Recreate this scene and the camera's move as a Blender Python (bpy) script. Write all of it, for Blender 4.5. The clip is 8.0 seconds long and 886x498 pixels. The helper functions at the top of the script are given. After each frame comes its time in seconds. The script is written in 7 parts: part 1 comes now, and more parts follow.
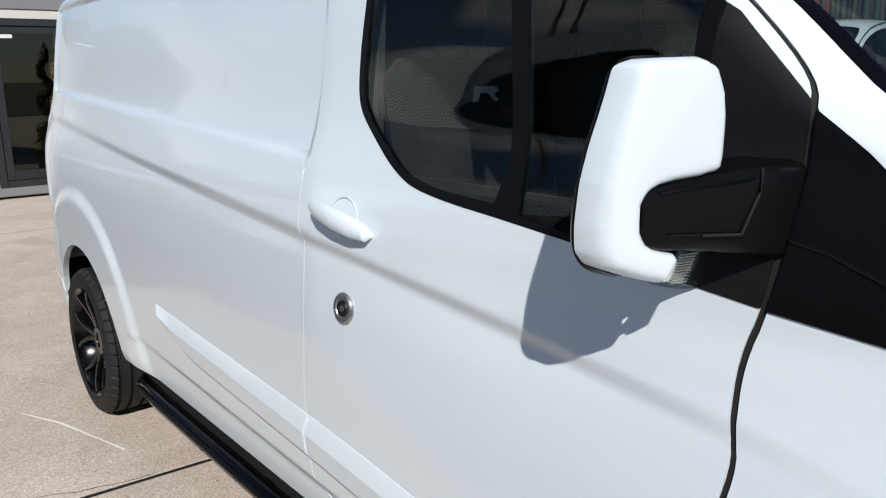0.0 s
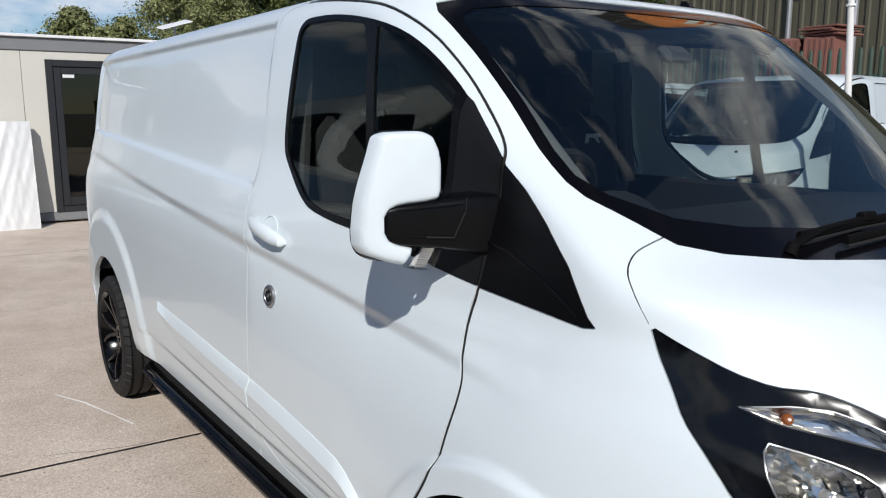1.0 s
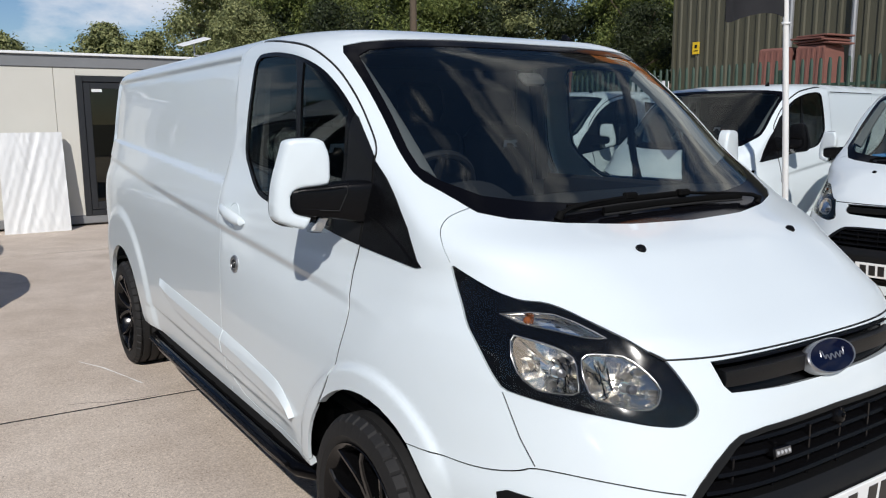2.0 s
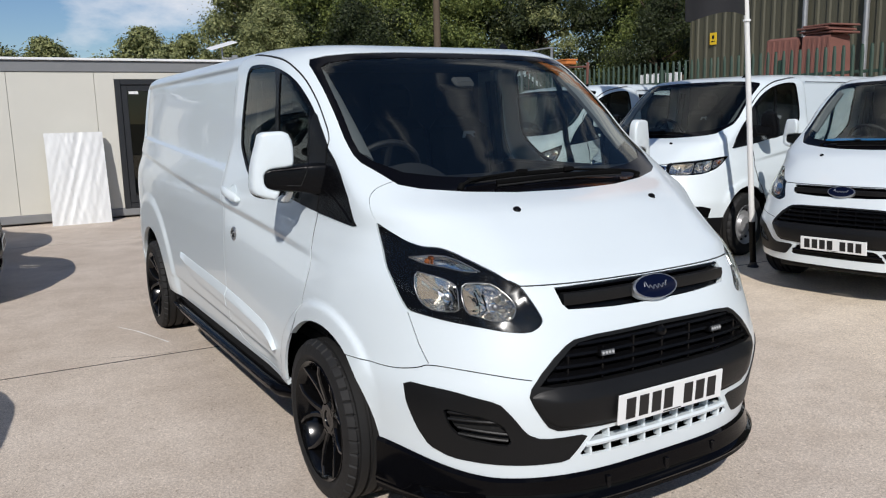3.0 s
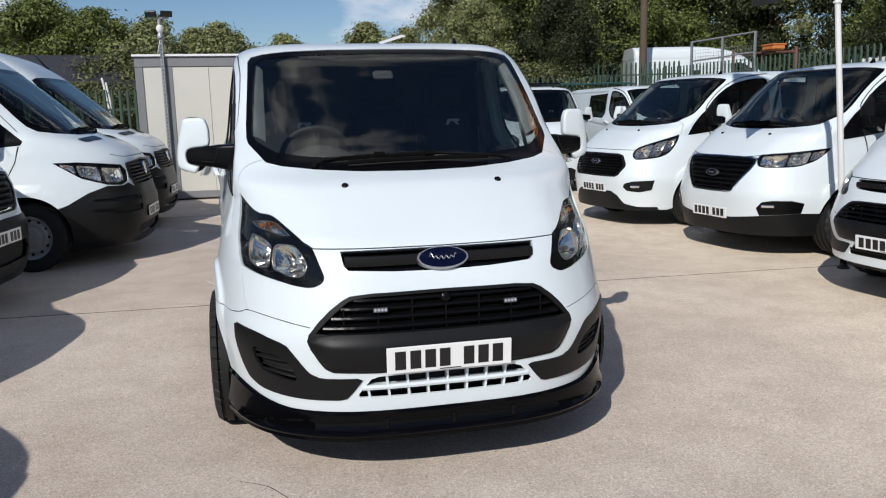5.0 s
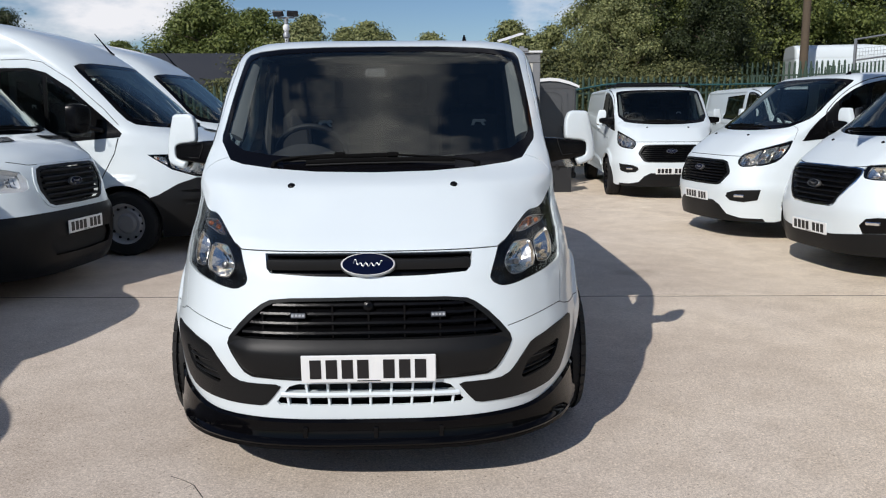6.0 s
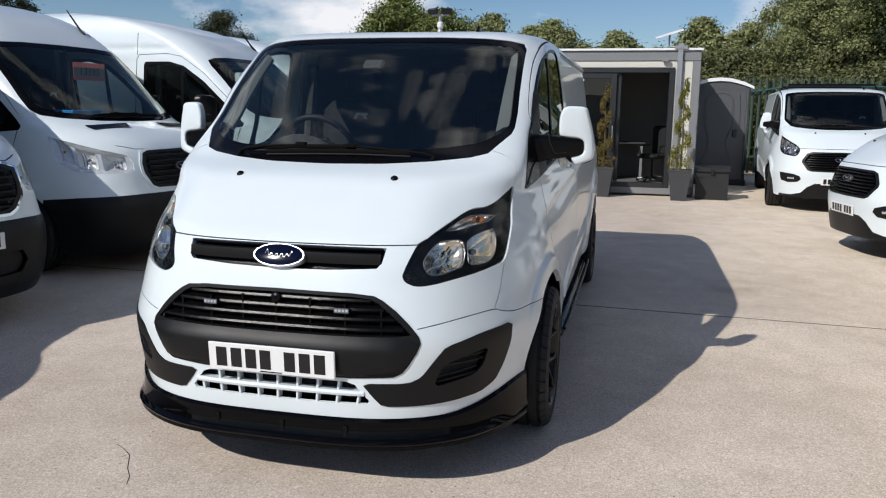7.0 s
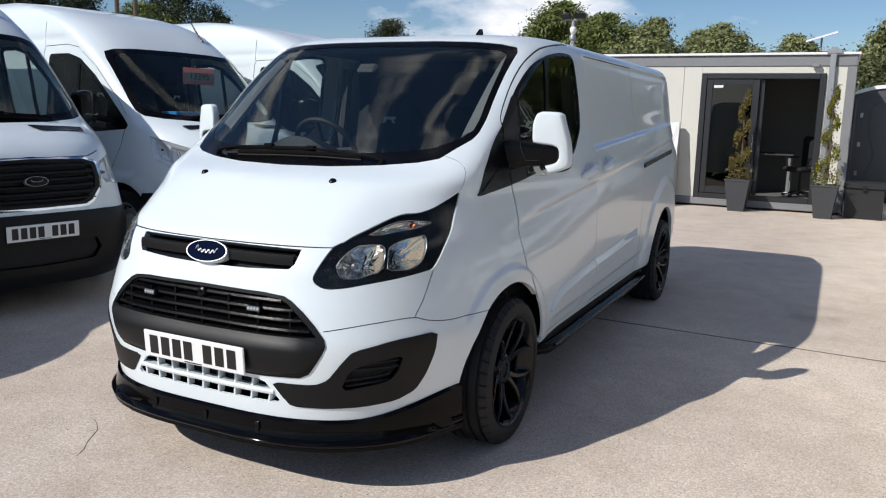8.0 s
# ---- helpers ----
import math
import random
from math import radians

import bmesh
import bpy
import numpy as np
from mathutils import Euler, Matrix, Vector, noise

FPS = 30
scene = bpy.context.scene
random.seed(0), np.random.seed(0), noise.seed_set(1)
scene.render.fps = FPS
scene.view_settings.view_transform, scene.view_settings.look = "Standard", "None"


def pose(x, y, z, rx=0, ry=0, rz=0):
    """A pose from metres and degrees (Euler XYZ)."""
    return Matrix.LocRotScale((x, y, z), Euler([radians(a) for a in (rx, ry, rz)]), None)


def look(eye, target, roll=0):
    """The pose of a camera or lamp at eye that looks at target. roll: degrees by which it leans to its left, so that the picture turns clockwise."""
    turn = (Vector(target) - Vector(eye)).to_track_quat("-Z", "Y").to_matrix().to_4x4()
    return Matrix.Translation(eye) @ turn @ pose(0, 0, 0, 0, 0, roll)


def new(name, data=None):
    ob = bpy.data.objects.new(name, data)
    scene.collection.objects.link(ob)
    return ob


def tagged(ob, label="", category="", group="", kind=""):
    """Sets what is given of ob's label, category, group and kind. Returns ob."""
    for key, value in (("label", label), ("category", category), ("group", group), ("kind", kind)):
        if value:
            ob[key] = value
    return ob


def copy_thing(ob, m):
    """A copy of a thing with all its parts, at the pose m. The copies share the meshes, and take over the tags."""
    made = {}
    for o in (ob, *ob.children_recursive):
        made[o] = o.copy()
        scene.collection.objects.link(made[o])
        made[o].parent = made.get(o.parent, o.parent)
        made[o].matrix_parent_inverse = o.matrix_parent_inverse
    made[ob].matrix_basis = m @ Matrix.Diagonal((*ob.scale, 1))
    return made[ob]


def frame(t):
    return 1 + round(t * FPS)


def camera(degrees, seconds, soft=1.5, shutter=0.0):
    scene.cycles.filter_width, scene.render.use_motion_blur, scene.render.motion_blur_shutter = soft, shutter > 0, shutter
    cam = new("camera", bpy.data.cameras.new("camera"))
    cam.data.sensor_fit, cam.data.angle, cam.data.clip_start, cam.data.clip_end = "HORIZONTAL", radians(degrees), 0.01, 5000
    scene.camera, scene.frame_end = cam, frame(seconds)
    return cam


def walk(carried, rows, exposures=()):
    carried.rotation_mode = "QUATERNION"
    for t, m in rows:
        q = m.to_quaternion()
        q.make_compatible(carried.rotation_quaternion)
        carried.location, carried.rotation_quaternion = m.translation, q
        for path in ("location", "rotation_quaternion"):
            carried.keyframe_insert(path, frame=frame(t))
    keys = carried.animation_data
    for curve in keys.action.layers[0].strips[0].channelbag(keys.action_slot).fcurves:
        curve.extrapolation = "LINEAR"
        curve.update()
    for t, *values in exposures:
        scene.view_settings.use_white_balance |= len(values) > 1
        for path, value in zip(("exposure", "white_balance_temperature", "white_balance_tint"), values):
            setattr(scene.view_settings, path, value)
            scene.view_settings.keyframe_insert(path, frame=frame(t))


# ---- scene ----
cam = camera(58.8, 8.0, 1.15)
METRES, EYE, TILT, LEAN, TURN = 8.0, 1.5, 0.0, 0.0, 0.0
PATH = [
    (0, (-1.855, -0.405, 1.497), (-0.636, 1.12, 1.062), -1.0),
    (0.5, (-1.877, -0.82, 1.537), (-0.724, 0.774, 1.176), -0.3),
    (1, (-1.907, -1.211, 1.551), (-0.773, 0.4, 1.209), 0.0),
    (1.5, (-1.881, -1.657, 1.559), (-0.775, -0.023, 1.234), -0.1),
    (2, (-1.996, -2.08, 1.562), (-0.916, -0.428, 1.24), -0.4),
    (2.2, (-2.032, -2.246, 1.565), (-0.956, -0.59, 1.249), -0.3),
    (3.3, (-2.081, -3.182, 1.559), (-1.133, -1.456, 1.213), -1.7),
    (3.5, (-2.063, -3.304, 1.557), (-1.153, -1.558, 1.207), -1.6),
    (4, (-1.797, -3.628, 1.546), (-1.007, -1.826, 1.189), -1.5),
    (4.2, (-1.625, -3.745, 1.566), (-0.895, -1.919, 1.206), -1.5),
    (5.3, (-0.423, -4.041, 1.513), (-0.096, -2.098, 1.166), -1.1),
    (5.5, (-0.298, -4.024, 1.554), (-0.035, -2.072, 1.205), -0.9),
    (6, (0.236, -3.947, 1.516), (0.273, -1.978, 1.17), -0.5),
    (6.5, (0.825, -3.857, 1.503), (0.604, -1.9, 1.158), 0.1),
    (7, (1.306, -3.68, 1.486), (0.846, -1.765, 1.138), 0.7),
    (7.5, (1.761, -3.465, 1.49), (1.077, -1.618, 1.142), 1.1),
    (8, (2.213, -3.286, 1.495), (1.338, -1.52, 1.154), 1.4),
]
walk(cam, [(t, look(eye, target, roll)) for t, eye, target, roll in PATH],
     [(0.0, 0.27, 6350, 11.5), (1.5, 0.12, 6350, 11.5), (3.5, 0.08, 6350, 11.5), (5.5, 0.10, 6350, 11.5), (7.0, 0.16, 6350, 11.5), (8.0, 0.34, 6350, 11.5)])

# ---- world, sun, exposure ----
SUN_TO = Vector((0.737, 1.087, -1.0)).normalized()
world = bpy.data.worlds.new("sky")
scene.world = world
world.use_nodes = True
wn, wl = world.node_tree.nodes, world.node_tree.links
wn.clear()
w_out = wn.new("ShaderNodeOutputWorld")
w_bg = wn.new("ShaderNodeBackground")
w_sky = wn.new("ShaderNodeTexSky")
w_sky.sky_type, w_sky.sun_disc = "NISHITA", False
w_sky.sun_elevation, w_sky.sun_rotation = radians(37.3), radians(214.1)
w_sky.air_density, w_sky.dust_density, w_sky.ozone_density = 1.0, 0.1, 4.5
w_co = wn.new("ShaderNodeTexCoord")
w_map = wn.new("ShaderNodeMapping")
w_map.inputs["Scale"].default_value = (1.0, 1.0, 2.4)
w_map.inputs["Location"].default_value = (0.35, 0.1, 0.2)
w_noise = wn.new("ShaderNodeTexNoise")
w_noise.inputs["Scale"].default_value, w_noise.inputs["Detail"].default_value = 3.1, 7.0
w_noise.inputs["Roughness"].default_value = 0.56
w_ramp = wn.new("ShaderNodeValToRGB")
w_ramp.color_ramp.elements[0].position, w_ramp.color_ramp.elements[1].position = 0.54, 0.68
w_mix = wn.new("ShaderNodeMix")
w_mix.data_type = "RGBA"
w_mix.inputs["B"].default_value = (14.0, 14.0, 14.2, 1)
wl.new(w_co.outputs["Generated"], w_map.inputs["Vector"])
wl.new(w_map.outputs["Vector"], w_noise.inputs["Vector"])
wl.new(w_noise.outputs["Fac"], w_ramp.inputs["Fac"])
wl.new(w_ramp.outputs["Color"], w_mix.inputs["Factor"])
w_blue = wn.new("ShaderNodeHueSaturation")
w_blue.inputs["Hue"].default_value, w_blue.inputs["Saturation"].default_value, w_blue.inputs["Value"].default_value = 0.503, 1.06, 1.20
wl.new(w_sky.outputs["Color"], w_blue.inputs["Color"])
wl.new(w_blue.outputs["Color"], w_mix.inputs["A"])
wl.new(w_mix.outputs["Result"], w_bg.inputs["Color"])
wl.new(w_bg.outputs["Background"], w_out.inputs["Surface"])
w_bg.inputs["Strength"].default_value = 0.058

sun = new("sun", bpy.data.lights.new("sun", "SUN"))
sun.data.energy, sun.data.angle, sun.data.color = 3.6, radians(0.53), (1.0, 0.955, 0.885)
sun.matrix_world = Matrix.Translation((-20, -30, 30)) @ SUN_TO.to_track_quat("-Z", "Y").to_matrix().to_4x4()


# ---- materials ----
def surface(name, color, rough=0.5, metal=0.0, coat=0.0, grain=(60.0, 0.06), stain=(3.0, 0.08), bump=(0.0, 0.0),
            rand=0.0, wear=0.0, spec=0.5):
    """A painted, moulded or bare surface: base colour with grain and stains at two scales, uneven gloss and fine relief."""
    m = bpy.data.materials.new(name)
    m.use_nodes = True
    n, l = m.node_tree.nodes, m.node_tree.links
    b = n["Principled BSDF"]
    co = n.new("ShaderNodeTexCoord")
    n1, n2 = n.new("ShaderNodeTexNoise"), n.new("ShaderNodeTexNoise")
    n1.inputs["Scale"].default_value, n1.inputs["Detail"].default_value = grain[0], 4.0
    n2.inputs["Scale"].default_value, n2.inputs["Detail"].default_value = stain[0], 6.0
    for k in (n1, n2):
        l.new(co.outputs["Object"], k.inputs["Vector"])
    val = n.new("ShaderNodeMath")
    val.operation = "MULTIPLY_ADD"
    l.new(n1.outputs["Fac"], val.inputs[0])
    val.inputs[1].default_value, val.inputs[2].default_value = 2 * grain[1], 1.0 - grain[1] - stain[1]
    val2 = n.new("ShaderNodeMath")
    val2.operation = "MULTIPLY_ADD"
    l.new(n2.outputs["Fac"], val2.inputs[0])
    val2.inputs[1].default_value = 2 * stain[1]
    l.new(val.outputs["Value"], val2.inputs[2])
    out = val2
    if rand:
        info = n.new("ShaderNodeObjectInfo")
        r = n.new("ShaderNodeMath")
        r.operation = "MULTIPLY_ADD"
        l.new(info.outputs["Random"], r.inputs[0])
        r.inputs[1].default_value = 2 * rand
        sub = n.new("ShaderNodeMath")
        sub.operation = "SUBTRACT"
        l.new(val2.outputs["Value"], sub.inputs[0])
        sub.inputs[1].default_value = rand
        l.new(sub.outputs["Value"], r.inputs[2])
        out = r
    hsv = n.new("ShaderNodeHueSaturation")
    hsv.inputs["Color"].default_value = (*color, 1)
    l.new(out.outputs["Value"], hsv.inputs["Value"])
    l.new(hsv.outputs["Color"], b.inputs["Base Color"])
    rg = n.new("ShaderNodeMath")
    rg.operation = "MULTIPLY_ADD"
    l.new(n2.outputs["Fac"], rg.inputs[0])
    rg.inputs[1].default_value, rg.inputs[2].default_value = 0.3 * rough, 0.85 * rough
    l.new(rg.outputs["Value"], b.inputs["Roughness"])
    b.inputs["Metallic"].default_value = metal
    b.inputs["Coat Weight"].default_value, b.inputs["Coat Roughness"].default_value = coat, 0.015
    b.inputs["Specular IOR Level"].default_value = spec
    if bump[1]:
        bp = n.new("ShaderNodeBump")
        n3 = n.new("ShaderNodeTexNoise")
        n3.inputs["Scale"].default_value, n3.inputs["Detail"].default_value = bump[0], 5.0
        l.new(co.outputs["Object"], n3.inputs["Vector"])
        l.new(n3.outputs["Fac"], bp.inputs["Height"])
        bp.inputs["Strength"].default_value, bp.inputs["Distance"].default_value = bump[1], 0.004
        l.new(bp.outputs["Normal"], b.inputs["Normal"])
    return m


def glazing(name, tint, gloss=1.0, rough=0.0, base=0.05):
    """A thin pane: clear or tinted to look through, and mirroring more at a flat angle."""
    m = bpy.data.materials.new(name)
    m.use_nodes = True
    n, l = m.node_tree.nodes, m.node_tree.links
    n.remove(n["Principled BSDF"])
    t, g, mx, lw = (n.new("ShaderNodeBsdfTransparent"), n.new("ShaderNodeBsdfGlossy"), n.new("ShaderNodeMixShader"),
                    n.new("ShaderNodeLayerWeight"))
    lw.inputs["Blend"].default_value = 0.5
    pw, fr = n.new("ShaderNodeMath"), n.new("ShaderNodeMath")
    pw.operation, fr.operation = "POWER", "MULTIPLY_ADD"
    pw.inputs[1].default_value = 5.0
    fr.inputs[1].default_value, fr.inputs[2].default_value = 1.0 - base, base
    l.new(lw.outputs["Facing"], pw.inputs[0])
    l.new(pw.outputs["Value"], fr.inputs[0])
    t.inputs["Color"].default_value = (*tint, 1)
    g.inputs["Color"].default_value = (gloss, gloss, gloss * 0.9, 1)
    g.inputs["Roughness"].default_value = rough
    l.new(fr.outputs["Value"], mx.inputs["Fac"])
    l.new(t.outputs["BSDF"], mx.inputs[1])
    l.new(g.outputs["BSDF"], mx.inputs[2])
    l.new(mx.outputs["Shader"], n["Material Output"].inputs["Surface"])
    return m


WHITE = surface("white_paint", (0.678, 0.744, 0.768), 0.36, coat=0.65, grain=(220, 0.01), stain=(1.3, 0.02), bump=(3.0, 0.008))
OFFWHITE = surface("white_plastic", (0.78, 0.785, 0.78), 0.4, grain=(150, 0.015), stain=(5, 0.03))
GREYPAINT = surface("silver_paint", (0.42, 0.43, 0.44), 0.3, metal=0.6, coat=0.6, grain=(300, 0.04))
TRIM = surface("black_plastic", (0.0035, 0.0035, 0.0040), 0.24, spec=0.15, grain=(350, 0.2), stain=(6, 0.18), bump=(500, 0.10))
TRIM2 = surface("dark_grey_plastic", (0.0078, 0.0080, 0.0084), 0.42, spec=0.22, grain=(350, 0.2), stain=(6, 0.18), bump=(420, 0.12))
PIANO = surface("gloss_black", (0.002, 0.002, 0.0025), 0.05, coat=0.0, spec=0.13, grain=(200, 0.1), stain=(4, 0.2))
FRIT = surface("black_screen_band", (0.003, 0.003, 0.004), 0.12, spec=0.12, grain=(100, 0.1), stain=(3, 0.1))
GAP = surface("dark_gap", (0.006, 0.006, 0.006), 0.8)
REFLECTOR = surface("reflector", (0.88, 0.85, 0.79), 0.13, metal=1.0, grain=(80, 0.03), stain=(30, 0.06))
CHROME = surface("chrome", (0.82, 0.83, 0.84), 0.07, metal=1.0, grain=(80, 0.03), stain=(8, 0.05))
STEEL = surface("steel", (0.42, 0.42, 0.42), 0.35, metal=0.9, grain=(150, 0.08), stain=(9, 0.1))
STEELDARK = surface("dull_lamp_face", (0.16, 0.16, 0.165), 0.3, metal=0.7, grain=(90, 0.1))
RUBBER = surface("tyre_rubber", (0.017, 0.0168, 0.0168), 0.65, spec=0.25, grain=(90, 0.2), stain=(5, 0.25), bump=(300, 0.15))
ALLOY = surface("black_alloy", (0.003, 0.003, 0.0033), 0.15, spec=0.32, grain=(120, 0.1), stain=(6, 0.25))
STEELWHEEL = surface("grey_wheel", (0.36, 0.36, 0.365), 0.42, metal=0.4, grain=(120, 0.1), stain=(9, 0.2))
PLATE = surface("plate_white", (0.76, 0.77, 0.76), 0.3, grain=(200, 0.01), stain=(12, 0.03))
INK = surface("black_ink", (0.008, 0.008, 0.009), 0.35)
BADGE = surface("badge_blue", (0.003, 0.005, 0.019), 0.06, spec=0.12)
AMBER = surface("amber_bulb", (0.26, 0.075, 0.015), 0.2, coat=0.3)
CLOTH = surface("dark_seat_cloth", (0.010, 0.010, 0.011), 0.85, grain=(240, 0.3), stain=(9, 0.15), bump=(300, 0.4))
DASH = surface("dashboard_plastic", (0.014, 0.0145, 0.0155), 0.6, spec=0.3, grain=(260, 0.2), bump=(420, 0.3))
LINING = surface("grey_lining", (0.055, 0.055, 0.054), 0.8, grain=(150, 0.1), stain=(6, 0.1))
BULK = surface("bulkhead_grey", (0.022, 0.022, 0.023), 0.7, grain=(90, 0.15))
LINING2 = surface("pale_pillar_trim", (0.13, 0.137, 0.137), 0.6, grain=(150, 0.06), stain=(6, 0.1))
LAMPDARK = surface("lamp_bezel_grey", (0.0035, 0.0037, 0.0042), 0.14, spec=0.16, grain=(80, 0.1), stain=(12, 0.25))
LAMPCLEAR = surface("lamp_bright_silver", (0.78, 0.79, 0.80), 0.26, metal=0.45, grain=(80, 0.05), stain=(20, 0.1))
THREAD = surface("pale_thread", (0.42, 0.43, 0.44), 0.6)
WIPER = surface("wiper_black", (0.004, 0.004, 0.004), 0.7, spec=0.06)
GLASS = glazing("tinted_glass", (0.56, 0.61, 0.60), 0.95, base=0.036)
DARKGLASS = glazing("privacy_glass", (0.16, 0.18, 0.18), 0.95)
SCREEN = glazing("windscreen_glass", (0.74, 0.80, 0.78), 0.95, base=0.095)
SCREEN2 = glazing("plain_windscreen_glass", (0.66, 0.72, 0.70), 0.95, base=0.055)
LENS = glazing("clear_lens", (0.88, 0.89, 0.89), 0.8, base=0.032)
BLUE = surface("blue_plastic", (0.02, 0.20, 0.50), 0.5)
PINK = surface("price_card", (0.42, 0.13, 0.12), 0.6)


# ---- mesh tools ----
class Geo:
    """Collects vertices and faces of one mesh."""

    def __init__(self):
        self.v, self.f = [], []

    def box(self, lo, hi, c=0.0, m=None):
        lo, hi = Vector(lo), Vector(hi)
        mid, half = (lo + hi) / 2, (hi - lo) / 2
        c = min(c, 0.49 * 2 * min(half))
        base, idx = len(self.v), {}
        for sx in (-1, 1):
            for sy in (-1, 1):
                for sz in (-1, 1):
                    s = (sx, sy, sz)
                    for a in range(3):
                        p = [mid[k] + s[k] * (half[k] - (0 if k == a else c)) for k in range(3)]
                        idx[(s, a)] = len(self.v)
                        self.v.append(Vector(p) if m is None else m @ Vector(p))
        for a in range(3):
            b, d = (a + 1) % 3, (a + 2) % 3
            for s0 in (-1, 1):
                q = []
                for sb, sd in ((-1, -1), (1, -1), (1, 1), (-1, 1)):
                    s = [0, 0, 0]
                    s[a], s[b], s[d] = s0, sb, sd
                    q.append(idx[(tuple(s), a)])
                self.f.append(q if s0 > 0 else q[::-1])
        if c > 0:
            for a in range(3):
                b, d = (a + 1) % 3, (a + 2) % 3
                for sb in (-1, 1):
                    for sd in (-1, 1):
                        s1, s2 = [0, 0, 0], [0, 0, 0]
                        s1[a], s2[a] = -1, 1
                        s1[b] = s2[b] = sb
                        s1[d] = s2[d] = sd
                        s1, s2 = tuple(s1), tuple(s2)
                        self.f.append([idx[(s1, b)], idx[(s2, b)], idx[(s2, d)], idx[(s1, d)]])
            for sx in (-1, 1):
                for sy in (-1, 1):
                    for sz in (-1, 1):
                        s = (sx, sy, sz)
                        self.f.append([idx[(s, 0)], idx[(s, 1)], idx[(s, 2)]])
        return self

    def tube(self, pts, r, n=8, closed=False, flat=(1.0, 1.0), up=(0, 0, 1)):
        pts = [Vector(p) for p in pts]
        rs = r if isinstance(r, (list, tuple)) else [r] * len(pts)
        base = len(self.v)
        for i, p in enumerate(pts):
            a = pts[i - 1] if (i or closed) else p
            b = pts[(i + 1) % len(pts)] if (i < len(pts) - 1 or closed) else p
            d = (b - a).normalized()
            u = Vector(up) if abs(d.dot(Vector(up))) < 0.95 else Vector((1, 0, 0))
            s = d.cross(u).normalized()
            u = s.cross(d).normalized()
            for k in range(n):
                t = 2 * math.pi * k / n
                self.v.append(p + s * (rs[i] * flat[0] * math.cos(t)) + u * (rs[i] * flat[1] * math.sin(t)))
        m = len(pts)
        for i in range(m if closed else m - 1):
            for k in range(n):
                a, b = base + i * n, base + ((i + 1) % m) * n
                self.f.append([a + k, a + (k + 1) % n, b + (k + 1) % n, b + k])
        if not closed:
            self.f.append([base + k for k in range(n)][::-1])
            self.f.append([base + (m - 1) * n + k for k in range(n)])
        return self

    def lathe(self, prof, n=32, m=None, closed=False):
        """Turns (axial, radius) points round the local x axis."""
        base = len(self.v)
        for a, r in prof:
            for k in range(n):
                t = 2 * math.pi * k / n
                p = Vector((a, r * math.cos(t), r * math.sin(t)))
                self.v.append(p if m is None else m @ p)
        q = len(prof)
        for i in range(q if closed else q - 1):
            for k in range(n):
                a, b = base + i * n, base + ((i + 1) % q) * n
                self.f.append([a + k, a + (k + 1) % n, b + (k + 1) % n, b + k])
        if not closed:
            self.f.append([base + k for k in range(n)][::-1])
            self.f.append([base + (q - 1) * n + k for k in range(n)])
        return self

    def loft(self, rings, cap=True, closed=True):
        base, n = len(self.v), len(rings[0])
        for ring in rings:
            self.v.extend(Vector(p) for p in ring)
        for i in range(len(rings) - 1):
            for k in range(n if closed else n - 1):
                a, b = base + i * n, base + (i + 1) * n
                self.f.append([a + k, a + (k + 1) % n, b + (k + 1) % n, b + k])
        if cap:
            self.f.append([base + k for k in range(n)][::-1])
            self.f.append([base + (len(rings) - 1) * n + k for k in range(n)])
        return self

    def prism(self, poly, depth, m):
        """A flat polygon (x, y) given thickness along local z, then moved by m."""
        rings = [[m @ Vector((x, y, 0)) for x, y in poly], [m @ Vector((x, y, depth)) for x, y in poly]]
        return self.loft(rings)


def part(name, geo, material, parent=None, label="", smooth=False, angle=0.6):
    """One mesh object, under a thing or a part when parent is given."""
    me = bpy.data.meshes.new(name)
    me.from_pydata([tuple(p) for p in geo.v], [], geo.f)
    bm = bmesh.new()
    bm.from_mesh(me)
    bmesh.ops.recalc_face_normals(bm, faces=bm.faces)
    if smooth:
        for f in bm.faces:
            f.smooth = True
        for e in bm.edges:
            if len(e.link_faces) == 2 and e.calc_face_angle(0) > angle:
                e.smooth = False
    bm.to_mesh(me)
    bm.free()
    me.materials.append(material)
    ob = new(name, me)
    if parent is not None:
        ob.parent = parent
    if label:
        ob["label"] = label
    return ob


def empty(name, at=None):
    ob = new(name)
    ob.empty_display_size = 0.1
    if at is not None:
        ob.matrix_world = at
    return ob


def rounded(poly, steps=2, keep=0.22):
    """Cuts a polygon's corners, for a softer outline."""
    for _ in range(steps):
        out = []
        for i, p in enumerate(poly):
            q = poly[(i + 1) % len(poly)]
            out.append(tuple(a + (b - a) * keep for a, b in zip(p, q)))
            out.append(tuple(a + (b - a) * (1 - keep) for a, b in zip(p, q)))
        poly = out
    return poly


def soften(line, steps=2, keep=0.25):
    """Cuts the corners of an open line and leaves its ends."""
    for _ in range(steps):
        out = [line[0]]
        for p, q in zip(line, line[1:]):
            out.append(tuple(a + (b - a) * keep for a, b in zip(p, q)))
            out.append(tuple(a + (b - a) * (1 - keep) for a, b in zip(p, q)))
        line = out[:1] + out[2:-1] + [line[-1]] if len(line) > 2 else line
    return line


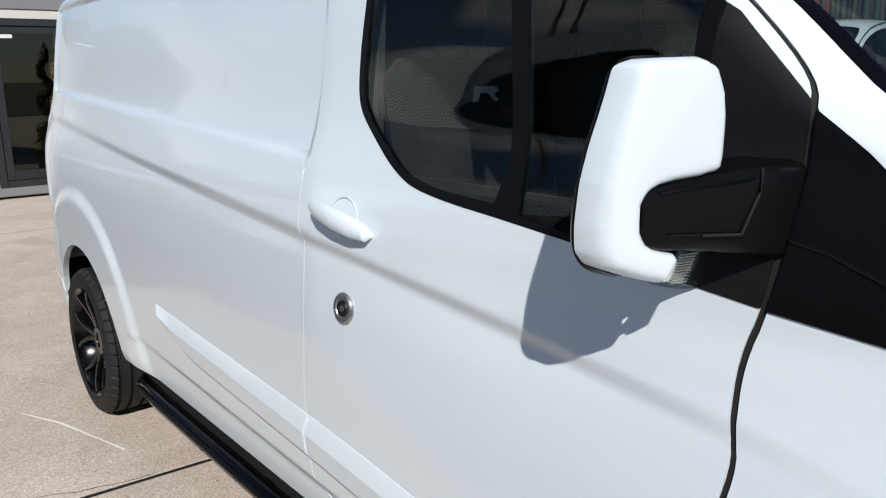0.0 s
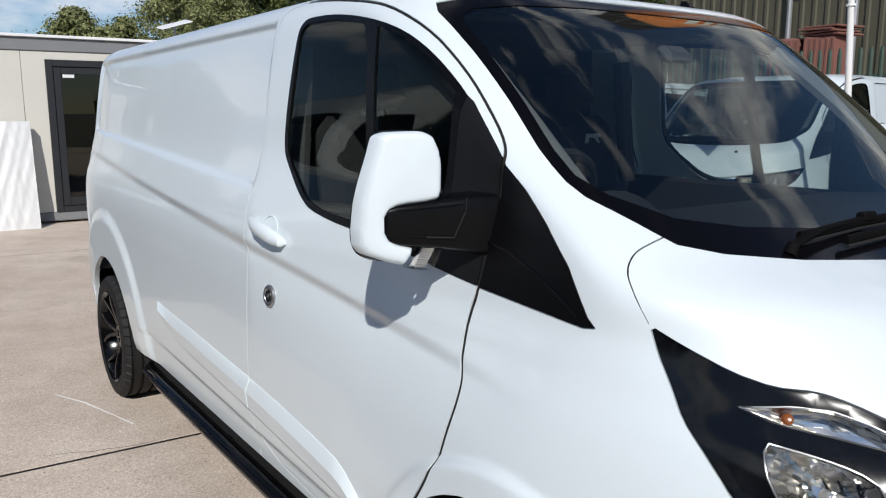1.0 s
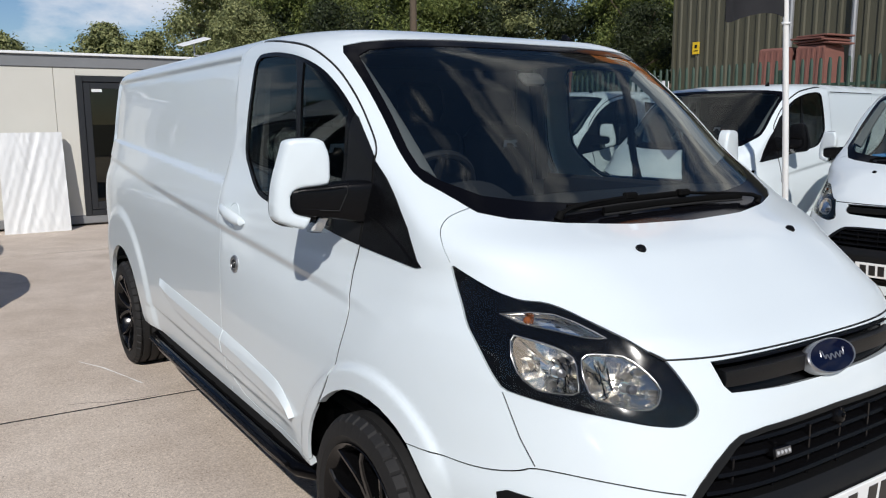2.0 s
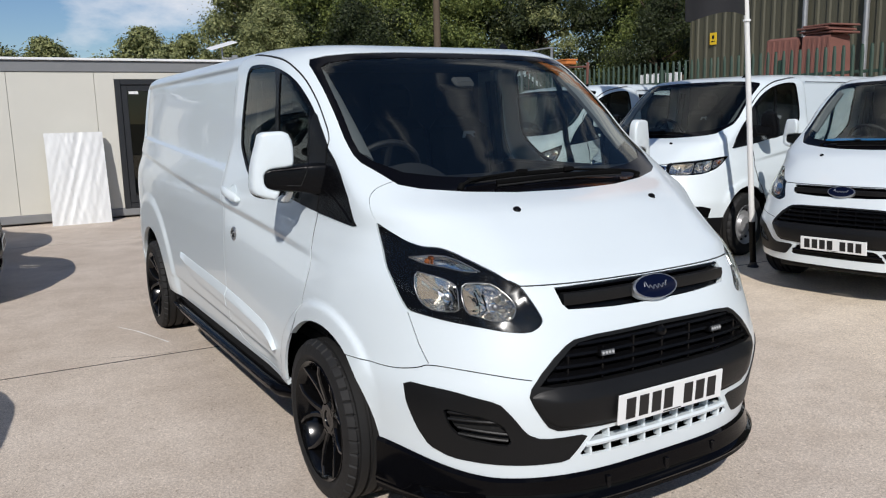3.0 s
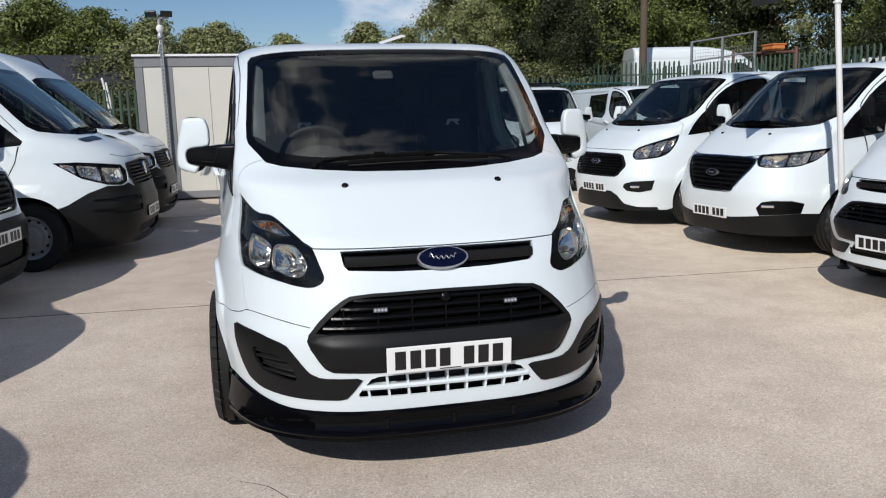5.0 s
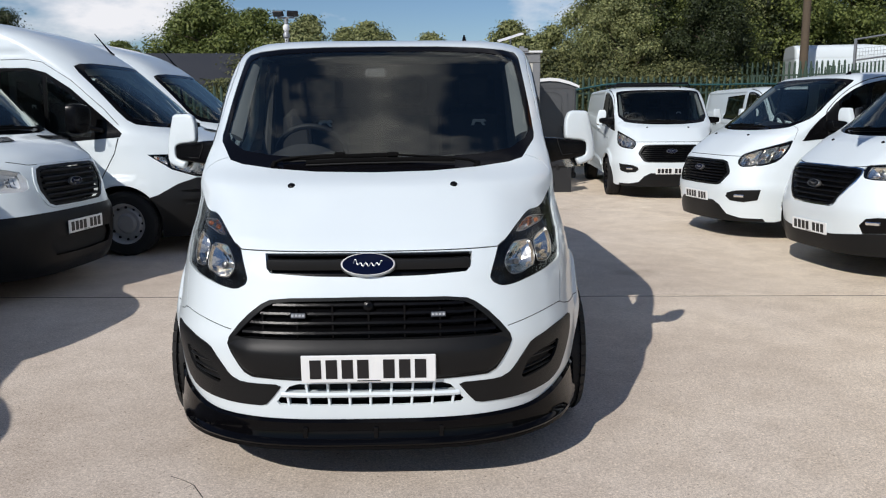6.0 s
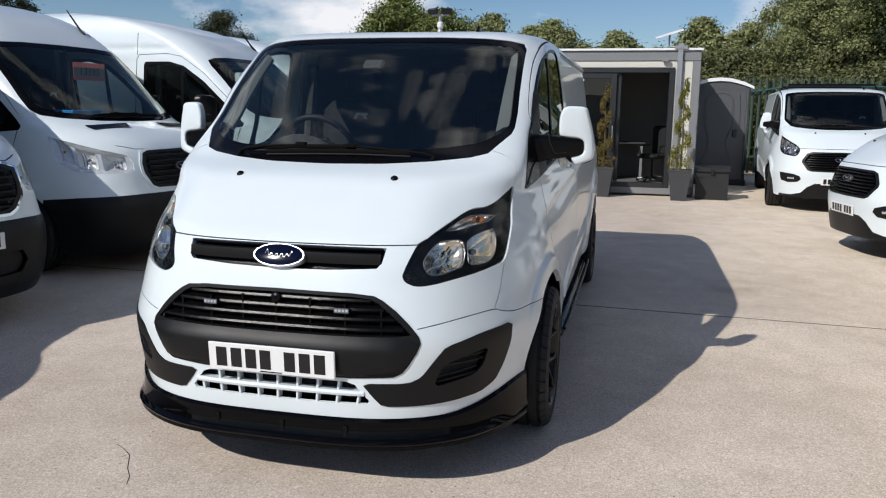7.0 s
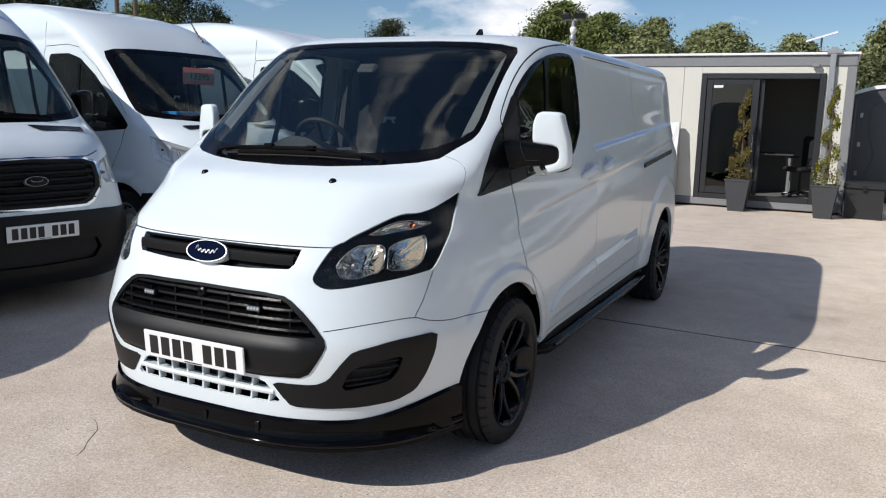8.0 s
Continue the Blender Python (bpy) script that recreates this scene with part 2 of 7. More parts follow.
def ease(x, y, q):
    """Monotone cubic through the points (x, y), at q."""
    x, y, q = np.asarray(x, float), np.asarray(y, float), np.asarray(q, float)
    h = np.diff(x)
    d = np.diff(y) / h
    m = np.zeros(len(x))
    w1, w2, ok = 2 * h[1:] + h[:-1], h[1:] + 2 * h[:-1], d[:-1] * d[1:] > 0
    da, db = np.where(d[:-1] == 0, 1, d[:-1]), np.where(d[1:] == 0, 1, d[1:])
    m[1:-1] = np.where(ok, (w1 + w2) / (w1 / da + w2 / db), 0)
    m[0], m[-1] = d[0], d[-1]
    i = np.clip(np.searchsorted(x, q) - 1, 0, len(x) - 2)
    s = (q - x[i]) / h[i]
    return ((2 * s**3 - 3 * s**2 + 1) * y[i] + (s**3 - 2 * s**2 + s) * h[i] * m[i] + (3 * s**2 - 2 * s**3) * y[i + 1]
            + (s**3 - s**2) * h[i] * m[i + 1])


def step(a, b, x):
    s = np.clip((x - a) / (b - a), 0, 1)
    return s * s * (3 - 2 * s)


# ---- van bodies ----
from mathutils.geometry import delaunay_2d_cdt

U_NOSE, Y_SIDE = 2.5, 1.3


class Shell:
    """The smooth skin of a van: at every height a plan outline, front centre round the corner to the tail. u runs along it."""

    def __init__(self, spec, nz=260, nu=640, relief=None):
        self.spec = spec
        self.zs = np.linspace(spec["z"][0], spec["z"][-1], nz)
        self.yr = spec["tail"]
        self.ys = spec.get("side", Y_SIDE)
        self.len_side = self.yr - 0.12 - self.ys
        self.u_end = U_NOSE + self.len_side + 1.0
        self.us = np.linspace(0, self.u_end, nu)
        prm = [ease(spec["z"], spec[k], self.zs) for k in ("nose", "half", "turn", "square", "taper")]
        pts = np.zeros((nz, nu, 3))
        th = np.concatenate([np.linspace(0, 1, 120)[:-1] ** 2 * 0.35, np.linspace(0.35, math.pi / 2, 240)])
        for i, z in enumerate(self.zs):
            yf, w, yc, n, t = [float(p[i]) for p in prm]
            y = yc - (yc - yf) * np.cos(th)
            x = np.sin(th) ** (2 / n)
            y2 = np.linspace(yc, self.yr - 0.12, 200)[1:]
            y, x = np.concatenate([y, y2]), np.concatenate([x, np.ones(199)])
            x = x * (w - t * np.clip(1.2 - y, 0, None)) - spec.get("tuck", 0.0) * np.clip((y - 3.5) / 0.7, 0, None) ** 2
            s = np.concatenate([[0], np.cumsum(np.hypot(np.diff(x), np.diff(y)))])
            sb = float(np.interp(self.ys, y, s))
            u = np.where(s <= sb, s / sb * U_NOSE, U_NOSE + (y - self.ys))
            wb = float(np.interp(self.yr - 0.13, y, x))
            a = np.linspace(0, math.pi / 2, 12)[1:]
            xt = np.concatenate([wb - 0.12 + 0.12 * np.cos(a), np.linspace(wb - 0.12, 0, 14)[1:]])
            yt = np.concatenate([self.yr - 0.12 + 0.12 * np.sin(a), np.full(13, self.yr)])
            ut = np.concatenate([np.linspace(0, 0.19, 12)[1:], np.linspace(0.19, 1.0, 14)[1:]]) + U_NOSE + self.len_side
            u, x, y = np.concatenate([u, ut]), np.concatenate([x, xt]), np.concatenate([y, yt])
            pts[i, :, 0], pts[i, :, 1], pts[i, :, 2] = np.interp(self.us, u, x), np.interp(self.us, u, y), z
        self.x0, self.y0 = pts[:, :, 0].copy(), pts[:, :, 1].copy()
        nrm = self.normals(pts)
        if relief is not None:
            pts = pts + nrm * relief(pts[:, :, 0], pts[:, :, 1], pts[:, :, 2])[:, :, None]
            nrm = self.normals(pts)
        self.p, self.n = pts, nrm

    @staticmethod
    def normals(pts):
        n = np.cross(np.gradient(pts, axis=1), np.gradient(pts, axis=0))
        n /= np.maximum(np.linalg.norm(n, axis=2, keepdims=True), 1e-9)
        n[:, 0, 0] = 0
        return n / np.maximum(np.linalg.norm(n, axis=2, keepdims=True), 1e-9)

    def at(self, u, z):
        """Points and outward normals at u, z (arrays)."""
        u, z = np.asarray(u, float), np.asarray(z, float)
        a = np.clip((z - self.zs[0]) / (self.zs[1] - self.zs[0]), 0, len(self.zs) - 1.0001)
        b = np.clip(u / (self.us[1] - self.us[0]), 0, len(self.us) - 1.0001)
        i, j = a.astype(int), b.astype(int)
        s, t = (a - i)[..., None], (b - j)[..., None]

        def mix(g):
            return (g[i, j] * (1 - s) * (1 - t) + g[i + 1, j] * s * (1 - t) + g[i, j + 1] * (1 - s) * t + g[i + 1, j + 1] * s * t)
        n = mix(self.n)
        return mix(self.p), n / np.maximum(np.linalg.norm(n, axis=-1, keepdims=True), 1e-9)

    def row(self, z):
        a = min(max((z - self.zs[0]) / (self.zs[1] - self.zs[0]), 0), len(self.zs) - 1.0001)
        i = int(a)
        s = a - i
        return self.x0[i] * (1 - s) + self.x0[i + 1] * s, self.y0[i] * (1 - s) + self.y0[i + 1] * s

    def u_of(self, mode, p):
        """u, z of a point: mode s: (y, z) on the side; f: (x, z) on the front; p: (x, y, z), the nearest on its level."""
        if mode == "s":
            x, y = self.row(p[1])
            return float(np.interp(p[0], y[: int(len(y) * 0.9)], self.us[: int(len(y) * 0.9)])), p[1]
        if mode == "f":
            x, y = self.row(p[1])
            k = int(np.searchsorted(self.us, U_NOSE))
            return float(np.interp(p[0], x[:k], self.us[:k])), p[1]
        x, y = self.row(p[2])
        k = min(max(int(np.argmin((x - p[0]) ** 2 + (y - p[1]) ** 2)), 1), len(x) - 2)
        dx, dy = x[k + 1] - x[k - 1], y[k + 1] - y[k - 1]
        t = ((p[0] - x[k]) * dx + (p[1] - y[k]) * dy) / max(dx * dx + dy * dy, 1e-12)
        return float(max(self.us[k] + t * (self.us[k + 1] - self.us[k - 1]), 0)) if p[0] > 1e-6 else 0.0, p[2]

    def path(self, mode, pts, closed=True, pitch=0.03):
        out = []
        n = len(pts)
        for i in range(n if closed else n - 1):
            a, b = pts[i], pts[(i + 1) % n]
            k = max(1, int(math.dist(a, b) / pitch))
            for q in range(k):
                out.append(self.u_of(mode, tuple(x + (y - x) * q / k for x, y in zip(a, b))))
        if not closed:
            out.append(self.u_of(mode, pts[-1]))
        return out

    def spot(self, mode, p, lift=0.0, side=1):
        """A place on the skin and its outward normal, on the side +1 or -1."""
        q, n = self.at(*self.u_of(mode, p))
        q, n = Vector(q), Vector(n)
        q = q + n * lift
        return Vector((q.x * side, q.y, q.z)), Vector((n.x * side, n.y, n.z))

    def seat(self, mode, p, lift=0.0, side=1):
        """A pose on the skin: local x along the van's length or width, y up, z outward."""
        q, n = self.spot(mode, p, lift, side)
        x = Vector((0, 0, 1)).cross(n).normalized()
        y = n.cross(x)
        return Matrix.Translation(q) @ Matrix((x, y, n)).transposed().to_4x4()


def strip(path, w):
    """A thin band of width w round an open line in u, z."""
    a, b = [], []
    for i, p in enumerate(path):
        q, r = path[max(i - 1, 0)], path[min(i + 1, len(path) - 1)]
        d = Vector((r[0] - q[0], r[1] - q[1])).normalized()
        a.append((p[0] - d.y * w / 2, p[1] + d.x * w / 2))
        b.append((p[0] + d.y * w / 2, p[1] - d.x * w / 2))
    return a + b[::-1]


def inside(pts, poly):
    x, y = pts[:, 0], pts[:, 1]
    hit = np.zeros(len(pts), bool)
    px, py = np.array([p[0] for p in poly]), np.array([p[1] for p in poly])
    near = (x > px.min()) & (x < px.max()) & (y > py.min()) & (y < py.max())
    xs, ys = x[near], y[near]
    h = np.zeros(len(xs), bool)
    for i in range(len(poly)):
        x1, y1, x2, y2 = px[i], py[i], px[i - 1], py[i - 1]
        if y1 != y2:
            c = ((y1 > ys) != (y2 > ys)) & (xs < (x2 - x1) * (ys - y1) / (y2 - y1) + x1)
            h ^= c
    hit[near] = h
    return hit


def panels(shell, regions, body_material, root, grid=(64, 110), body_name="body_shell", guides=()):
    """Cuts the skin along the regions' outlines and makes each region a mesh. A region: name, outline in u and z, material
    (None: an opening), and optional lift, rim, join (one mesh over both sides), only (+1 or -1)."""
    made, merged = {}, {}
    for side in (1, -1):
        regs = [r for r in regions if r.get("only", side) == side]
        zs = np.linspace(shell.zs[0], shell.zs[-1], grid[0])
        us = np.concatenate([np.linspace(0, U_NOSE, grid[1])[:-1], np.linspace(U_NOSE, U_NOSE + shell.len_side, grid[1] // 3 if grid[1] < 100 else 100)[:-1],
                             np.linspace(U_NOSE + shell.len_side, shell.u_end, 14)])
        gu, gz = np.meshgrid(us, zs)
        verts = [Vector((a, b)) for a, b in zip(gu.ravel(), gz.ravel())]
        edges = []
        for r in regs:
            k = len(verts)
            poly = r["outline"]
            verts.extend(Vector((min(max(a, 0), shell.u_end), min(max(b, zs[0]), zs[-1]))) for a, b in poly)
            edges.extend((k + i, k + (i + 1) % len(poly)) for i in range(len(poly)))
        for line in guides:
            k = len(verts)
            verts.extend(Vector((min(max(a, 0), shell.u_end), min(max(b, zs[0]), zs[-1]))) for a, b in line)
            edges.extend((k + i, k + i + 1) for i in range(len(line) - 1))
        cv, _, cf, *_ = delaunay_2d_cdt(verts, edges, [], 0, 1e-5)
        uv = np.array([(p.x, p.y) for p in cv])
        tri = np.array([t for t in cf if len(t) == 3])
        mid = uv[tri].mean(axis=1)
        lab = np.full(len(tri), -1)
        for i, r in enumerate(regs):
            lab[inside(mid, r["outline"])] = i
        pos, nrm = shell.at(uv[:, 0], uv[:, 1])
        for i in range(-1, len(regs)):
            r = regs[i] if i >= 0 else {"name": body_name, "material": body_material, "join": True, "rim": 0.025}
            if r["material"] is None:
                continue
            t = tri[lab == i]
            if not len(t):
                continue
            used, inv = np.unique(t, return_inverse=True)
            t = inv.reshape(-1, 3)
            lift = r.get("lift", 0.0)
            p, n, q = pos[used] + nrm[used] * lift, nrm[used].copy(), uv[used]
            f = [tuple(a) for a in t]
            rim = r.get("rim", 0.012)
            if rim:
                count = {}
                for a in t:
                    for e in ((a[0], a[1]), (a[1], a[2]), (a[2], a[0])):
                        key = (min(e), max(e))
                        count[key] = None if key in count else e
                ex_p, ex_n, ex_f, k = [], [], [], len(p)
                for e in count.values():
                    if e is None or (q[e[0], 0] < 1e-4 and q[e[1], 0] < 1e-4):
                        continue
                    a, b = e
                    m = np.cross(p[b] - p[a], n[a])
                    m /= max(np.linalg.norm(m), 1e-9)
                    ex_p += [p[a], p[b], p[b] - n[b] * rim, p[a] - n[a] * rim]
                    ex_n += [m] * 4
                    ex_f.append((k + 1, k, k + 3, k + 2))
                    k += 4
                if ex_p:
                    p, n, f = np.vstack([p, ex_p]), np.vstack([n, ex_n]), f + ex_f
            if side < 0:
                p, n = p * (-1, 1, 1), n * (-1, 1, 1)
                f = [a[::-1] for a in f]
            key = (r["name"], 0 if r.get("join") else side, r["material"].name + str(r.get("seam", "")))
            if key in merged:
                v0, n0, f0, r0 = merged[key]
                k = len(v0)
                merged[key] = (np.vstack([v0, p]), np.vstack([n0, n]), f0 + [tuple(x + k for x in a) for a in f], r0)
            else:
                merged[key] = (p, n, f, r)
    for (name, s, _), (p, n, f, r) in merged.items():
        me = bpy.data.meshes.new(name)
        me.from_pydata([tuple(a) for a in p], [], f)
        me.materials.append(r["material"])
        me.polygons.foreach_set("use_smooth", [True] * len(me.polygons))
        me.normals_split_custom_set_from_vertices([tuple(a) for a in n])
        ob = new(name, me)
        ob.parent = root
        if r.get("label"):
            ob["label"] = r["label"]
        if r.get("clear"):
            ob.visible_shadow = False
        made[(name, s)] = ob
    return made


def pillow(poly, place, edge, depth, dome=0.0, pitch=0.007):
    """A cushion-edged solid over any outline: place(x, y, back) puts its points."""
    xs, ys = [p[0] for p in poly], [p[1] for p in poly]
    fine = []
    for i, p in enumerate(poly):
        q = poly[(i + 1) % len(poly)]
        k = max(1, int(math.dist(p, q) / pitch))
        fine += [(p[0] + (q[0] - p[0]) * t / k, p[1] + (q[1] - p[1]) * t / k) for t in range(k)]
    gx, gy = np.meshgrid(np.arange(min(xs), max(xs), pitch), np.arange(min(ys), max(ys), pitch))
    pts = np.stack([gx.ravel(), gy.ravel()], axis=1)
    pts = pts[inside(pts, fine)]
    a = np.array(fine)
    b = np.roll(a, -1, axis=0)

    def far(p):
        d = b - a
        t = np.clip(((p[:, None, :] - a[None]) * d[None]).sum(2) / (d * d).sum(1)[None], 0, 1)
        return np.linalg.norm(p[:, None, :] - (a[None] + t[..., None] * d[None]), axis=2).min(axis=1)
    if len(pts):
        pts = pts[far(pts) > pitch * 0.55]
    n = len(fine)
    verts = [Vector(p) for p in fine] + [Vector(p) for p in pts]
    cv, _, cf, *_ = delaunay_2d_cdt(verts, [(i, (i + 1) % n) for i in range(n)], [], 1, 1e-6)
    uv = np.array([(p.x, p.y) for p in cv])
    d = far(uv)
    k = 1 - np.clip(d / edge, 0, 1)
    back = edge * (1 - np.sqrt(np.clip(1 - k * k, 0, 1))) - dome * np.sqrt(np.clip(d, 0, None) / max(d.max(), 1e-6))
    g = Geo()
    g.v = [Vector(place(x, y, z)) for (x, y), z in zip(uv, back)]
    mid = np.array([uv[list(f)].mean(axis=0) for f in cf])
    ok = inside(mid, fine)
    g.f = [list(f) for f, o in zip(cf, ok) if o]
    m = len(g.v)
    g.v += [Vector(place(x, y, edge + 0.0005)) for x, y in fine] + [Vector(place(x, y, depth)) for x, y in fine]
    edges = {}
    for f in g.f:
        for e in zip(f, f[1:] + f[:1]):
            edges[tuple(sorted(e))] = edges.get(tuple(sorted(e)), 0) + 1
    rim = [e for e, c in edges.items() if c == 1]
    w = len(g.v)
    for i0, i1 in rim:
        q0, q1 = uv[i0], uv[i1]
        g.v += [Vector(place(q0[0], q0[1], depth)), Vector(place(q1[0], q1[1], depth))]
        g.f.append([i0, i1, w + 1, w])
        w += 2
    g.v[m:m + 2 * n] = [g.v[0]] * (2 * n)
    return g


def roof_cap(shell, root, material):
    """Closes the top of the skin, with a slight crown."""
    k = np.linspace(0, len(shell.us) - 1, 70).astype(int)
    ring = [Vector(shell.p[-1, i]) for i in k]
    ring += [Vector((-p.x, p.y, p.z)) for p in ring[::-1][1:-1]]
    c = Vector((0, (ring[0].y + shell.yr) / 2, shell.zs[-1] + 0.02))
    rings = [[p + (c - p) * s + Vector((0, 0, 0.014 * math.sin(s * math.pi / 2))) for p in ring] for s in (0, 0.1, 0.3, 0.6, 0.9)]
    return part("roof_skin", Geo().loft(rings), material, root, smooth=True)


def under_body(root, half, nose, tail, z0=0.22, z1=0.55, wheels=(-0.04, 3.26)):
    """Near-black floor pan boxes added to block light under the skin, and dark wheel wells."""
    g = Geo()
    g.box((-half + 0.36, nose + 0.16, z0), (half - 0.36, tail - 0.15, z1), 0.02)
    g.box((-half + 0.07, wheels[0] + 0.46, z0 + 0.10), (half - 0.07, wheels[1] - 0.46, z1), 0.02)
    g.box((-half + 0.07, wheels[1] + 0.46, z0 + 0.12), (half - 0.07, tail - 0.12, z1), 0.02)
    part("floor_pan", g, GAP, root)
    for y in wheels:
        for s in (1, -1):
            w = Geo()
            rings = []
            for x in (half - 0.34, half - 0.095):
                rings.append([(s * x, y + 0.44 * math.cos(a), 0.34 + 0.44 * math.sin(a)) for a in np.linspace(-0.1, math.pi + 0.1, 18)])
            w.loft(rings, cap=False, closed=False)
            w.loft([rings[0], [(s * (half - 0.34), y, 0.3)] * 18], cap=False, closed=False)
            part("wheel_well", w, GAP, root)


def make_wheel(root, x, y, r=0.335, width=0.245, style="alloy", side=1):
    """Tyre with tread and a rim; the rim's face looks outward."""
    wheel = empty("wheel")
    wheel.parent = root
    wheel.matrix_basis = pose(side * x, y, r, 0, 0, 0 if side > 0 else 180)
    h = width / 2
    rr = r * (0.735 if style == "alloy" else 0.62)
    prof = [(-h * 0.82, rr), (-h * 0.98, rr + 0.02), (-h, r - 0.05), (-h * 0.93, r - 0.018), (-h * 0.78, r - 0.004)]
    for gx in (-0.66, -0.24, 0.24, 0.66):
        prof += [(h * (gx - 0.07), r), (h * (gx - 0.06), r - 0.014), (h * (gx + 0.06), r - 0.014), (h * (gx + 0.07), r)]
    prof += [(h * 0.78, r - 0.004), (h * 0.93, r - 0.018), (h, r - 0.05), (h * 1.0, r - 0.062), (h * 0.985, r - 0.065), (h * 0.98, rr + 0.02),
             (h * 0.9, rr + 0.004), (h * 0.8, rr - 0.012), (-h * 0.8, rr - 0.012)]
    tyre, n = Geo(), 320 if style == "alloy" else 96
    for a, q in prof:
        for k in range(n):
            cut = 0.008 if (abs(a) > h * 0.70 and q > r - 0.03 and k % (8 if n > 100 else 4) == 0) else 0.0
            t = 2 * math.pi * (k / n + .012 * a / h)
            tyre.v.append(Vector((a, (q - cut) * math.cos(t), (q - cut) * math.sin(t))))
    for i in range(len(prof)):
        for k in range(n):
            a, b = i * n, ((i + 1) % len(prof)) * n
            tyre.f.append([a + k, a + (k + 1) % n, b + (k + 1) % n, b + k])
    part("tyre", tyre, RUBBER, wheel, "black tyre with grooved tread", smooth=True, angle=0.5)
    mat = ALLOY if style == "alloy" else STEELWHEEL
    rim = Geo()
    rim.lathe([(-h * 0.7, rr - 0.012), (h * 0.75, rr - 0.012), (h * 0.93, rr + 0.004), (h * 0.96, rr + 0.002), (h * 0.93, rr - 0.006),
               (h * 0.70, rr - 0.028), (-h * 0.2, rr - 0.045), (-h * 0.7, rr - 0.04)], 48, closed=True)
    rim = part("rim", rim, mat, wheel, "black alloy rim" if style == "alloy" else "grey steel rim", smooth=True)
    hub = Geo()
    if style == "alloy":
        for k in range(5):
            turned = Matrix.Rotation(2 * math.pi * k / 5 + .3, 4, "X")
            for d in (-1, 1):
                rings = []
                for q, off, wide, face, deep in ((.050, .010, .015, .56, .05), (rr * .42, .016, .015, .66, .05), (rr * .60, .030, .013, .76, .05), (rr * .80, .056, .011, .86, .045), (rr * .965, .088, .012, .90, .04)):
                    c = Vector((h * face, d * off, math.sqrt(max(q * q - off * off, 0))))
                    rings.append([turned @ (c + Vector((dx, dy, 0))) for dx, dy in
                                  ((-deep, -wide), (-.006, -wide), (0, -wide * .55), (0, wide * .55), (-.006, wide), (-deep, wide))])
                part("spoke", Geo().loft(rings), mat, wheel)
            web = [turned @ Vector((h * .60 - dx, y, z)) for dx in (.0, .04) for y, z in ((-.014, .055), (.014, .055), (.020, rr * .46), (-.020, rr * .46))]
            part("spoke_web", Geo().loft([web[:4], web[4:]]), mat, wheel)
        hub.lathe([(h * 0.2, 0.0), (h * 0.2, 0.085), (h * 0.52, 0.080), (h * 0.60, 0.062), (h * 0.60, 0.034), (h * 0.56, 0.032), (h * 0.58, 0.0)], 30)
        part("hub", hub, mat, wheel, smooth=True, angle=0.4)
    else:
        hub.lathe([(h * 0.1, 0.0), (h * 0.1, rr - 0.03), (h * 0.35, rr - 0.035), (h * 0.55, rr * 0.66), (h * 0.50, rr * 0.50), (h * 0.78, rr * 0.40),
                   (h * 0.82, 0.03), (h * 0.80, 0.0)], 36)
        part("hub", hub, mat, wheel, smooth=True, angle=0.4)
        for k in range(12):
            a = 2 * math.pi * k / 12
            m = Matrix.Rotation(a, 4, "X") @ Matrix.Translation((h * 0.44, 0, rr * 0.80))
            part("slot", Geo().lathe([(0.0, 0.0), (0.0, 0.016), (0.012, 0.013), (0.012, 0.0)], 10, m), GAP, wheel)
    disc = Geo().lathe([(-h * 0.1, 0.0), (-h * 0.1, 0.15), (h * 0.02, 0.15), (h * 0.02, 0.0)], 36)
    part("brake_disc", disc, STEELDARK, wheel, smooth=True, angle=0.4)
    return wheel


def number_plate(root, m, back=PLATE):
    """A plate with plain bars in place of its characters. m: its centre, local x to the right, y up, z outward."""
    plate = part("number_plate", Geo().box((-0.26, -0.0555, -0.004), (0.26, 0.0555, 0.006), 0.003), back, root, "white plate with dark bars")
    plate.matrix_basis = m
    xs = [-0.205, -0.143, -0.082, -0.022, 0.078, 0.139, 0.200]
    for x in xs:
        part("character_bar", Geo().box((x - 0.022, -0.0385, 0.006), (x + 0.022, 0.0385, 0.0075), 0.0), INK, plate)
    part("maker_line", Geo().box((-0.045, -0.050, 0.006), (0.045, -0.046, 0.0072), 0.0), INK, plate)
    return plate


def badge(root, m, w=0.108, h=0.047, fill=BADGE):
    """An oval plaque: bright ring, plain coloured field."""
    ring = [(w * math.cos(a), h * math.sin(a)) for a in np.linspace(0, 2 * math.pi, 40, endpoint=False)]
    g = Geo().loft([[m @ Vector((x * s, y * s, z)) for x, y in ring] for s, z in ((1, -0.02), (1, 0.006), (0.97, 0.010), (0.92, 0.010), (0.91, 0.006))])
    b = part("badge", g, STEEL, root, "oval plaque with a bright ring", smooth=True, angle=0.5)
    f = Geo().loft([[m @ Vector((x * s, y * s, z)) for x, y in ring] for s, z in ((0.925, 0.004), (0.92, 0.0085), (0.6, 0.0105), (0.05, 0.011))])
    part("badge_field", f, fill, b, smooth=True)
    wave = [m @ Vector((w * (-.52 + 1.04 * t), h * (.15 * math.sin(t * 33) - .05 + .34 * math.exp(-((t - .08) / .07) ** 2) + .30 * math.exp(-((t - .95) / .05) ** 2)), 0.0112)) for t in np.linspace(0, 1, 56)]
    lo = Geo().tube(wave, h * .045, 5)
    part("badge_mark", lo, STEEL, b)
    return b


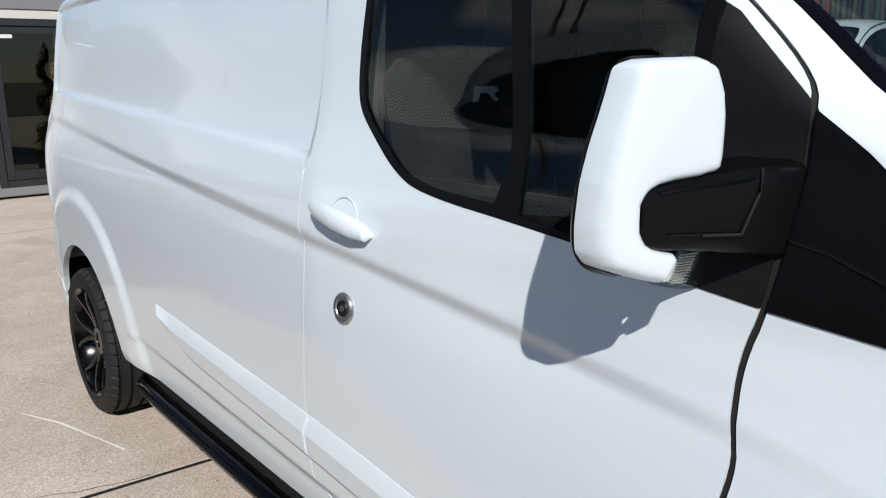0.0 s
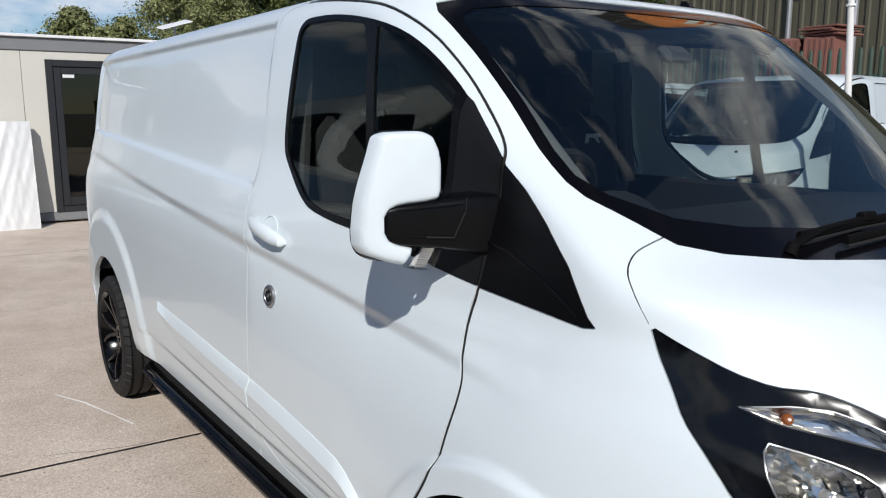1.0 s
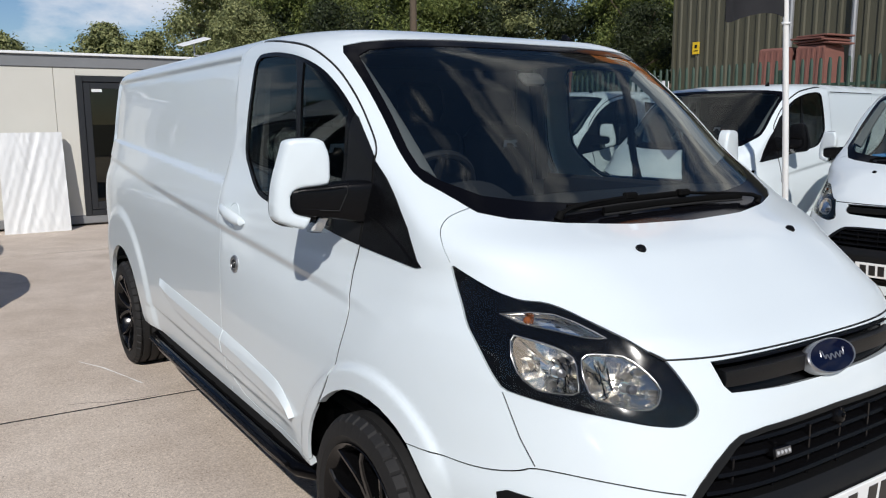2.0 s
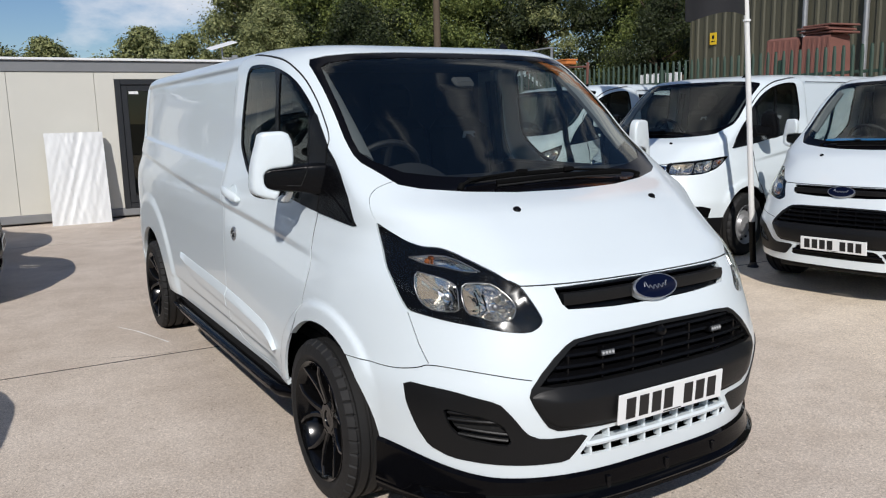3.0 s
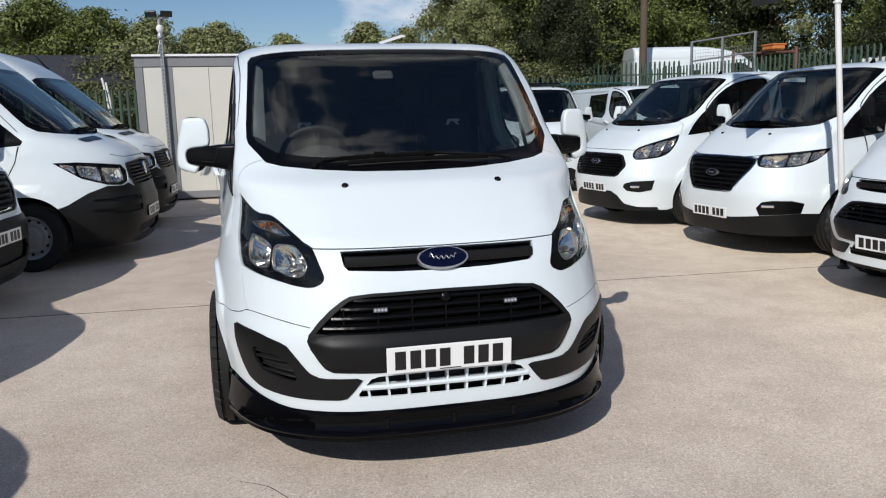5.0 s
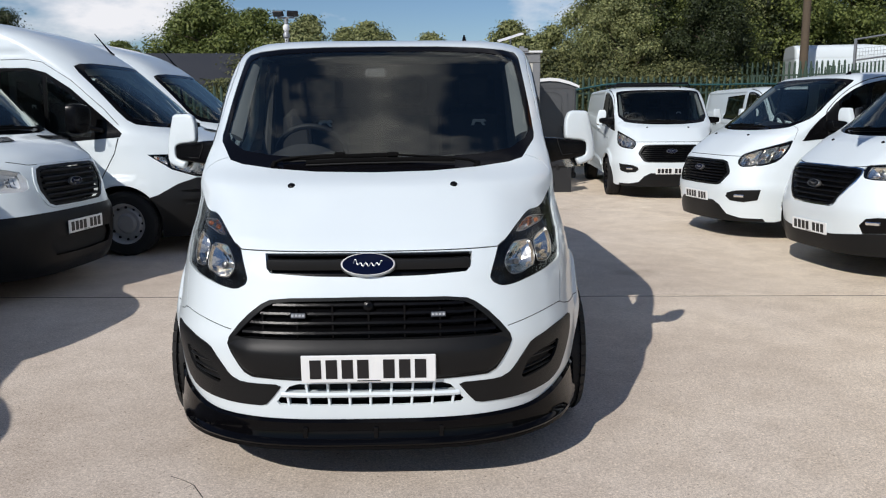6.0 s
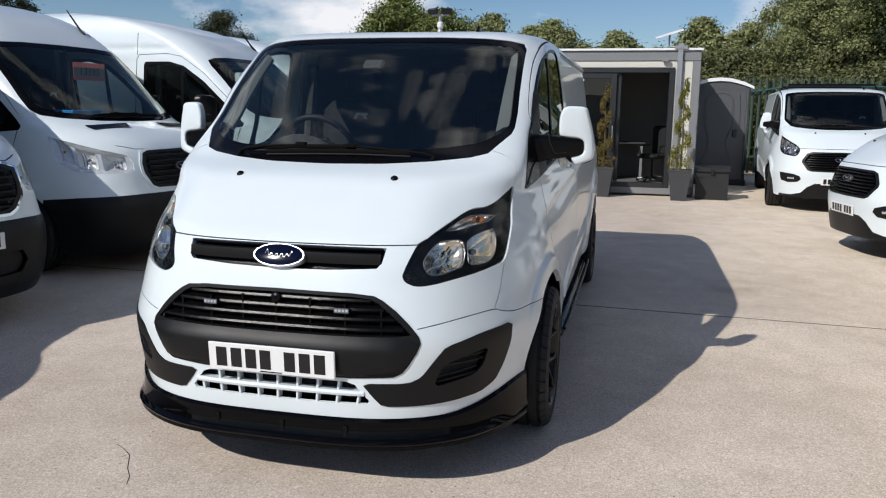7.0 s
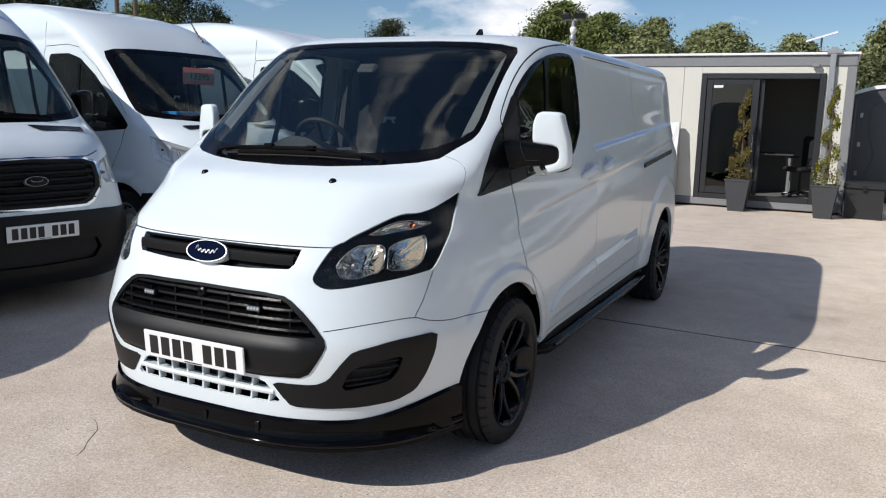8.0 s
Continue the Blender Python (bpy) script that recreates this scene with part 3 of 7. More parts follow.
def blade(shell, z, x0, x1, depth, height, lift, n=18, tilt=0.0):
    """A bar that follows the nose at one height, from x0 to x1 (x may be negative)."""
    rings = []
    for i in range(n + 1):
        x = x0 + (x1 - x0) * i / n
        p, nn = shell.spot("f", (abs(x), z), 0.0, 1 if x >= 0 else -1)
        nn = Vector((nn.x, nn.y, 0)).normalized()
        ring = []
        for a, b in ((lift, -height / 2), (lift + 0.004, 0), (lift, height / 2), (lift - depth, height / 2), (lift - depth, -height / 2)):
            ring.append(p + nn * a + Vector((0, 0, b + tilt * (lift - a))))
        rings.append(ring)
    return Geo().loft(rings)


def pocket(outline, a, b, margin=0.16):
    """A closed line in u, z that keeps inside a lamp's outline, between two fractions of its breadth."""
    us = [p[0] for p in outline]
    u0, u1 = min(us), max(us)
    top, low = [], []
    for k in range(7):
        u = u0 + (u1 - u0) * (a + (b - a) * k / 6)
        zz = []
        for p, q in zip(outline, outline[1:] + outline[:1]):
            if (p[0] - u) * (q[0] - u) <= 0 and p[0] != q[0]:
                zz.append(p[1] + (q[1] - p[1]) * (u - p[0]) / (q[0] - p[0]))
        lo, hi = min(zz), max(zz)
        top.append((u, hi - (hi - lo) * margin))
        low.append((u, lo + (hi - lo) * margin))
    return rounded(top + low[::-1], 1, 0.25)


def lamp_unit(lamp, shell, side, outline, pockets, dark, floor=-0.030, bowl_of=None):
    """A dark bezel behind the cover with bright reflector pockets let into it. A pocket: line in u, z, depth, amber."""
    verts, edges = [], []
    lines = [outline] + [p[0] for p in pockets]
    for line in lines:
        k = len(verts)
        verts += [Vector(p) for p in line]
        edges += [(k + i, k + (i + 1) % len(line)) for i in range(len(line))]
    o = np.array(outline)
    gu, gz = np.meshgrid(np.arange(o[:, 0].min(), o[:, 0].max(), .022), np.arange(o[:, 1].min(), o[:, 1].max(), .022))
    grid = np.stack([gu.ravel(), gz.ravel()], axis=1)
    verts += [Vector(p) for p in grid[inside(grid, outline)]]
    cv, _, cf, *_ = delaunay_2d_cdt(verts, edges, [], 0, 1e-5)
    uv = np.array([(p.x, p.y) for p in cv])
    tri = [t for t in cf if len(t) == 3]
    mid = np.array([uv[list(t)].mean(axis=0) for t in tri])
    ok = inside(mid, outline)
    for p in pockets:
        ok &= ~inside(mid, p[0])
    b = np.roll(o, -1, axis=0)
    d = b - o
    t = np.clip(((uv[:, None, :] - o[None]) * d[None]).sum(2) / np.maximum((d * d).sum(1), 1e-12)[None], 0, 1)
    far = np.linalg.norm(uv[:, None, :] - (o[None] + t[..., None] * d[None]), axis=2).min(axis=1)
    pos, nrm = shell.at(uv[:, 0], uv[:, 1])
    pos = pos + nrm * (-0.009 + (floor + .005) * step(0.004, 0.034, far))[:, None]
    g = Geo()
    g.v = [Vector((p[0] * side, p[1], p[2])) for p in pos]
    g.f = [list(t) for t, k in zip(tri, ok) if k]
    part("lamp_bezel", g, dark, lamp, smooth=True, angle=0.5)
    for n, (line, depth, amber) in enumerate(pockets):
        rnd = random.Random(int(depth * 1e4) + n)
        a = np.array(line + line[:1])
        run = np.concatenate([[0], np.cumsum(np.hypot(np.diff(a[:, 0]), np.diff(a[:, 1])))])
        w = np.linspace(0, run[-1], 25)[:-1]
        a = np.stack([np.interp(w, run, a[:, 0]), np.interp(w, run, a[:, 1])], axis=1)
        c = a.mean(axis=0)
        rings, ks = [], (1.0, 0.985, 0.88, 0.74, 0.58, 0.42, 0.24)
        for i, k in enumerate(ks):
            q, nn = shell.at(c[0] + (a[:, 0] - c[0]) * k, c[1] + (a[:, 1] - c[1]) * k)
            j = np.repeat([rnd.uniform(-.028, .028) * depth if 1 < i < 6 else 0.0 for _ in range(12)], 2)
            q = q + nn * (-0.004 + floor - depth * (1 - k * k) - (.012 if i else 0) + j)[:, None]
            rings.append([Vector((p[0] * side, p[1], p[2])) for p in q])
        bowl = Geo().loft(rings, cap=False)
        bowl.f.append([6 * 24 + k for k in range(24)])
        part("lamp_bowl", bowl, bowl_of or REFLECTOR, lamp, "bright lamp reflector")
        far_end = a[np.argmax(a[:, 0])]
        cb = c + (far_end - c) * (0.45 if amber else 0.0)
        q, nn = shell.at(cb[0], cb[1])
        q, nn = Vector((q[0] * side, q[1], q[2])), Vector((nn[0] * side, nn[1], nn[2]))
        aim = (nn + Vector((0, -1.2, 0))).normalized() if not amber else nn
        m = Matrix.Translation(q + nn * (floor - depth)) @ aim.to_track_quat("X", "Z").to_matrix().to_4x4()
        r = 0.010 if amber else 0.012
        part("amber_bulb" if amber else "bulb", Geo().lathe([(0, 0), (0, r), (depth * .7, r), (depth * .95, r * .6), (depth, 0)], 14, m), AMBER if amber else STEEL, lamp, smooth=True)
        if not amber:
            part("bulb_shield", Geo().lathe([(depth * .80, 0), (depth * .80, r * 1.05), (depth * .98, r * .95), (depth * 1.02, 0)], 18, m), STEELDARK, lamp, smooth=True, angle=.5)
            for f in (.16, .30, .44) if n == 0 else (.62, .76):
                lo_, hi_ = a[np.argmin(a[:, 1])], a[np.argmax(a[:, 1])]
                uf = a[:, 0].min() + (a[:, 0].max() - a[:, 0].min()) * f
                fin = []
                for g_ in np.linspace(.18, .82, 7):
                    zf = lo_[1] + (hi_[1] - lo_[1]) * g_
                    w_ = np.hypot((uf - c[0]) / max(np.ptp(a[:, 0]) / 2, 1e-6), (zf - c[1]) / max(np.ptp(a[:, 1]) / 2, 1e-6))
                    if w_ > .86:
                        continue
                    q_, n_ = shell.at(uf, zf)
                    q_ = q_ + n_ * (-.014 + floor - depth * (1 - w_ * w_))
                    fin.append((q_[0] * side, q_[1], q_[2]))
                if len(fin) > 1:
                    part("reflector_rib", Geo().tube(fin, .0022, 5), LAMPDARK, lamp, smooth=True)
            part("bulb_ring", Geo().lathe([(depth * .30, r), (depth * .30, r + .004), (depth * .42, r + .004), (depth * .42, r)], 16, m, closed=True), CHROME, lamp, smooth=True)
        part("lamp_rim", Geo().tube([p + nn * .001 for p in rings[0]], 0.0016, 5, closed=True), STEEL, lamp, smooth=True)


# ---- the white van with black wheels ----
SPEC_MID = dict(
    z=[.16, .22, .45, .60, .70, .83, .90, .978, 1.062, 1.15, 1.205, 1.28, 1.385, 1.45, 1.60, 1.72, 1.83, 1.873, 1.90, 1.925],
    nose=[-.93, -.96, -.99, -1.0, -.988, -.957, -.935, -.885, -.785, -.67, -.59, -.385, -.215, -.12, .08, .235, .385, .46, .56, .85],
    half=[.90, .93, .96, .972, .976, .98, .982, .984, .984, .98, .972, .95, .915, .90, .878, .858, .835, .81, .765, .65],
    turn=[.03, .03, .04, .05, .06, .05, 0, -.05, -.1, -.15, -.18, -.12, .03, .15, .33, .52, .76, .95, 1.1, 1.3],
    square=[3.3, 3.31, 3.57, 3.8, 3.73, 3.6, 3.65, 3.7, 3.5, 3.13, 2.8, 2.6, 2.78, 3.3, 4.05, 4.98, 6.05, 6.6, 6.6, 5.5],
    taper=[0, 0, 0, .004, .016, .032, .047, .066, .087, .1, .098, .09, .079, .067, .053, .046, .045, .045, .04, .03],
    tail=4.29, tuck=.11)
WHEEL_F, WHEEL_R = -0.04, 3.26


CREASE_Y = (-.6, -.34, .12, .5, .9, 1.25, 1.85, 2.6, 3.5, 4.2)
CREASE_Z = (.90, .944, 1.010, 1.052, 1.102, 1.143, 1.190, 1.248, 1.325, 1.36)


def mid_relief(x, y, z):
    """Creases, flares and pressed panels of the middle-sized van's sides."""
    zc = np.interp(y, CREASE_Y, CREASE_Z)
    amp = 0.019 * step(-.15, .55, y) * step(4.28, 4.0, y)
    d = -amp * step(0.006, -0.034, z - zc) * np.exp(-np.clip(zc - z, 0, None) / 0.17)
    for yc, r0, r1, k in ((WHEEL_F, .455, .482, step(-.46, -.33, y)), (WHEEL_R, .62, .70, step(4.2, 3.95, y))):
        rr = np.hypot(y - yc, z - .35)
        d = d + 0.018 * (1 - step(r0, r1, rr)) * k * step(.30, .42, z)
    low = np.interp(y, (1.25, 3.7), (1.305, 1.44))
    d = d - 0.018 * step(1.245, 1.262, y) * step(3.94, 3.915, y) * step(low - .002, low + .020, z) * step(1.842, 1.826, z)
    zs = np.interp(y, (.3, 2.6), (.455, .52))
    d = d - 0.012 * step(.45, .7, y) * step(2.75, 2.6, y) * step(zs, zs - .03, z)
    nose = step(-.2, -.5, y)
    d = d + 0.010 * nose * step(.985, 1.02, z) * step(1.24, 1.12, z) * np.exp(-((np.abs(x) - .52) / .10) ** 2)
    return d


HEADLAMP = [(.806, -.296, 1.173), (.783, -.353, 1.144), (.748, -.434, 1.110), (.721, -.496, 1.095), (.678, -.548, 1.094), (.647, -.591, 1.080),
            (.611, -.658, 1.051), (.579, -.725, 1.023), (.542, -.785, .993), (.516, -.817, .976), (.505, -.844, .947), (.488, -.875, .902),
            (.478, -.894, .867), (.488, -.894, .846), (.518, -.886, .830), (.546, -.876, .826), (.595, -.840, .831), (.664, -.777, .845),
            (.730, -.688, .857), (.782, -.597, .870), (.809, -.538, .879), (.817, -.501, .913), (.818, -.440, .975), (.815, -.385, 1.024),
            (.808, -.348, 1.079), (.806, -.318, 1.121)]
SIDE_WINDOW = [(.125, 1.174), (.53, 1.232), (.834, 1.264), (.93, 1.305), (1.03, 1.38), (1.08, 1.43), (1.093, 1.50), (1.085, 1.65), (1.075, 1.79), (1.055, 1.818),
               (1.02, 1.832), (.85, 1.828), (.65, 1.797), (.50, 1.752), (.36, 1.677), (.225, 1.575), (.098, 1.443), (.104, 1.36), (.112, 1.28)]
SIDE_WINDOW = soften(SIDE_WINDOW[:17]) + SIDE_WINDOW[17:]
GRILLE = [(0, .806), (.30, .803), (.385, .795), (.42, .778), (.47, .74), (.515, .695), (.555, .645), (.563, .618), (.550, .585), (.52, .535), (.498, .505), (.465, .488),
          (.30, .480), (0, .478)]
DOOR = [(.33, .395), (1.262, .395), (1.272, .65), (1.235, .96), (1.23, 1.15), (1.262, 1.35), (1.255, 1.67), (1.235, 1.80), (1.19, 1.872), (1.12, 1.888),
        (1.004, 1.884), (.714, 1.85), (.579, 1.816), (.421, 1.743), (.254, 1.625), (.126, 1.499), (.098, 1.443), (.112, 1.28), (.125, 1.174),
        (.147, 1.10), (.142, 1.0), (.128, .95), (.15, .84), (.177, .737), (.26, .60), (.32, .48)]
BUMPER_LINE = [(0, -1.0, .668), (.545, -.916, .673), (.681, -.813, .699), (.797, -.657, .709), (.819, -.620, .688), (.87, -.514, .669), (.917, -.353, .672), (.955, -.15, .666)]


def arch(y, r, z=.35):
    return [(y + r * math.cos(a), z + r * math.sin(a)) for a in np.linspace(0, 2 * math.pi, 48, endpoint=False) if z + r * math.sin(a) > 0.14]


def cab_interior(root, shell, seats=True, depth=1.45, floor=0.62, dash_z=1.25, y0=-0.28, roof_z=1.925, roof_y=0.72):
    """What shows through the panes: dashboard, wheel, seats, bulkhead, lining."""
    w = 0.80
    dash = Geo().loft([[(x, y0 + 0.02 + 0.10 * (x / w) ** 2, floor + 0.1), (x, y0 + 0.03 + 0.10 * (x / w) ** 2, dash_z + 0.02), (x, y0 + 0.30, dash_z + 0.045),
                        (x, y0 + 0.52, dash_z + 0.03), (x, y0 + 0.60, dash_z - 0.05), (x, y0 + 0.56, floor + 0.1)] for x in np.linspace(-w, w, 13)])
    part("dashboard", dash, DASH, root, "dark grey dashboard", smooth=True, angle=0.5)
    hood = Geo().loft([[(-0.40 + dx, y0 + 0.42, dash_z + 0.02), (-0.40 + dx, y0 + 0.46, dash_z + 0.03 + 0.075 * (1 - (dx / 0.2) ** 2)),
                        (-0.40 + dx, y0 + 0.60, dash_z + 0.02 + 0.065 * (1 - (dx / 0.2) ** 2)), (-0.40 + dx, y0 + 0.60, dash_z - 0.02)]
                       for dx in np.linspace(-0.2, 0.2, 9)])
    part("dial_hood", hood, DASH, root, smooth=True, angle=0.6)
    m = pose(-0.40, y0 + 0.74, dash_z + 0.03, -58, 0, 0)
    ring = [m @ Vector((0.19 * math.cos(a), 0.19 * math.sin(a), 0)) for a in np.linspace(0, 2 * math.pi, 32, endpoint=False)]
    sw = part("steering_wheel", Geo().tube(ring, 0.016, 8, closed=True), DASH, root, "black steering wheel", smooth=True)
    for a in (0.0, math.pi, -math.pi / 2):
        part("wheel_spoke", Geo().tube([m @ Vector((0.03 * math.cos(a), 0.03 * math.sin(a), -0.02)), m @ Vector((0.185 * math.cos(a), 0.185 * math.sin(a), 0))], 0.017, 6), DASH, sw)
    part("wheel_pad", Geo().box((-0.07, -0.06, -0.03), (0.07, 0.06, 0.015), 0.015, m), DASH, sw)
    if seats:
        for x, wd in ((-0.45, 0.50), (0.10, 0.42), (0.54, 0.42)):
            seat = part("seat", Geo().box((x - wd / 2, 0.62, floor + 0.08), (x + wd / 2, 1.14, floor + 0.26), 0.06), CLOTH, root, "dark seat", smooth=True)
            mm = pose(x, 1.15, floor + 0.20, -11)
            part("backrest", Geo().box((-wd / 2, -0.07, 0.0), (wd / 2, 0.07, 0.73), 0.06, mm), CLOTH, seat, smooth=True)
            part("headrest", Geo().box((-0.14, -0.05, 0.75), (0.14, 0.05, 0.95), 0.05, mm), CLOTH, seat, smooth=True)
            for s in (-1, 1):
                part("headrest_post", Geo().tube([mm @ Vector((s * 0.05, 0, 0.70)), mm @ Vector((s * 0.05, 0, 0.78))], 0.007, 6), DASH, seat)
            if abs(x) < .3:
                continue
            emb = [(-0.05, -0.02), (-0.035, 0.02), (0.04, 0.02), (0.05, 0.008), (0.03, 0.0), (0.045, -0.02), (0.028, -0.02), (0.012, 0.0), (-0.018, 0.004), (-0.03, -0.02)]
            part("stitched_mark", Geo().prism(emb, 0.002, mm @ pose(0.03, -0.0725, 0.62, 90, 0, 0)), THREAD, seat, "pale stitched mark")
    part("bulkhead", Geo().box((-w - 0.02, depth, floor), (w + 0.02, depth + 0.03, roof_z - 0.08), 0.01), BULK, root)
    part("cab_floor", Geo().box((-w - 0.04, y0, floor - 0.06), (w + 0.04, depth, floor), 0.01), DASH, root)
    part("head_lining", Geo().box((-w + 0.08, roof_y, roof_z - 0.10), (w - 0.08, depth, roof_z - 0.07), 0.012), LINING, root)
    for s in (-1, 1):
        part("door_card", Geo().box((s * (w + 0.03) - 0.02, 0.16, floor), (s * (w + 0.03) + 0.02, 1.22, dash_z + 0.03), 0.015), DASH, root)
        part("pillar_lining", Geo().tube([(s * (w - 0.0), 1.20, dash_z), (s * (w - 0.045), 1.22, roof_z - 0.16)], 0.035, 8), LINING, root, "pale pillar lining", smooth=True)


def wipers(root, shell, z=1.262):
    """Two parked wipers, hinged at the outer ends, their blades crossing under one another in the middle."""
    def at(x, h, lift):
        return shell.spot("f", (abs(x), z + h), lift, 1 if x >= 0 else -1)[0]
    for xs, zs, arm_x, arm_z in (((-.42, -.20, -.02, .10), (.030, .040, .043, .045), (-.455, -.42, -.34, -.16), (.020, .024, .034, .044)),
                                 ((.36, .16, -.08, -.31), (.022, .026, .024, .017), (.465, .42, .33, .08), (.014, .017, .026, .042))):
        arm = [at(x, h, .022 if k else .010) for k, (x, h) in enumerate(zip(arm_x, arm_z))]
        w = part("wiper", Geo().tube(arm, [.010, .010, .009, .007], 8, flat=(1.0, .7)), WIPER, root, "black wiper arm", smooth=True)
        fine = np.linspace(0, 1, 13)
        line = [(float(np.interp(t, (0, .33, .67, 1), xs)), float(np.interp(t, (0, .33, .67, 1), zs))) for t in fine]
        part("wiper_blade", Geo().tube([at(x, h, .016) for x, h in line], .0085, 8, flat=(.8, 1.2)), WIPER, w, smooth=True)
        part("wiper_rubber", Geo().tube([at(x, h - .004, .006) for x, h in line], .004, 6), GAP, w, smooth=True)
        mid = arm[-1]
        part("blade_clip", Geo().box((-.026, -.012, -.010), (.026, .012, .012), .005, Matrix.Translation(mid)), WIPER, w, smooth=True)
        part("wiper_pivot", Geo().lathe([(-.02, 0.0), (-.02, .013), (.004, .012), (.008, .007), (.008, 0.0)], 16, Matrix.Translation(arm[0]) @ pose(0, 0, 0, 0, -60, 0)), WIPER, w, smooth=True)


def inset(poly, d):
    """A polygon drawn in by d."""
    out, n = [], len(poly)
    area = sum(poly[i - 1][0] * poly[i][1] - poly[i][0] * poly[i - 1][1] for i in range(n))
    sgn = 1 if area > 0 else -1
    for i in range(n):
        a, b, c = Vector(poly[i - 1]), Vector(poly[i]), Vector(poly[(i + 1) % n])
        e = (c - a).normalized()
        out.append((b.x - sgn * e.y * d, b.y + sgn * e.x * d))
    return out


def mirror(root, side, cap=WHITE):
    """Door mirror: tall cap notched for the arm, dark shell and glass behind, clear side repeater."""
    face = [(1.078, 1.502), (1.058, 1.511), (.990, 1.513), (.966, 1.502), (.953, 1.47), (.949, 1.437), (.951, 1.367), (1.040, 1.358), (1.060, 1.350), (1.069, 1.335), (1.069, 1.302), (1.061, 1.286), (1.045, 1.277),
            (1.010, 1.267), (1.015, 1.252), (1.030, 1.230), (1.066, 1.240), (1.106, 1.256), (1.117, 1.274), (1.118, 1.306), (1.113, 1.362), (1.103, 1.409), (1.087, 1.465)]
    whole = [(1.072, 1.503), (1.050, 1.512), (.985, 1.510), (.968, 1.49), (.963, 1.45), (.970, 1.30), (.99, 1.25), (1.045, 1.235), (1.098, 1.248), (1.112, 1.272), (1.114, 1.306), (1.108, 1.362), (1.098, 1.409), (1.082, 1.465)]
    face, whole = rounded(rounded(face, 1, 0.12), 1, 0.25), rounded(whole, 2, 0.25)

    def lie(x):
        return .150 + .28 * (x - .957) + 2.6 * max(0.0, x - 1.05) ** 2

    def put(poly, back):
        return [(side * x, lie(x) + back, z) for x, z in poly]
    mir = empty("mirror")
    mir.parent = root
    mir["label"] = "tall white door mirror on a black arm" if cap == WHITE else "black door mirror"

    def set_at(x, z, back):
        return (side * x, lie(x) + back, z)
    part("mirror_cap", pillow(face, set_at, .012, .045, .006, .005), cap, mir, smooth=True, angle=0.9)
    part("mirror_shell", Geo().loft([put(inset(whole, d), b) for d, b in ((.012, .034), (.0, .036), (-.004, .050), (.0, .058), (.012, .060))]), TRIM, mir, smooth=True, angle=0.6)
    part("mirror_glass", Geo().loft([put(inset(whole, d), b) for d, b in ((.016, .0598), (.016, .0615))]), CHROME, mir, "mirror glass")
    arm = []
    for x, y, z0, z1, dy in ((1.070, .196, 1.292, 1.345, .02), (1.066, .186, 1.283, 1.352, .03), (1.04, .172, 1.274, 1.359, .06), (.99, .156, 1.268, 1.364, .08), (.955, .144, 1.263, 1.368, .09),
                             (.915, .124, 1.256, 1.374, .11), (.83, .10, 1.235, 1.378, .12)):
        h2 = (z1 - z0) / 2
        arm.append([(side * x, y + dy / 2 + dy / 2 * math.copysign(abs(math.cos(a)) ** .32, math.cos(a)), (z0 + z1) / 2 + h2 * math.copysign(abs(math.sin(a)) ** .32, math.sin(a)))
                    for a in np.linspace(0, 2 * math.pi, 32, endpoint=False)])
    part("mirror_arm", Geo().loft(arm), TRIM, mir, "black plastic arm", smooth=True, angle=0.55)
    part("arm_rib", Geo().tube([(side * 1.035, .170, 1.296), (side * .985, .152, 1.292), (side * .928, .128, 1.286)], .0022, 6), TRIM, mir, smooth=True)
    part("arm_rib", Geo().tube([(side * 1.05, .174, 1.350), (side * .985, .152, 1.355), (side * .92, .124, 1.361)], .0022, 6), TRIM, mir, smooth=True)
    part("arm_seam", Geo().tube([(side * .905, .122, 1.372), (side * .912, .121, 1.340), (side * .934, .130, 1.288), (side * .99, .151, 1.291)], .0022, 6), GAP, mir, smooth=True)
    rep = [(x - .028, z) for x, z in ((.975, 1.262), (1.006, 1.268), (1.016, 1.252), (1.038, 1.230), (1.037, 1.219), (1.000, 1.216), (.983, 1.234))]
    part("repeater_body", Geo().loft([put(inset(rep, .006), b) for b in (.034, .040)]), LAMPCLEAR, mir)
    r = part("side_repeater", Geo().loft([put(inset(rep, d), b) for d, b in ((.006, .004), (.001, .008), (0, .05), (.004, .055))]), LENS, mir, "clear side repeater lens", smooth=True, angle=0.5)
    r.visible_shadow = False
    for k in range(12):
        z = 1.221 + k * .0035
        x = .958 + (11 - k) * .0017
        part("repeater_rib", Geo().loft([put([(x - .006, z), (x + .020, z), (x + .020, z + .0016), (x - .006, z + .0016)], b) for b in (.029, .0345)]), REFLECTOR, mir)
    return mir


LAMP_OUTER = [(.775, -.515, 1.016), (.746, -.553, 1.012), (.721, -.600, 1.005), (.699, -.640, .995), (.690, -.680, .975), (.697, -.695, .934), (.705, -.712, .892), (.731, -.675, .889),
              (.765, -.620, .888), (.785, -.57, .915), (.785, -.530, .965)]
LAMP_INNER = [(.683, -.690, .976), (.670, -.692, .990), (.635, -.715, .992), (.592, -.758, .990), (.566, -.806, .956), (.545, -.842, .915), (.570, -.842, .868), (.62, -.805, .864),
              (.66, -.77, .880), (.686, -.735, .886), (.690, -.705, .937)]
LAMP_TURN = [(.765, -.460, 1.060), (.707, -.534, 1.073), (.671, -.573, 1.072), (.642, -.62, 1.058), (.618, -.67, 1.038), (.603, -.706, 1.022), (.648, -.656, 1.026), (.690, -.60, 1.036), (.740, -.518, 1.044)]


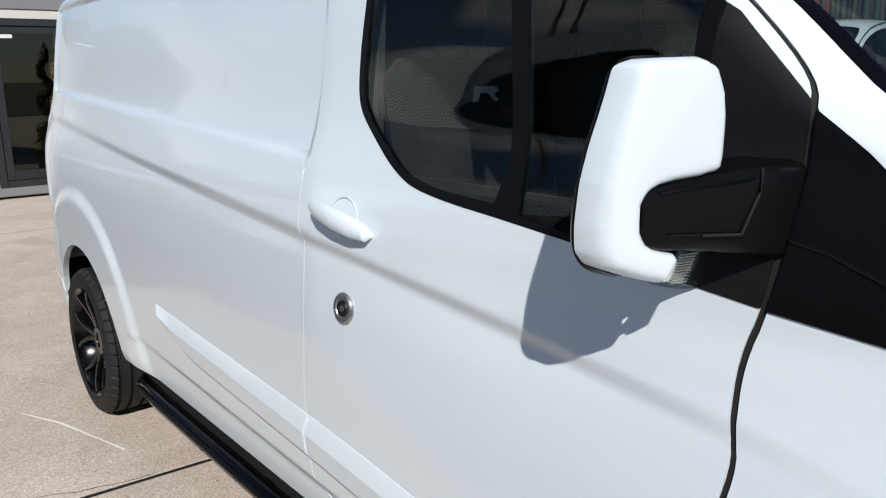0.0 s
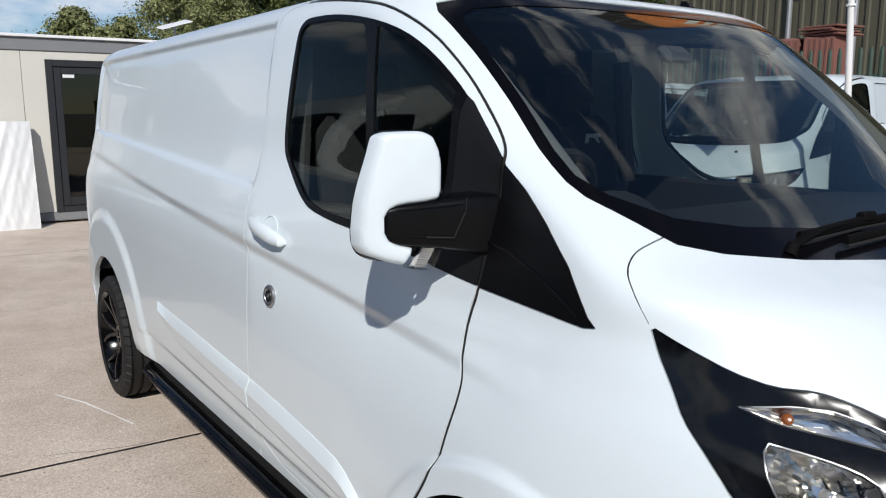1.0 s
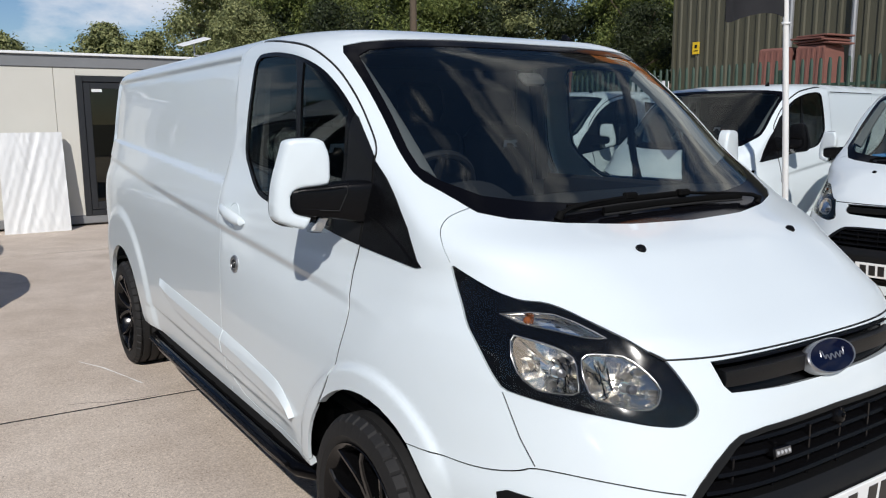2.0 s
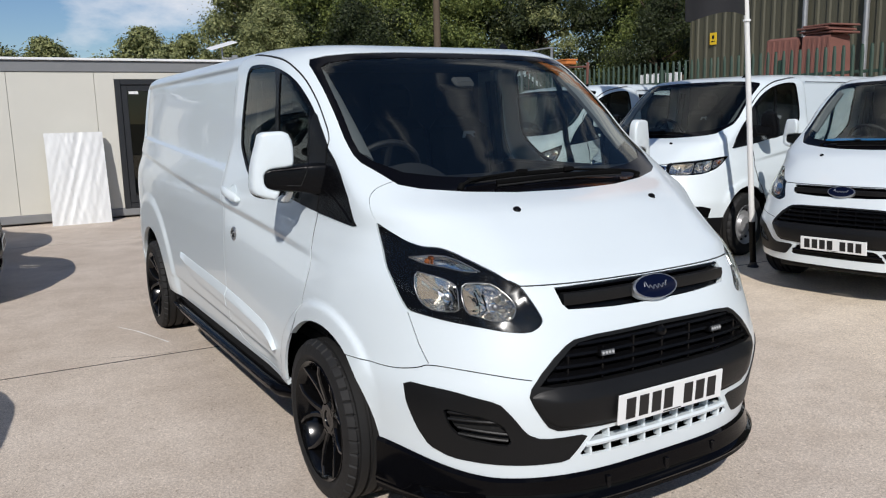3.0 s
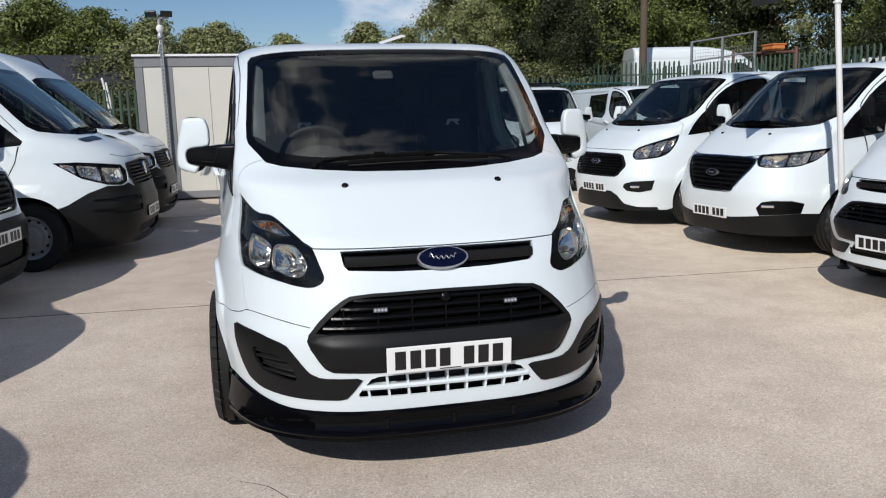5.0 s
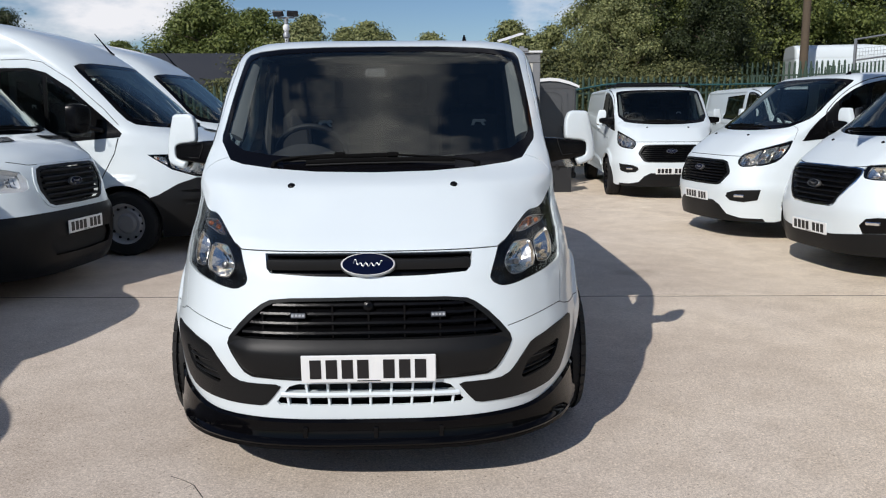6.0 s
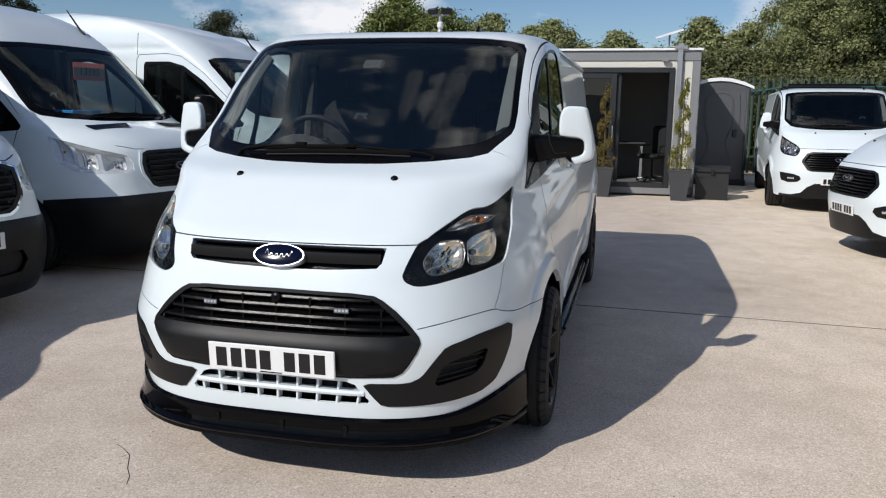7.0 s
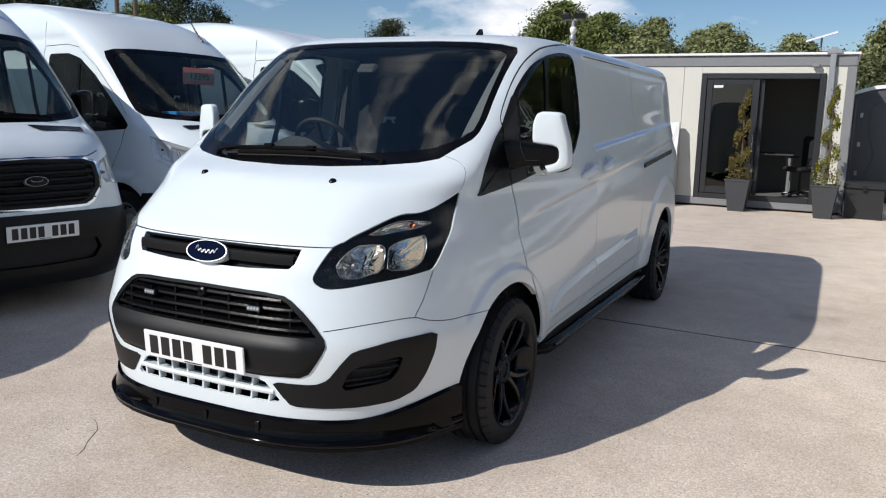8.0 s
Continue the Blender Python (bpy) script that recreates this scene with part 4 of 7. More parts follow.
def headlamp(root, shell, side, outline, face="old"):
    """Behind the clear cover: a dark bezel with bright reflectors and a turn lamp."""
    lamp = empty("headlamp")
    lamp.parent = root
    lamp["label"] = "dark headlamp with bright reflectors"
    o = shell.path("p", outline, True, 0.03)
    if face == "old":
        pk = [(shell.path("p", rounded(LAMP_OUTER, 1, .2), True, .025), .085, False), (shell.path("p", rounded(LAMP_INNER, 1, .2), True, .025), .080, False),
              (shell.path("p", LAMP_TURN, True, .025), .018, True)]
    else:
        pk = [(pocket(o, .07, .42, .11), .045, False), (pocket(o, .45, .72, .12), .045, False), (pocket(o, .75, .92, .20), .02, True)]
    lamp_unit(lamp, shell, side, o, pk, LAMPDARK, -0.012)
    return lamp


def side_moulding(root, sh, side):
    """A raised strip low on the side with a broad bevel along its top, cut square at the door joint."""
    top = [(.497, .503), (.53, .545), (.59, .583), (.64, .603), (.74, .617), (1.0, .644), (1.25, .664), (1.72, .687), (2.1, .704), (2.24, .711), (2.335, .716)]
    low = [(.503, .499), (.53, .500), (.57, .503), (.62, .508), (.74, .518), (1.0, .537), (1.25, .556), (1.72, .582), (1.96, .597), (2.05, .608), (2.19, .650)]
    for t0, t1 in ((0.0, 5.976), (6.013, 10.0)):
        rows = []
        for t in np.linspace(t0, t1, 25):
            yt, yb = float(np.interp(t, range(11), [p[0] for p in top])), float(np.interp(t, range(11), [p[0] for p in low]))
            zt, zb = float(np.interp(t, range(11), [p[1] for p in top])), float(np.interp(t, range(11), [p[1] for p in low]))
            row = []
            for f, lift in ((0, -.004), (0, .002), (.34, .019), (.40, .021), (.93, .018), (1.0, .012), (1.0, -.004)):
                q, n = sh.spot("s", (yt + (yb - yt) * f, zt + (zb - zt) * f), lift, side)
                row.append(q)
            rows.append(row)
        part("side_moulding", Geo().loft(rows), WHITE, root, smooth=True, angle=0.35)


def mid_van(name, label, at, hero=False, face="old", wheels="alloy", grid=(44, 74), group="parked vans", windows=False, extras=True):
    """The middle-sized van. face: old (slim bar, wide lower grille) or new (one tall six-sided grille)."""
    root = empty(name, at)
    tagged(root, label, "van", group)
    sh = Shell(SPEC_MID, 260 if hero else 150, 640 if hero else 380, mid_relief)
    P = sh.path
    pitch = 0.03 if hero else 0.06
    R = []

    def reg(nm, mode, pts, material, **k):
        R.append(dict(name=nm, outline=P(mode, pts, True, pitch), material=material, **k))

    lamp_out = HEADLAMP
    if face == "new":
        lamp_out = [(.85, -.30, 1.16), (.80, -.40, 1.125), (.73, -.53, 1.085), (.66, -.65, 1.045), (.60, -.74, 1.005), (.565, -.78, .97), (.555, -.80, .93), (.575, -.82, .885), (.62, -.81, .850),
                    (.70, -.74, .855), (.79, -.61, .872), (.845, -.48, .92), (.855, -.36, 1.04)]
    if face == "wide":
        lamp_out = [(.92, -.27, 1.075), (.86, -.42, 1.06), (.76, -.60, 1.04), (.64, -.74, 1.025), (.54, -.82, 1.01), (.49, -.85, 1.0), (.50, -.875, .955), (.53, -.885, .905), (.60, -.86, .89),
                    (.72, -.77, .89), (.82, -.62, .90), (.88, -.46, .95), (.91, -.33, 1.03)]
    top = [p for p in lamp_out[: lamp_out.index(min(lamp_out, key=lambda q: q[0])) + 1] if p[2] > .95]
    bonnet = [(0, -.885, .974)] + top[::-1] + [(.808, -.26, 1.224), (.796, -.228, 1.259), (.764, -.216, 1.288), (.727, -.219, 1.302), (.684, -.223, 1.314), (0, -.33, 1.32)]
    reg("bonnet", "p", bonnet, WHITE, join=True, label="white bonnet")
    bump = BUMPER_LINE + [(.955, -.1, .16), (0, -.93, .16)]
    reg("front_bumper", "p", bump, WHITE, join=True, label="white front bumper")
    reg("cab_door", "s", soften(DOOR[:10]) + soften(DOOR[9:])[1:], WHITE)
    slide = [(1.285, .395), (2.44, .395), (2.46, 1.0), (2.43, 1.84), (1.29, 1.84), (1.272, 1.35), (1.25, 1.15), (1.255, .96), (1.29, .65)]
    reg("sliding_door", "s", slide, WHITE, only=1)
    # cab panes
    reg("window_seal", "s", SIDE_WINDOW, TRIM, lift=0.001)
    reg("sail_panel", "s", [(.098, 1.443), (.112, 1.28), (.125, 1.174), (.29, 1.196), (.262, 1.40), (.245, 1.588), (.225, 1.575)], TRIM2, lift=0.002, label="black sail panel at the mirror")
    reg("rear_pane", "s", rounded([(1.060, 1.79), (1.02, 1.816), (.86, 1.812), (.667, 1.784), (.609, 1.263), (.80, 1.279), (.895, 1.303), (1.016, 1.388), (1.062, 1.44), (1.071, 1.50), (1.066, 1.65)], 1, .14),
        GLASS, lift=-0.004, clear=True)
    reg("front_pane", "s", [(.626, 1.775), (.50, 1.737), (.37, 1.667), (.275, 1.598), (.285, 1.43), (.31, 1.214), (.53, 1.243), (.574, 1.252)], GLASS, lift=-0.004, clear=True)
    reg("corner_trim", "s", [(.098, 1.441), (.03, 1.392), (-.041, 1.330), (-.117, 1.254), (-.178, 1.164), (-.196, 1.147), (-.17, 1.143), (.124, 1.173), (.111, 1.28), (.103, 1.36)], TRIM, lift=0.003,
        label="black triangular trim")
    # windscreen
    reg("screen_band", "f", [(0, 1.864), (.30, 1.862), (.54, 1.853), (.66, 1.842), (.725, 1.828), (.742, 1.80), (.748, 1.69), (.756, 1.58), (.764, 1.475), (.765, 1.41), (.757, 1.382), (.715, 1.338),
                             (.68, 1.30), (.61, 1.283), (.46, 1.267), (.256, 1.255), (0, 1.251)], FRIT, join=True, lift=-0.003, label="black band round the windscreen")
    reg("windscreen", "f", [(0, 1.838), (.30, 1.836), (.54, 1.826), (.665, 1.812), (.708, 1.79), (.720, 1.69), (.729, 1.58), (.739, 1.475), (.739, 1.425), (.712, 1.388), (.63, 1.345), (.50, 1.325),
                            (.256, 1.308), (0, 1.302)], SCREEN if hero else SCREEN2, join=True, lift=-0.005, rim=0.0, clear=True, label="dark windscreen reflecting the sky")
    # nose
    reg("headlamp_cover", "p", rounded(lamp_out, 1, .2), LENS, lift=0.001, rim=0.0, clear=True, label="clear lamp cover")
    if face == "old":
        reg("nose_slot", "f", [(0, .968), (.30, .968), (.41, .966), (.402, .912), (.385, .894), (.20, .884), (0, .880)], TRIM, join=True, lift=-0.03, rim=0.0)
        reg("grille_frame", "f", GRILLE, TRIM2, join=True, lift=0.004, label="black grille surround")
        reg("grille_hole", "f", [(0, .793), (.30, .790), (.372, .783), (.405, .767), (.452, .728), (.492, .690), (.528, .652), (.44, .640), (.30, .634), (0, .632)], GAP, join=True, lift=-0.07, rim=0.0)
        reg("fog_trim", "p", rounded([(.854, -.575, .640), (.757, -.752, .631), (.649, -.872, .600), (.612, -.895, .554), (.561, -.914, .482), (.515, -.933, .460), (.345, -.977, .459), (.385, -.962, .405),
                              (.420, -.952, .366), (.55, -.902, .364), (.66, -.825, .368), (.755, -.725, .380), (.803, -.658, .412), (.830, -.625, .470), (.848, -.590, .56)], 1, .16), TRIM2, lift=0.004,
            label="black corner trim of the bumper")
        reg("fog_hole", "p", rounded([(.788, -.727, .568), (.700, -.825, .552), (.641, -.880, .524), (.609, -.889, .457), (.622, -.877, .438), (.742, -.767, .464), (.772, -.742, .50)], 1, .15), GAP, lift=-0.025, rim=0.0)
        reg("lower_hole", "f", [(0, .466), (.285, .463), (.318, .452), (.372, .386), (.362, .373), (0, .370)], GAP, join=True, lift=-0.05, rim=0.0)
    elif face == "wide":
        reg("grille_edge", "f", [(0, .996), (.40, .992), (.482, .982), (.494, .93), (.472, .870), (.372, .732), (.312, .652), (.266, .634), (0, .629)], CHROME, join=True, lift=0.002, label="bright grille edge")
        reg("grille_frame", "f", [(0, .984), (.40, .980), (.470, .970), (.482, .93), (.458, .876), (.358, .74), (.30, .662), (.26, .646), (0, .641)], TRIM, join=True, lift=0.006, label="deep black grille")
        reg("grille_hole", "f", [(0, .966), (.39, .962), (.452, .952), (.462, .925), (.44, .880), (.345, .75), (.288, .678), (.25, .662), (0, .657)], GAP, join=True, lift=-0.04, rim=0.0)
        reg("lower_trim", "p", [(.93, -.25, .44), (.84, -.60, .45), (.60, -.89, .42), (.30, -.97, .385), (0, -.99, .380), (0, -.96, .18), (.90, -.3, .18), (.93, -.25, .36)], TRIM2, join=True, lift=0.004, label="black lower bumper")
        reg("fog_trim", "p", [(.85, -.58, .55), (.80, -.68, .575), (.69, -.82, .575), (.62, -.88, .56), (.575, -.905, .50), (.60, -.89, .426), (.84, -.60, .456)], TRIM, lift=0.008, label="black fog lamp surround")
    else:
        reg("grille_frame", "f", [(0, .925), (.40, .922), (.47, .90), (.53, .80), (.535, .765), (.46, .655), (.41, .635), (0, .630)], TRIM2, join=True, lift=0.006, label="black six-sided grille surround")
        reg("grille_hole", "f", [(0, .905), (.38, .902), (.445, .885), (.50, .795), (.505, .77), (.435, .675), (.39, .655), (0, .650)], GAP, join=True, lift=-0.05, rim=0.0)
        reg("fog_trim", "p", [(.80, -.66, .60), (.64, -.87, .585), (.55, -.92, .555), (.53, -.93, .51), (.58, -.91, .465), (.70, -.81, .45), (.79, -.69, .48)], TRIM2, lift=0.004, label="black fog lamp surround")
        reg("lower_trim", "f", [(0, .455), (.34, .45), (.44, .395), (.52, .30), (.66, .262), (.80, .262), (.80, .16), (0, .16)], TRIM2, join=True, lift=0.003, label="black lower grille")
    if windows:
        reg("rear_window_seal", "s", [(1.31, 1.27), (2.35, 1.30), (2.36, 1.76), (1.31, 1.79)], TRIM, lift=0.001)
        reg("rear_window", "s", [(1.34, 1.30), (2.32, 1.33), (2.33, 1.73), (1.34, 1.76)], DARKGLASS, lift=-0.003, clear=True)
    reg("rear_bumper", "s", [(3.68, .545), (4.6, .56), (4.6, .16), (3.6, .16)], WHITE, lift=0.003, label="white rear bumper corner")
    # joints between panels
    gap = 0.0045 if hero else 0.007

    def joint(mode, pts, wide=1.0, join=False, **k):
        R.append(dict(name="panel_gap", outline=strip(P(mode, pts, False, pitch), gap * wide), material=GAP, lift=-0.004, rim=0.0, join=join, seam=len(R), **k))
    joint("s", soften(DOOR[:10]))
    joint("s", soften(DOOR[9:]), 2.1)
    joint("p", soften(bonnet[-7:-1]), 0.5)
    joint("p", [(0, -.885, .972)] + top[::-1][:2], join=True)
    if face == "old":
        joint("p", soften(BUMPER_LINE[1:]), 0.8)
        joint("p", [BUMPER_LINE[3], (.809, -.609, .77), (.810, -.541, .872)])
    joint("s", [(1.27, .395), (1.29, .395), (2.44, .395), (2.46, 1.0), (2.43, 1.84), (1.29, 1.84)], only=1)
    if hero:
        joint("s", [(1.262, .395), (1.258, .36)])
    for yc, r in ((WHEEL_F, .398), (WHEEL_R, .432)):
        R.append(dict(name="arch", outline=P("s", arch(yc, r), True, 0.5), material=None))
    low = 0.0 if face == "old" else .085
    bottom = [(-.36, .30), (.0, .30), (.30, .37), (2.9, .37), (3.6, .40), (4.2, .36), (4.2, .16), (-.36, .16)]
    R.append(dict(name="cut", outline=P("s", bottom, True, 0.2), material=None))
    R.append(dict(name="cut", outline=P("p", [(0, -.96, .302 - low), (.5, -.9, .304 - low), (.70, -.79, .308 - low), (.86, -.5, .310 - low), (.93, -.3, .31 - low * .4), (.93, -.3, .15), (0, -.93, .15)], True, 0.1), material=None))
    ys = np.linspace(-.5, 4.2, 60 if hero else 24)
    zc = np.interp(ys, CREASE_Y, CREASE_Z)
    guides = [[sh.u_of("s", (float(a), float(b) + d)) for a, b in zip(ys, zc)] for d in (.007, -.004, -.014, -.024, -.035, -.06)]
    yl = np.linspace(1.265, 3.92, 36)
    zl = np.interp(yl, (1.25, 3.7), (1.305, 1.44))
    guides += [[sh.u_of("s", (float(a), float(b) + d)) for a, b in zip(yl, zl)] for d in (-.003, .004, .012, .021)]
    guides += [[sh.u_of("s", (float(a), zz)) for a in np.linspace(1.28, 4.13, 30)] for zz in (1.815, 1.825, 1.831, 1.837, 1.843, 1.854)]
    guides += [[sh.u_of("s", (yy, float(b))) for b in np.linspace(1.31, 1.84, 12)] for yy in (1.264, 3.912, 3.942)]
    guides += [[sh.u_of("s", (yc + (r + dd) * math.cos(a), .35 + (r + dd) * math.sin(a))) for a in np.linspace(.05, math.pi - .05, 40 if hero else 16)]
               for yc, r in ((WHEEL_F, .40), (WHEEL_R, .618)) for dd in (.0, .03, .055, .068, .082)]
    ysl = np.linspace(.45, 2.75, 20)
    zsl = np.interp(ysl, (.3, 2.6), (.455, .52))
    guides += [[sh.u_of("s", (float(a), float(b) + d)) for a, b in zip(ysl, zsl)] for d in (0, -.03)]
    made = panels(sh, R, WHITE, root, grid, guides=guides)
    for s in (1, -1):
        side_moulding(root, sh, s)
    roof_cap(sh, root, WHITE)
    under_body(root, .93, -.93, 4.29)
    cab_interior(root, sh)
    wipers(root, sh)
    for s in (1, -1):
        rows = []
        for z, xo, xi in ((1.43, .742, .690), (1.50, .740, .688), (1.58, .732, .686), (1.69, .723, .684), (1.80, .712, .684)):
            rows.append([sh.spot("f", (x, z), d, s)[0] for x, d in ((xo, -.018), ((xo + xi) / 2, -.028), (xi, -.055), (xi + .01, -.075), (xo, -.060))])
        part("screen_pillar_trim", Geo().loft(rows), LINING2, root, "pale screen pillar trim", smooth=True, angle=0.6)
    if face == "new" and wheels == "alloy":
        for y in (.95, 2.3):
            bar = part("roof_bar", Geo().tube([(-.70, y, 1.905), (-.66, y, 1.985), (.66, y, 1.985), (.70, y, 1.905)], .020, 8), TRIM, root, "dark roof bar")
    for s in (1, -1):
        headlamp(root, sh, s, lamp_out, face)
    # grilles
    if face == "old":
        bar = blade(sh, .926, -.395, .395, .03, .040, 0.006, 24)
        part("nose_bar", bar, TRIM2, root, "black bar across the nose", smooth=True)
        part("nose_bar_top", blade(sh, .958, -.400, .400, .02, .008, -0.004, 24), TRIM, root)
        badge(root, sh.seat("f", (0.0, .922), 0.012))
        for z, w in ((.775, .375), (.742, .425), (.706, .465), (.668, .500)):
            part("grille_slat", blade(sh, z, -w, w, .035, .013, -0.004, 24, 0.35), TRIM, root)
        rings = []
        for x in np.linspace(-.553, .553, 61):
            zt = float(np.interp(abs(x), (0, .47, .53, .556), (.642, .646, .640, .622)))
            zb = float(np.interp(abs(x), (0, .30, .455, .492, .52, .556), (.484, .486, .494, .512, .545, .606)))
            tip = float(np.interp(abs(x), (.47, .556), (1.0, .25)))
            ring = []
            for f, lift in ((0, -.03), (0, .002), (.10, .012), (.26, .024), (.36, .027), (.85, .019), (.96, .012), (1, .003), (1, -.03)):
                p, nn = sh.spot("f", (abs(x), zt + (zb - zt) * f), 0.0, 1 if x >= 0 else -1)
                nn = Vector((nn.x, nn.y, 0)).normalized()
                ring.append(p + nn * (lift * tip if lift > 0 else lift))
            rings.append(ring)
        part("grille_chin", Geo().loft(rings), TRIM2, root, "black bulging panel under the grille", smooth=True, angle=0.7)
        for x in (-.42, -.28, -.14, 0.0, .14, .28, .42):
            p, n = sh.spot("f", (abs(x), .70), -0.02, 1 if x >= 0 else -1)
            part("grille_fin", Geo().box((p.x - .004, p.y - .01, .640), (p.x + .004, p.y + .03, .795 - abs(x) * .12), .001), TRIM, root)
        for s in (1, -1):
            for k in range(4):
                pts = []
                for t in np.linspace(0, 1, 7):
                    q, _ = sh.spot("p", (.772 - .15 * t, -.735 - .15 * t, .550 - k * .025 - .02 * t * (k > 1)), -0.008, s)
                    pts.append(q)
                part("fog_slat", Geo().tube(pts[k // 2:] if k > 1 else pts[: 7 - (k == 0)], 0.0055, 6), TRIM2, root)
        if hero:
            for x in (-.27, .27):
                m = sh.seat("f", (abs(x), .738), 0.006, 1 if x > 0 else -1)
                dl = part("driving_lamp", Geo().box((-.032, -.012, -.02), (.032, .012, .008), .004, m), TRIM, root, "small lamp set in the grille")
                part("lamp_face", Geo().box((-.028, -.009, .008), (.028, .009, .0095), 0, m), STEELDARK, dl)
                for k in range(4):
                    part("lamp_dot", Geo().lathe([(0, 0), (0, .005), (.002, .005), (.002, 0)], 8, m @ pose(-.021 + .014 * k, 0, .0095, 0, -90, 0)), THREAD, dl)
            m = sh.seat("f", (0, .772), -0.006)
            dome = part("grille_sensor", Geo().lathe([(-.03, 0), (-.03, .024), (.004, .024), (.014, .018), (.018, .008), (.019, 0)], 20, m @ pose(0, 0, 0, 0, -90, 0)), TRIM, root, "round black sensor in the grille", smooth=True)
            part("sensor_eye", Geo().lathe([(.015, 0), (.015, .008), (.022, .006), (.023, 0)], 14, m @ pose(0, 0, 0, 0, -90, 0)), PIANO, dome, smooth=True)
        part("mesh_bar", blade(sh, .417, -.352, .352, .035, .020, 0.003, 24), WHITE if hero else TRIM, root, smooth=True, angle=0.4)
        if hero:
            for k in range(-4, 5):
                x = .0825 * k
                p, n = sh.spot("f", (abs(x), .41), 0, 1 if x >= 0 else -1)
                hi = .464 if abs(k) < 4 else .418
                part("mesh_post", Geo().box((x - .005, p.y + .004, .368), (x + .005, p.y + .040, hi), .002, Matrix.Translation((x, 0, .41)) @ Matrix.Rotation(radians(2.2 * k), 4, "Y") @ Matrix.Translation((-x, 0, -.41))), WHITE, root)
    else:
        for k, z in enumerate(np.linspace(.675, .880 if face == "new" else .945, 7)):
            w = np.interp(z, (.65, .77, .90), (.40, .49, .40)) if face == "new" else np.interp(z, (.65, .74, .87, .95), (.25, .335, .43, .445))
            part("grille_slat", blade(sh, z, -w, w, .03, .014, 0.0, 16, 0.3), TRIM, root)
        badge(root, sh.seat("f", (0.0, .815), 0.020), 0.085, 0.036, BADGE if face == "new" else TRIM)
        for s in (1, -1):
            m = sh.seat("p", (.665, -.845, .52), 0.003, s)
            part("fog_lamp", Geo().box((-.06, -.018, -.02), (.06, .018, .010), .008, m), CHROME, root, "fog lamp")
    z_pl = {"old": .541 if hero else .495, "new": .490, "wide": .42}[face]
    number_plate(root, sh.seat("f", (0, z_pl), 0.033 if face == "old" else 0.012))
    for s in (1, -1):
        track, track_r = (.866, .880) if hero else (.835, .835)
        make_wheel(root, track, WHEEL_F, style=wheels, side=s)
        make_wheel(root, track_r, WHEEL_R, style=wheels, side=s)
        mirror(root, s, TRIM if face == "wide" else WHITE)
        for y, z, nm in ((1.062, 1.19, "door_handle"),) + (((1.42, 1.215, "door_handle"),) if s > 0 else ()):
            m = sh.seat("s", (y, z), 0.0, s)
            cup = part("handle_recess", Geo().lathe([(-.006, 0.0), (-.002, .046), (.0015, .047), (.0015, .0485), (-.012, .0485), (-.012, 0.0)], 28, m @ pose(0, 0, 0, 0, -90, 0)), WHITE, root, smooth=True)
            sx = s
            hd = Geo().loft([[m @ Vector((sx * x, zc + rz * math.sin(a) , lift + rl * math.cos(a))) for a in np.linspace(0, 2 * math.pi, 14, endpoint=False)]
                             for x, zc, rz, lift, rl in ((-.104, -.024, .006, .004, .006), (-.096, -.022, .017, .014, .013), (-.06, -.014, .023, .024, .014), (0.0, 0.0, .024, .032, .012),
                                                         (.06, .012, .022, .028, .013), (.092, .019, .016, .018, .013), (.102, .021, .005, .006, .008))])
            part(nm, hd, WHITE, root, "white pull handle", smooth=True)
        p, n = sh.spot("f", (.348, 1.205), 0.0, s)
        jet = part("washer_jet", Geo().lathe([(-.004, 0), (-.004, .017), (.004, .015), (.010, .008), (.011, 0)], 12, Matrix.Translation(p) @ n.to_track_quat("X", "Z").to_matrix().to_4x4()), TRIM, root, smooth=True)
    for s in (1, -1):
        pts = [sh.spot("s", (y, z), .0045, s)[0] for y, z in ((.115, 1.275), (.05, 1.262), (-.02, 1.235), (-.10, 1.196), (-.155, 1.160))]
        part("trim_crease", Geo().tube(pts, .0035, 6), TRIM, root, smooth=True)
    if hero:
        hero_extras(root, sh)
        m = sh.seat("f", (.03, 1.752), -.030, -1)
        pod = part("screen_sensor", Geo().box((-.055, -.035, -.03), (.055, .03, .0), .012, m), LINING, root, "grey sensor pod behind the screen", smooth=True)
        part("pod_label", Geo().box((-.03, -.02, .0), (.03, .012, .002), 0, m), LINING, pod)
    elif face == "old":
        part("dash_sheet", Geo().box((-.55, -.10, 1.26), (.10, .16, 1.325), .004), BLUE, root, "blue sheet on the dashboard")
    part("aerial", Geo().loft([[(.452 + a * .012 * k, .64 + b * .03 * k + (1 - k) * .03, z) for a, b in ((-1, -1), (1, -1), (1, 1), (-1, 1))]
                               for k, z in ((1.0, 1.895), (.8, 1.915), (.35, 1.938))]), TRIM, root, "small black roof aerial")
    return root, sh


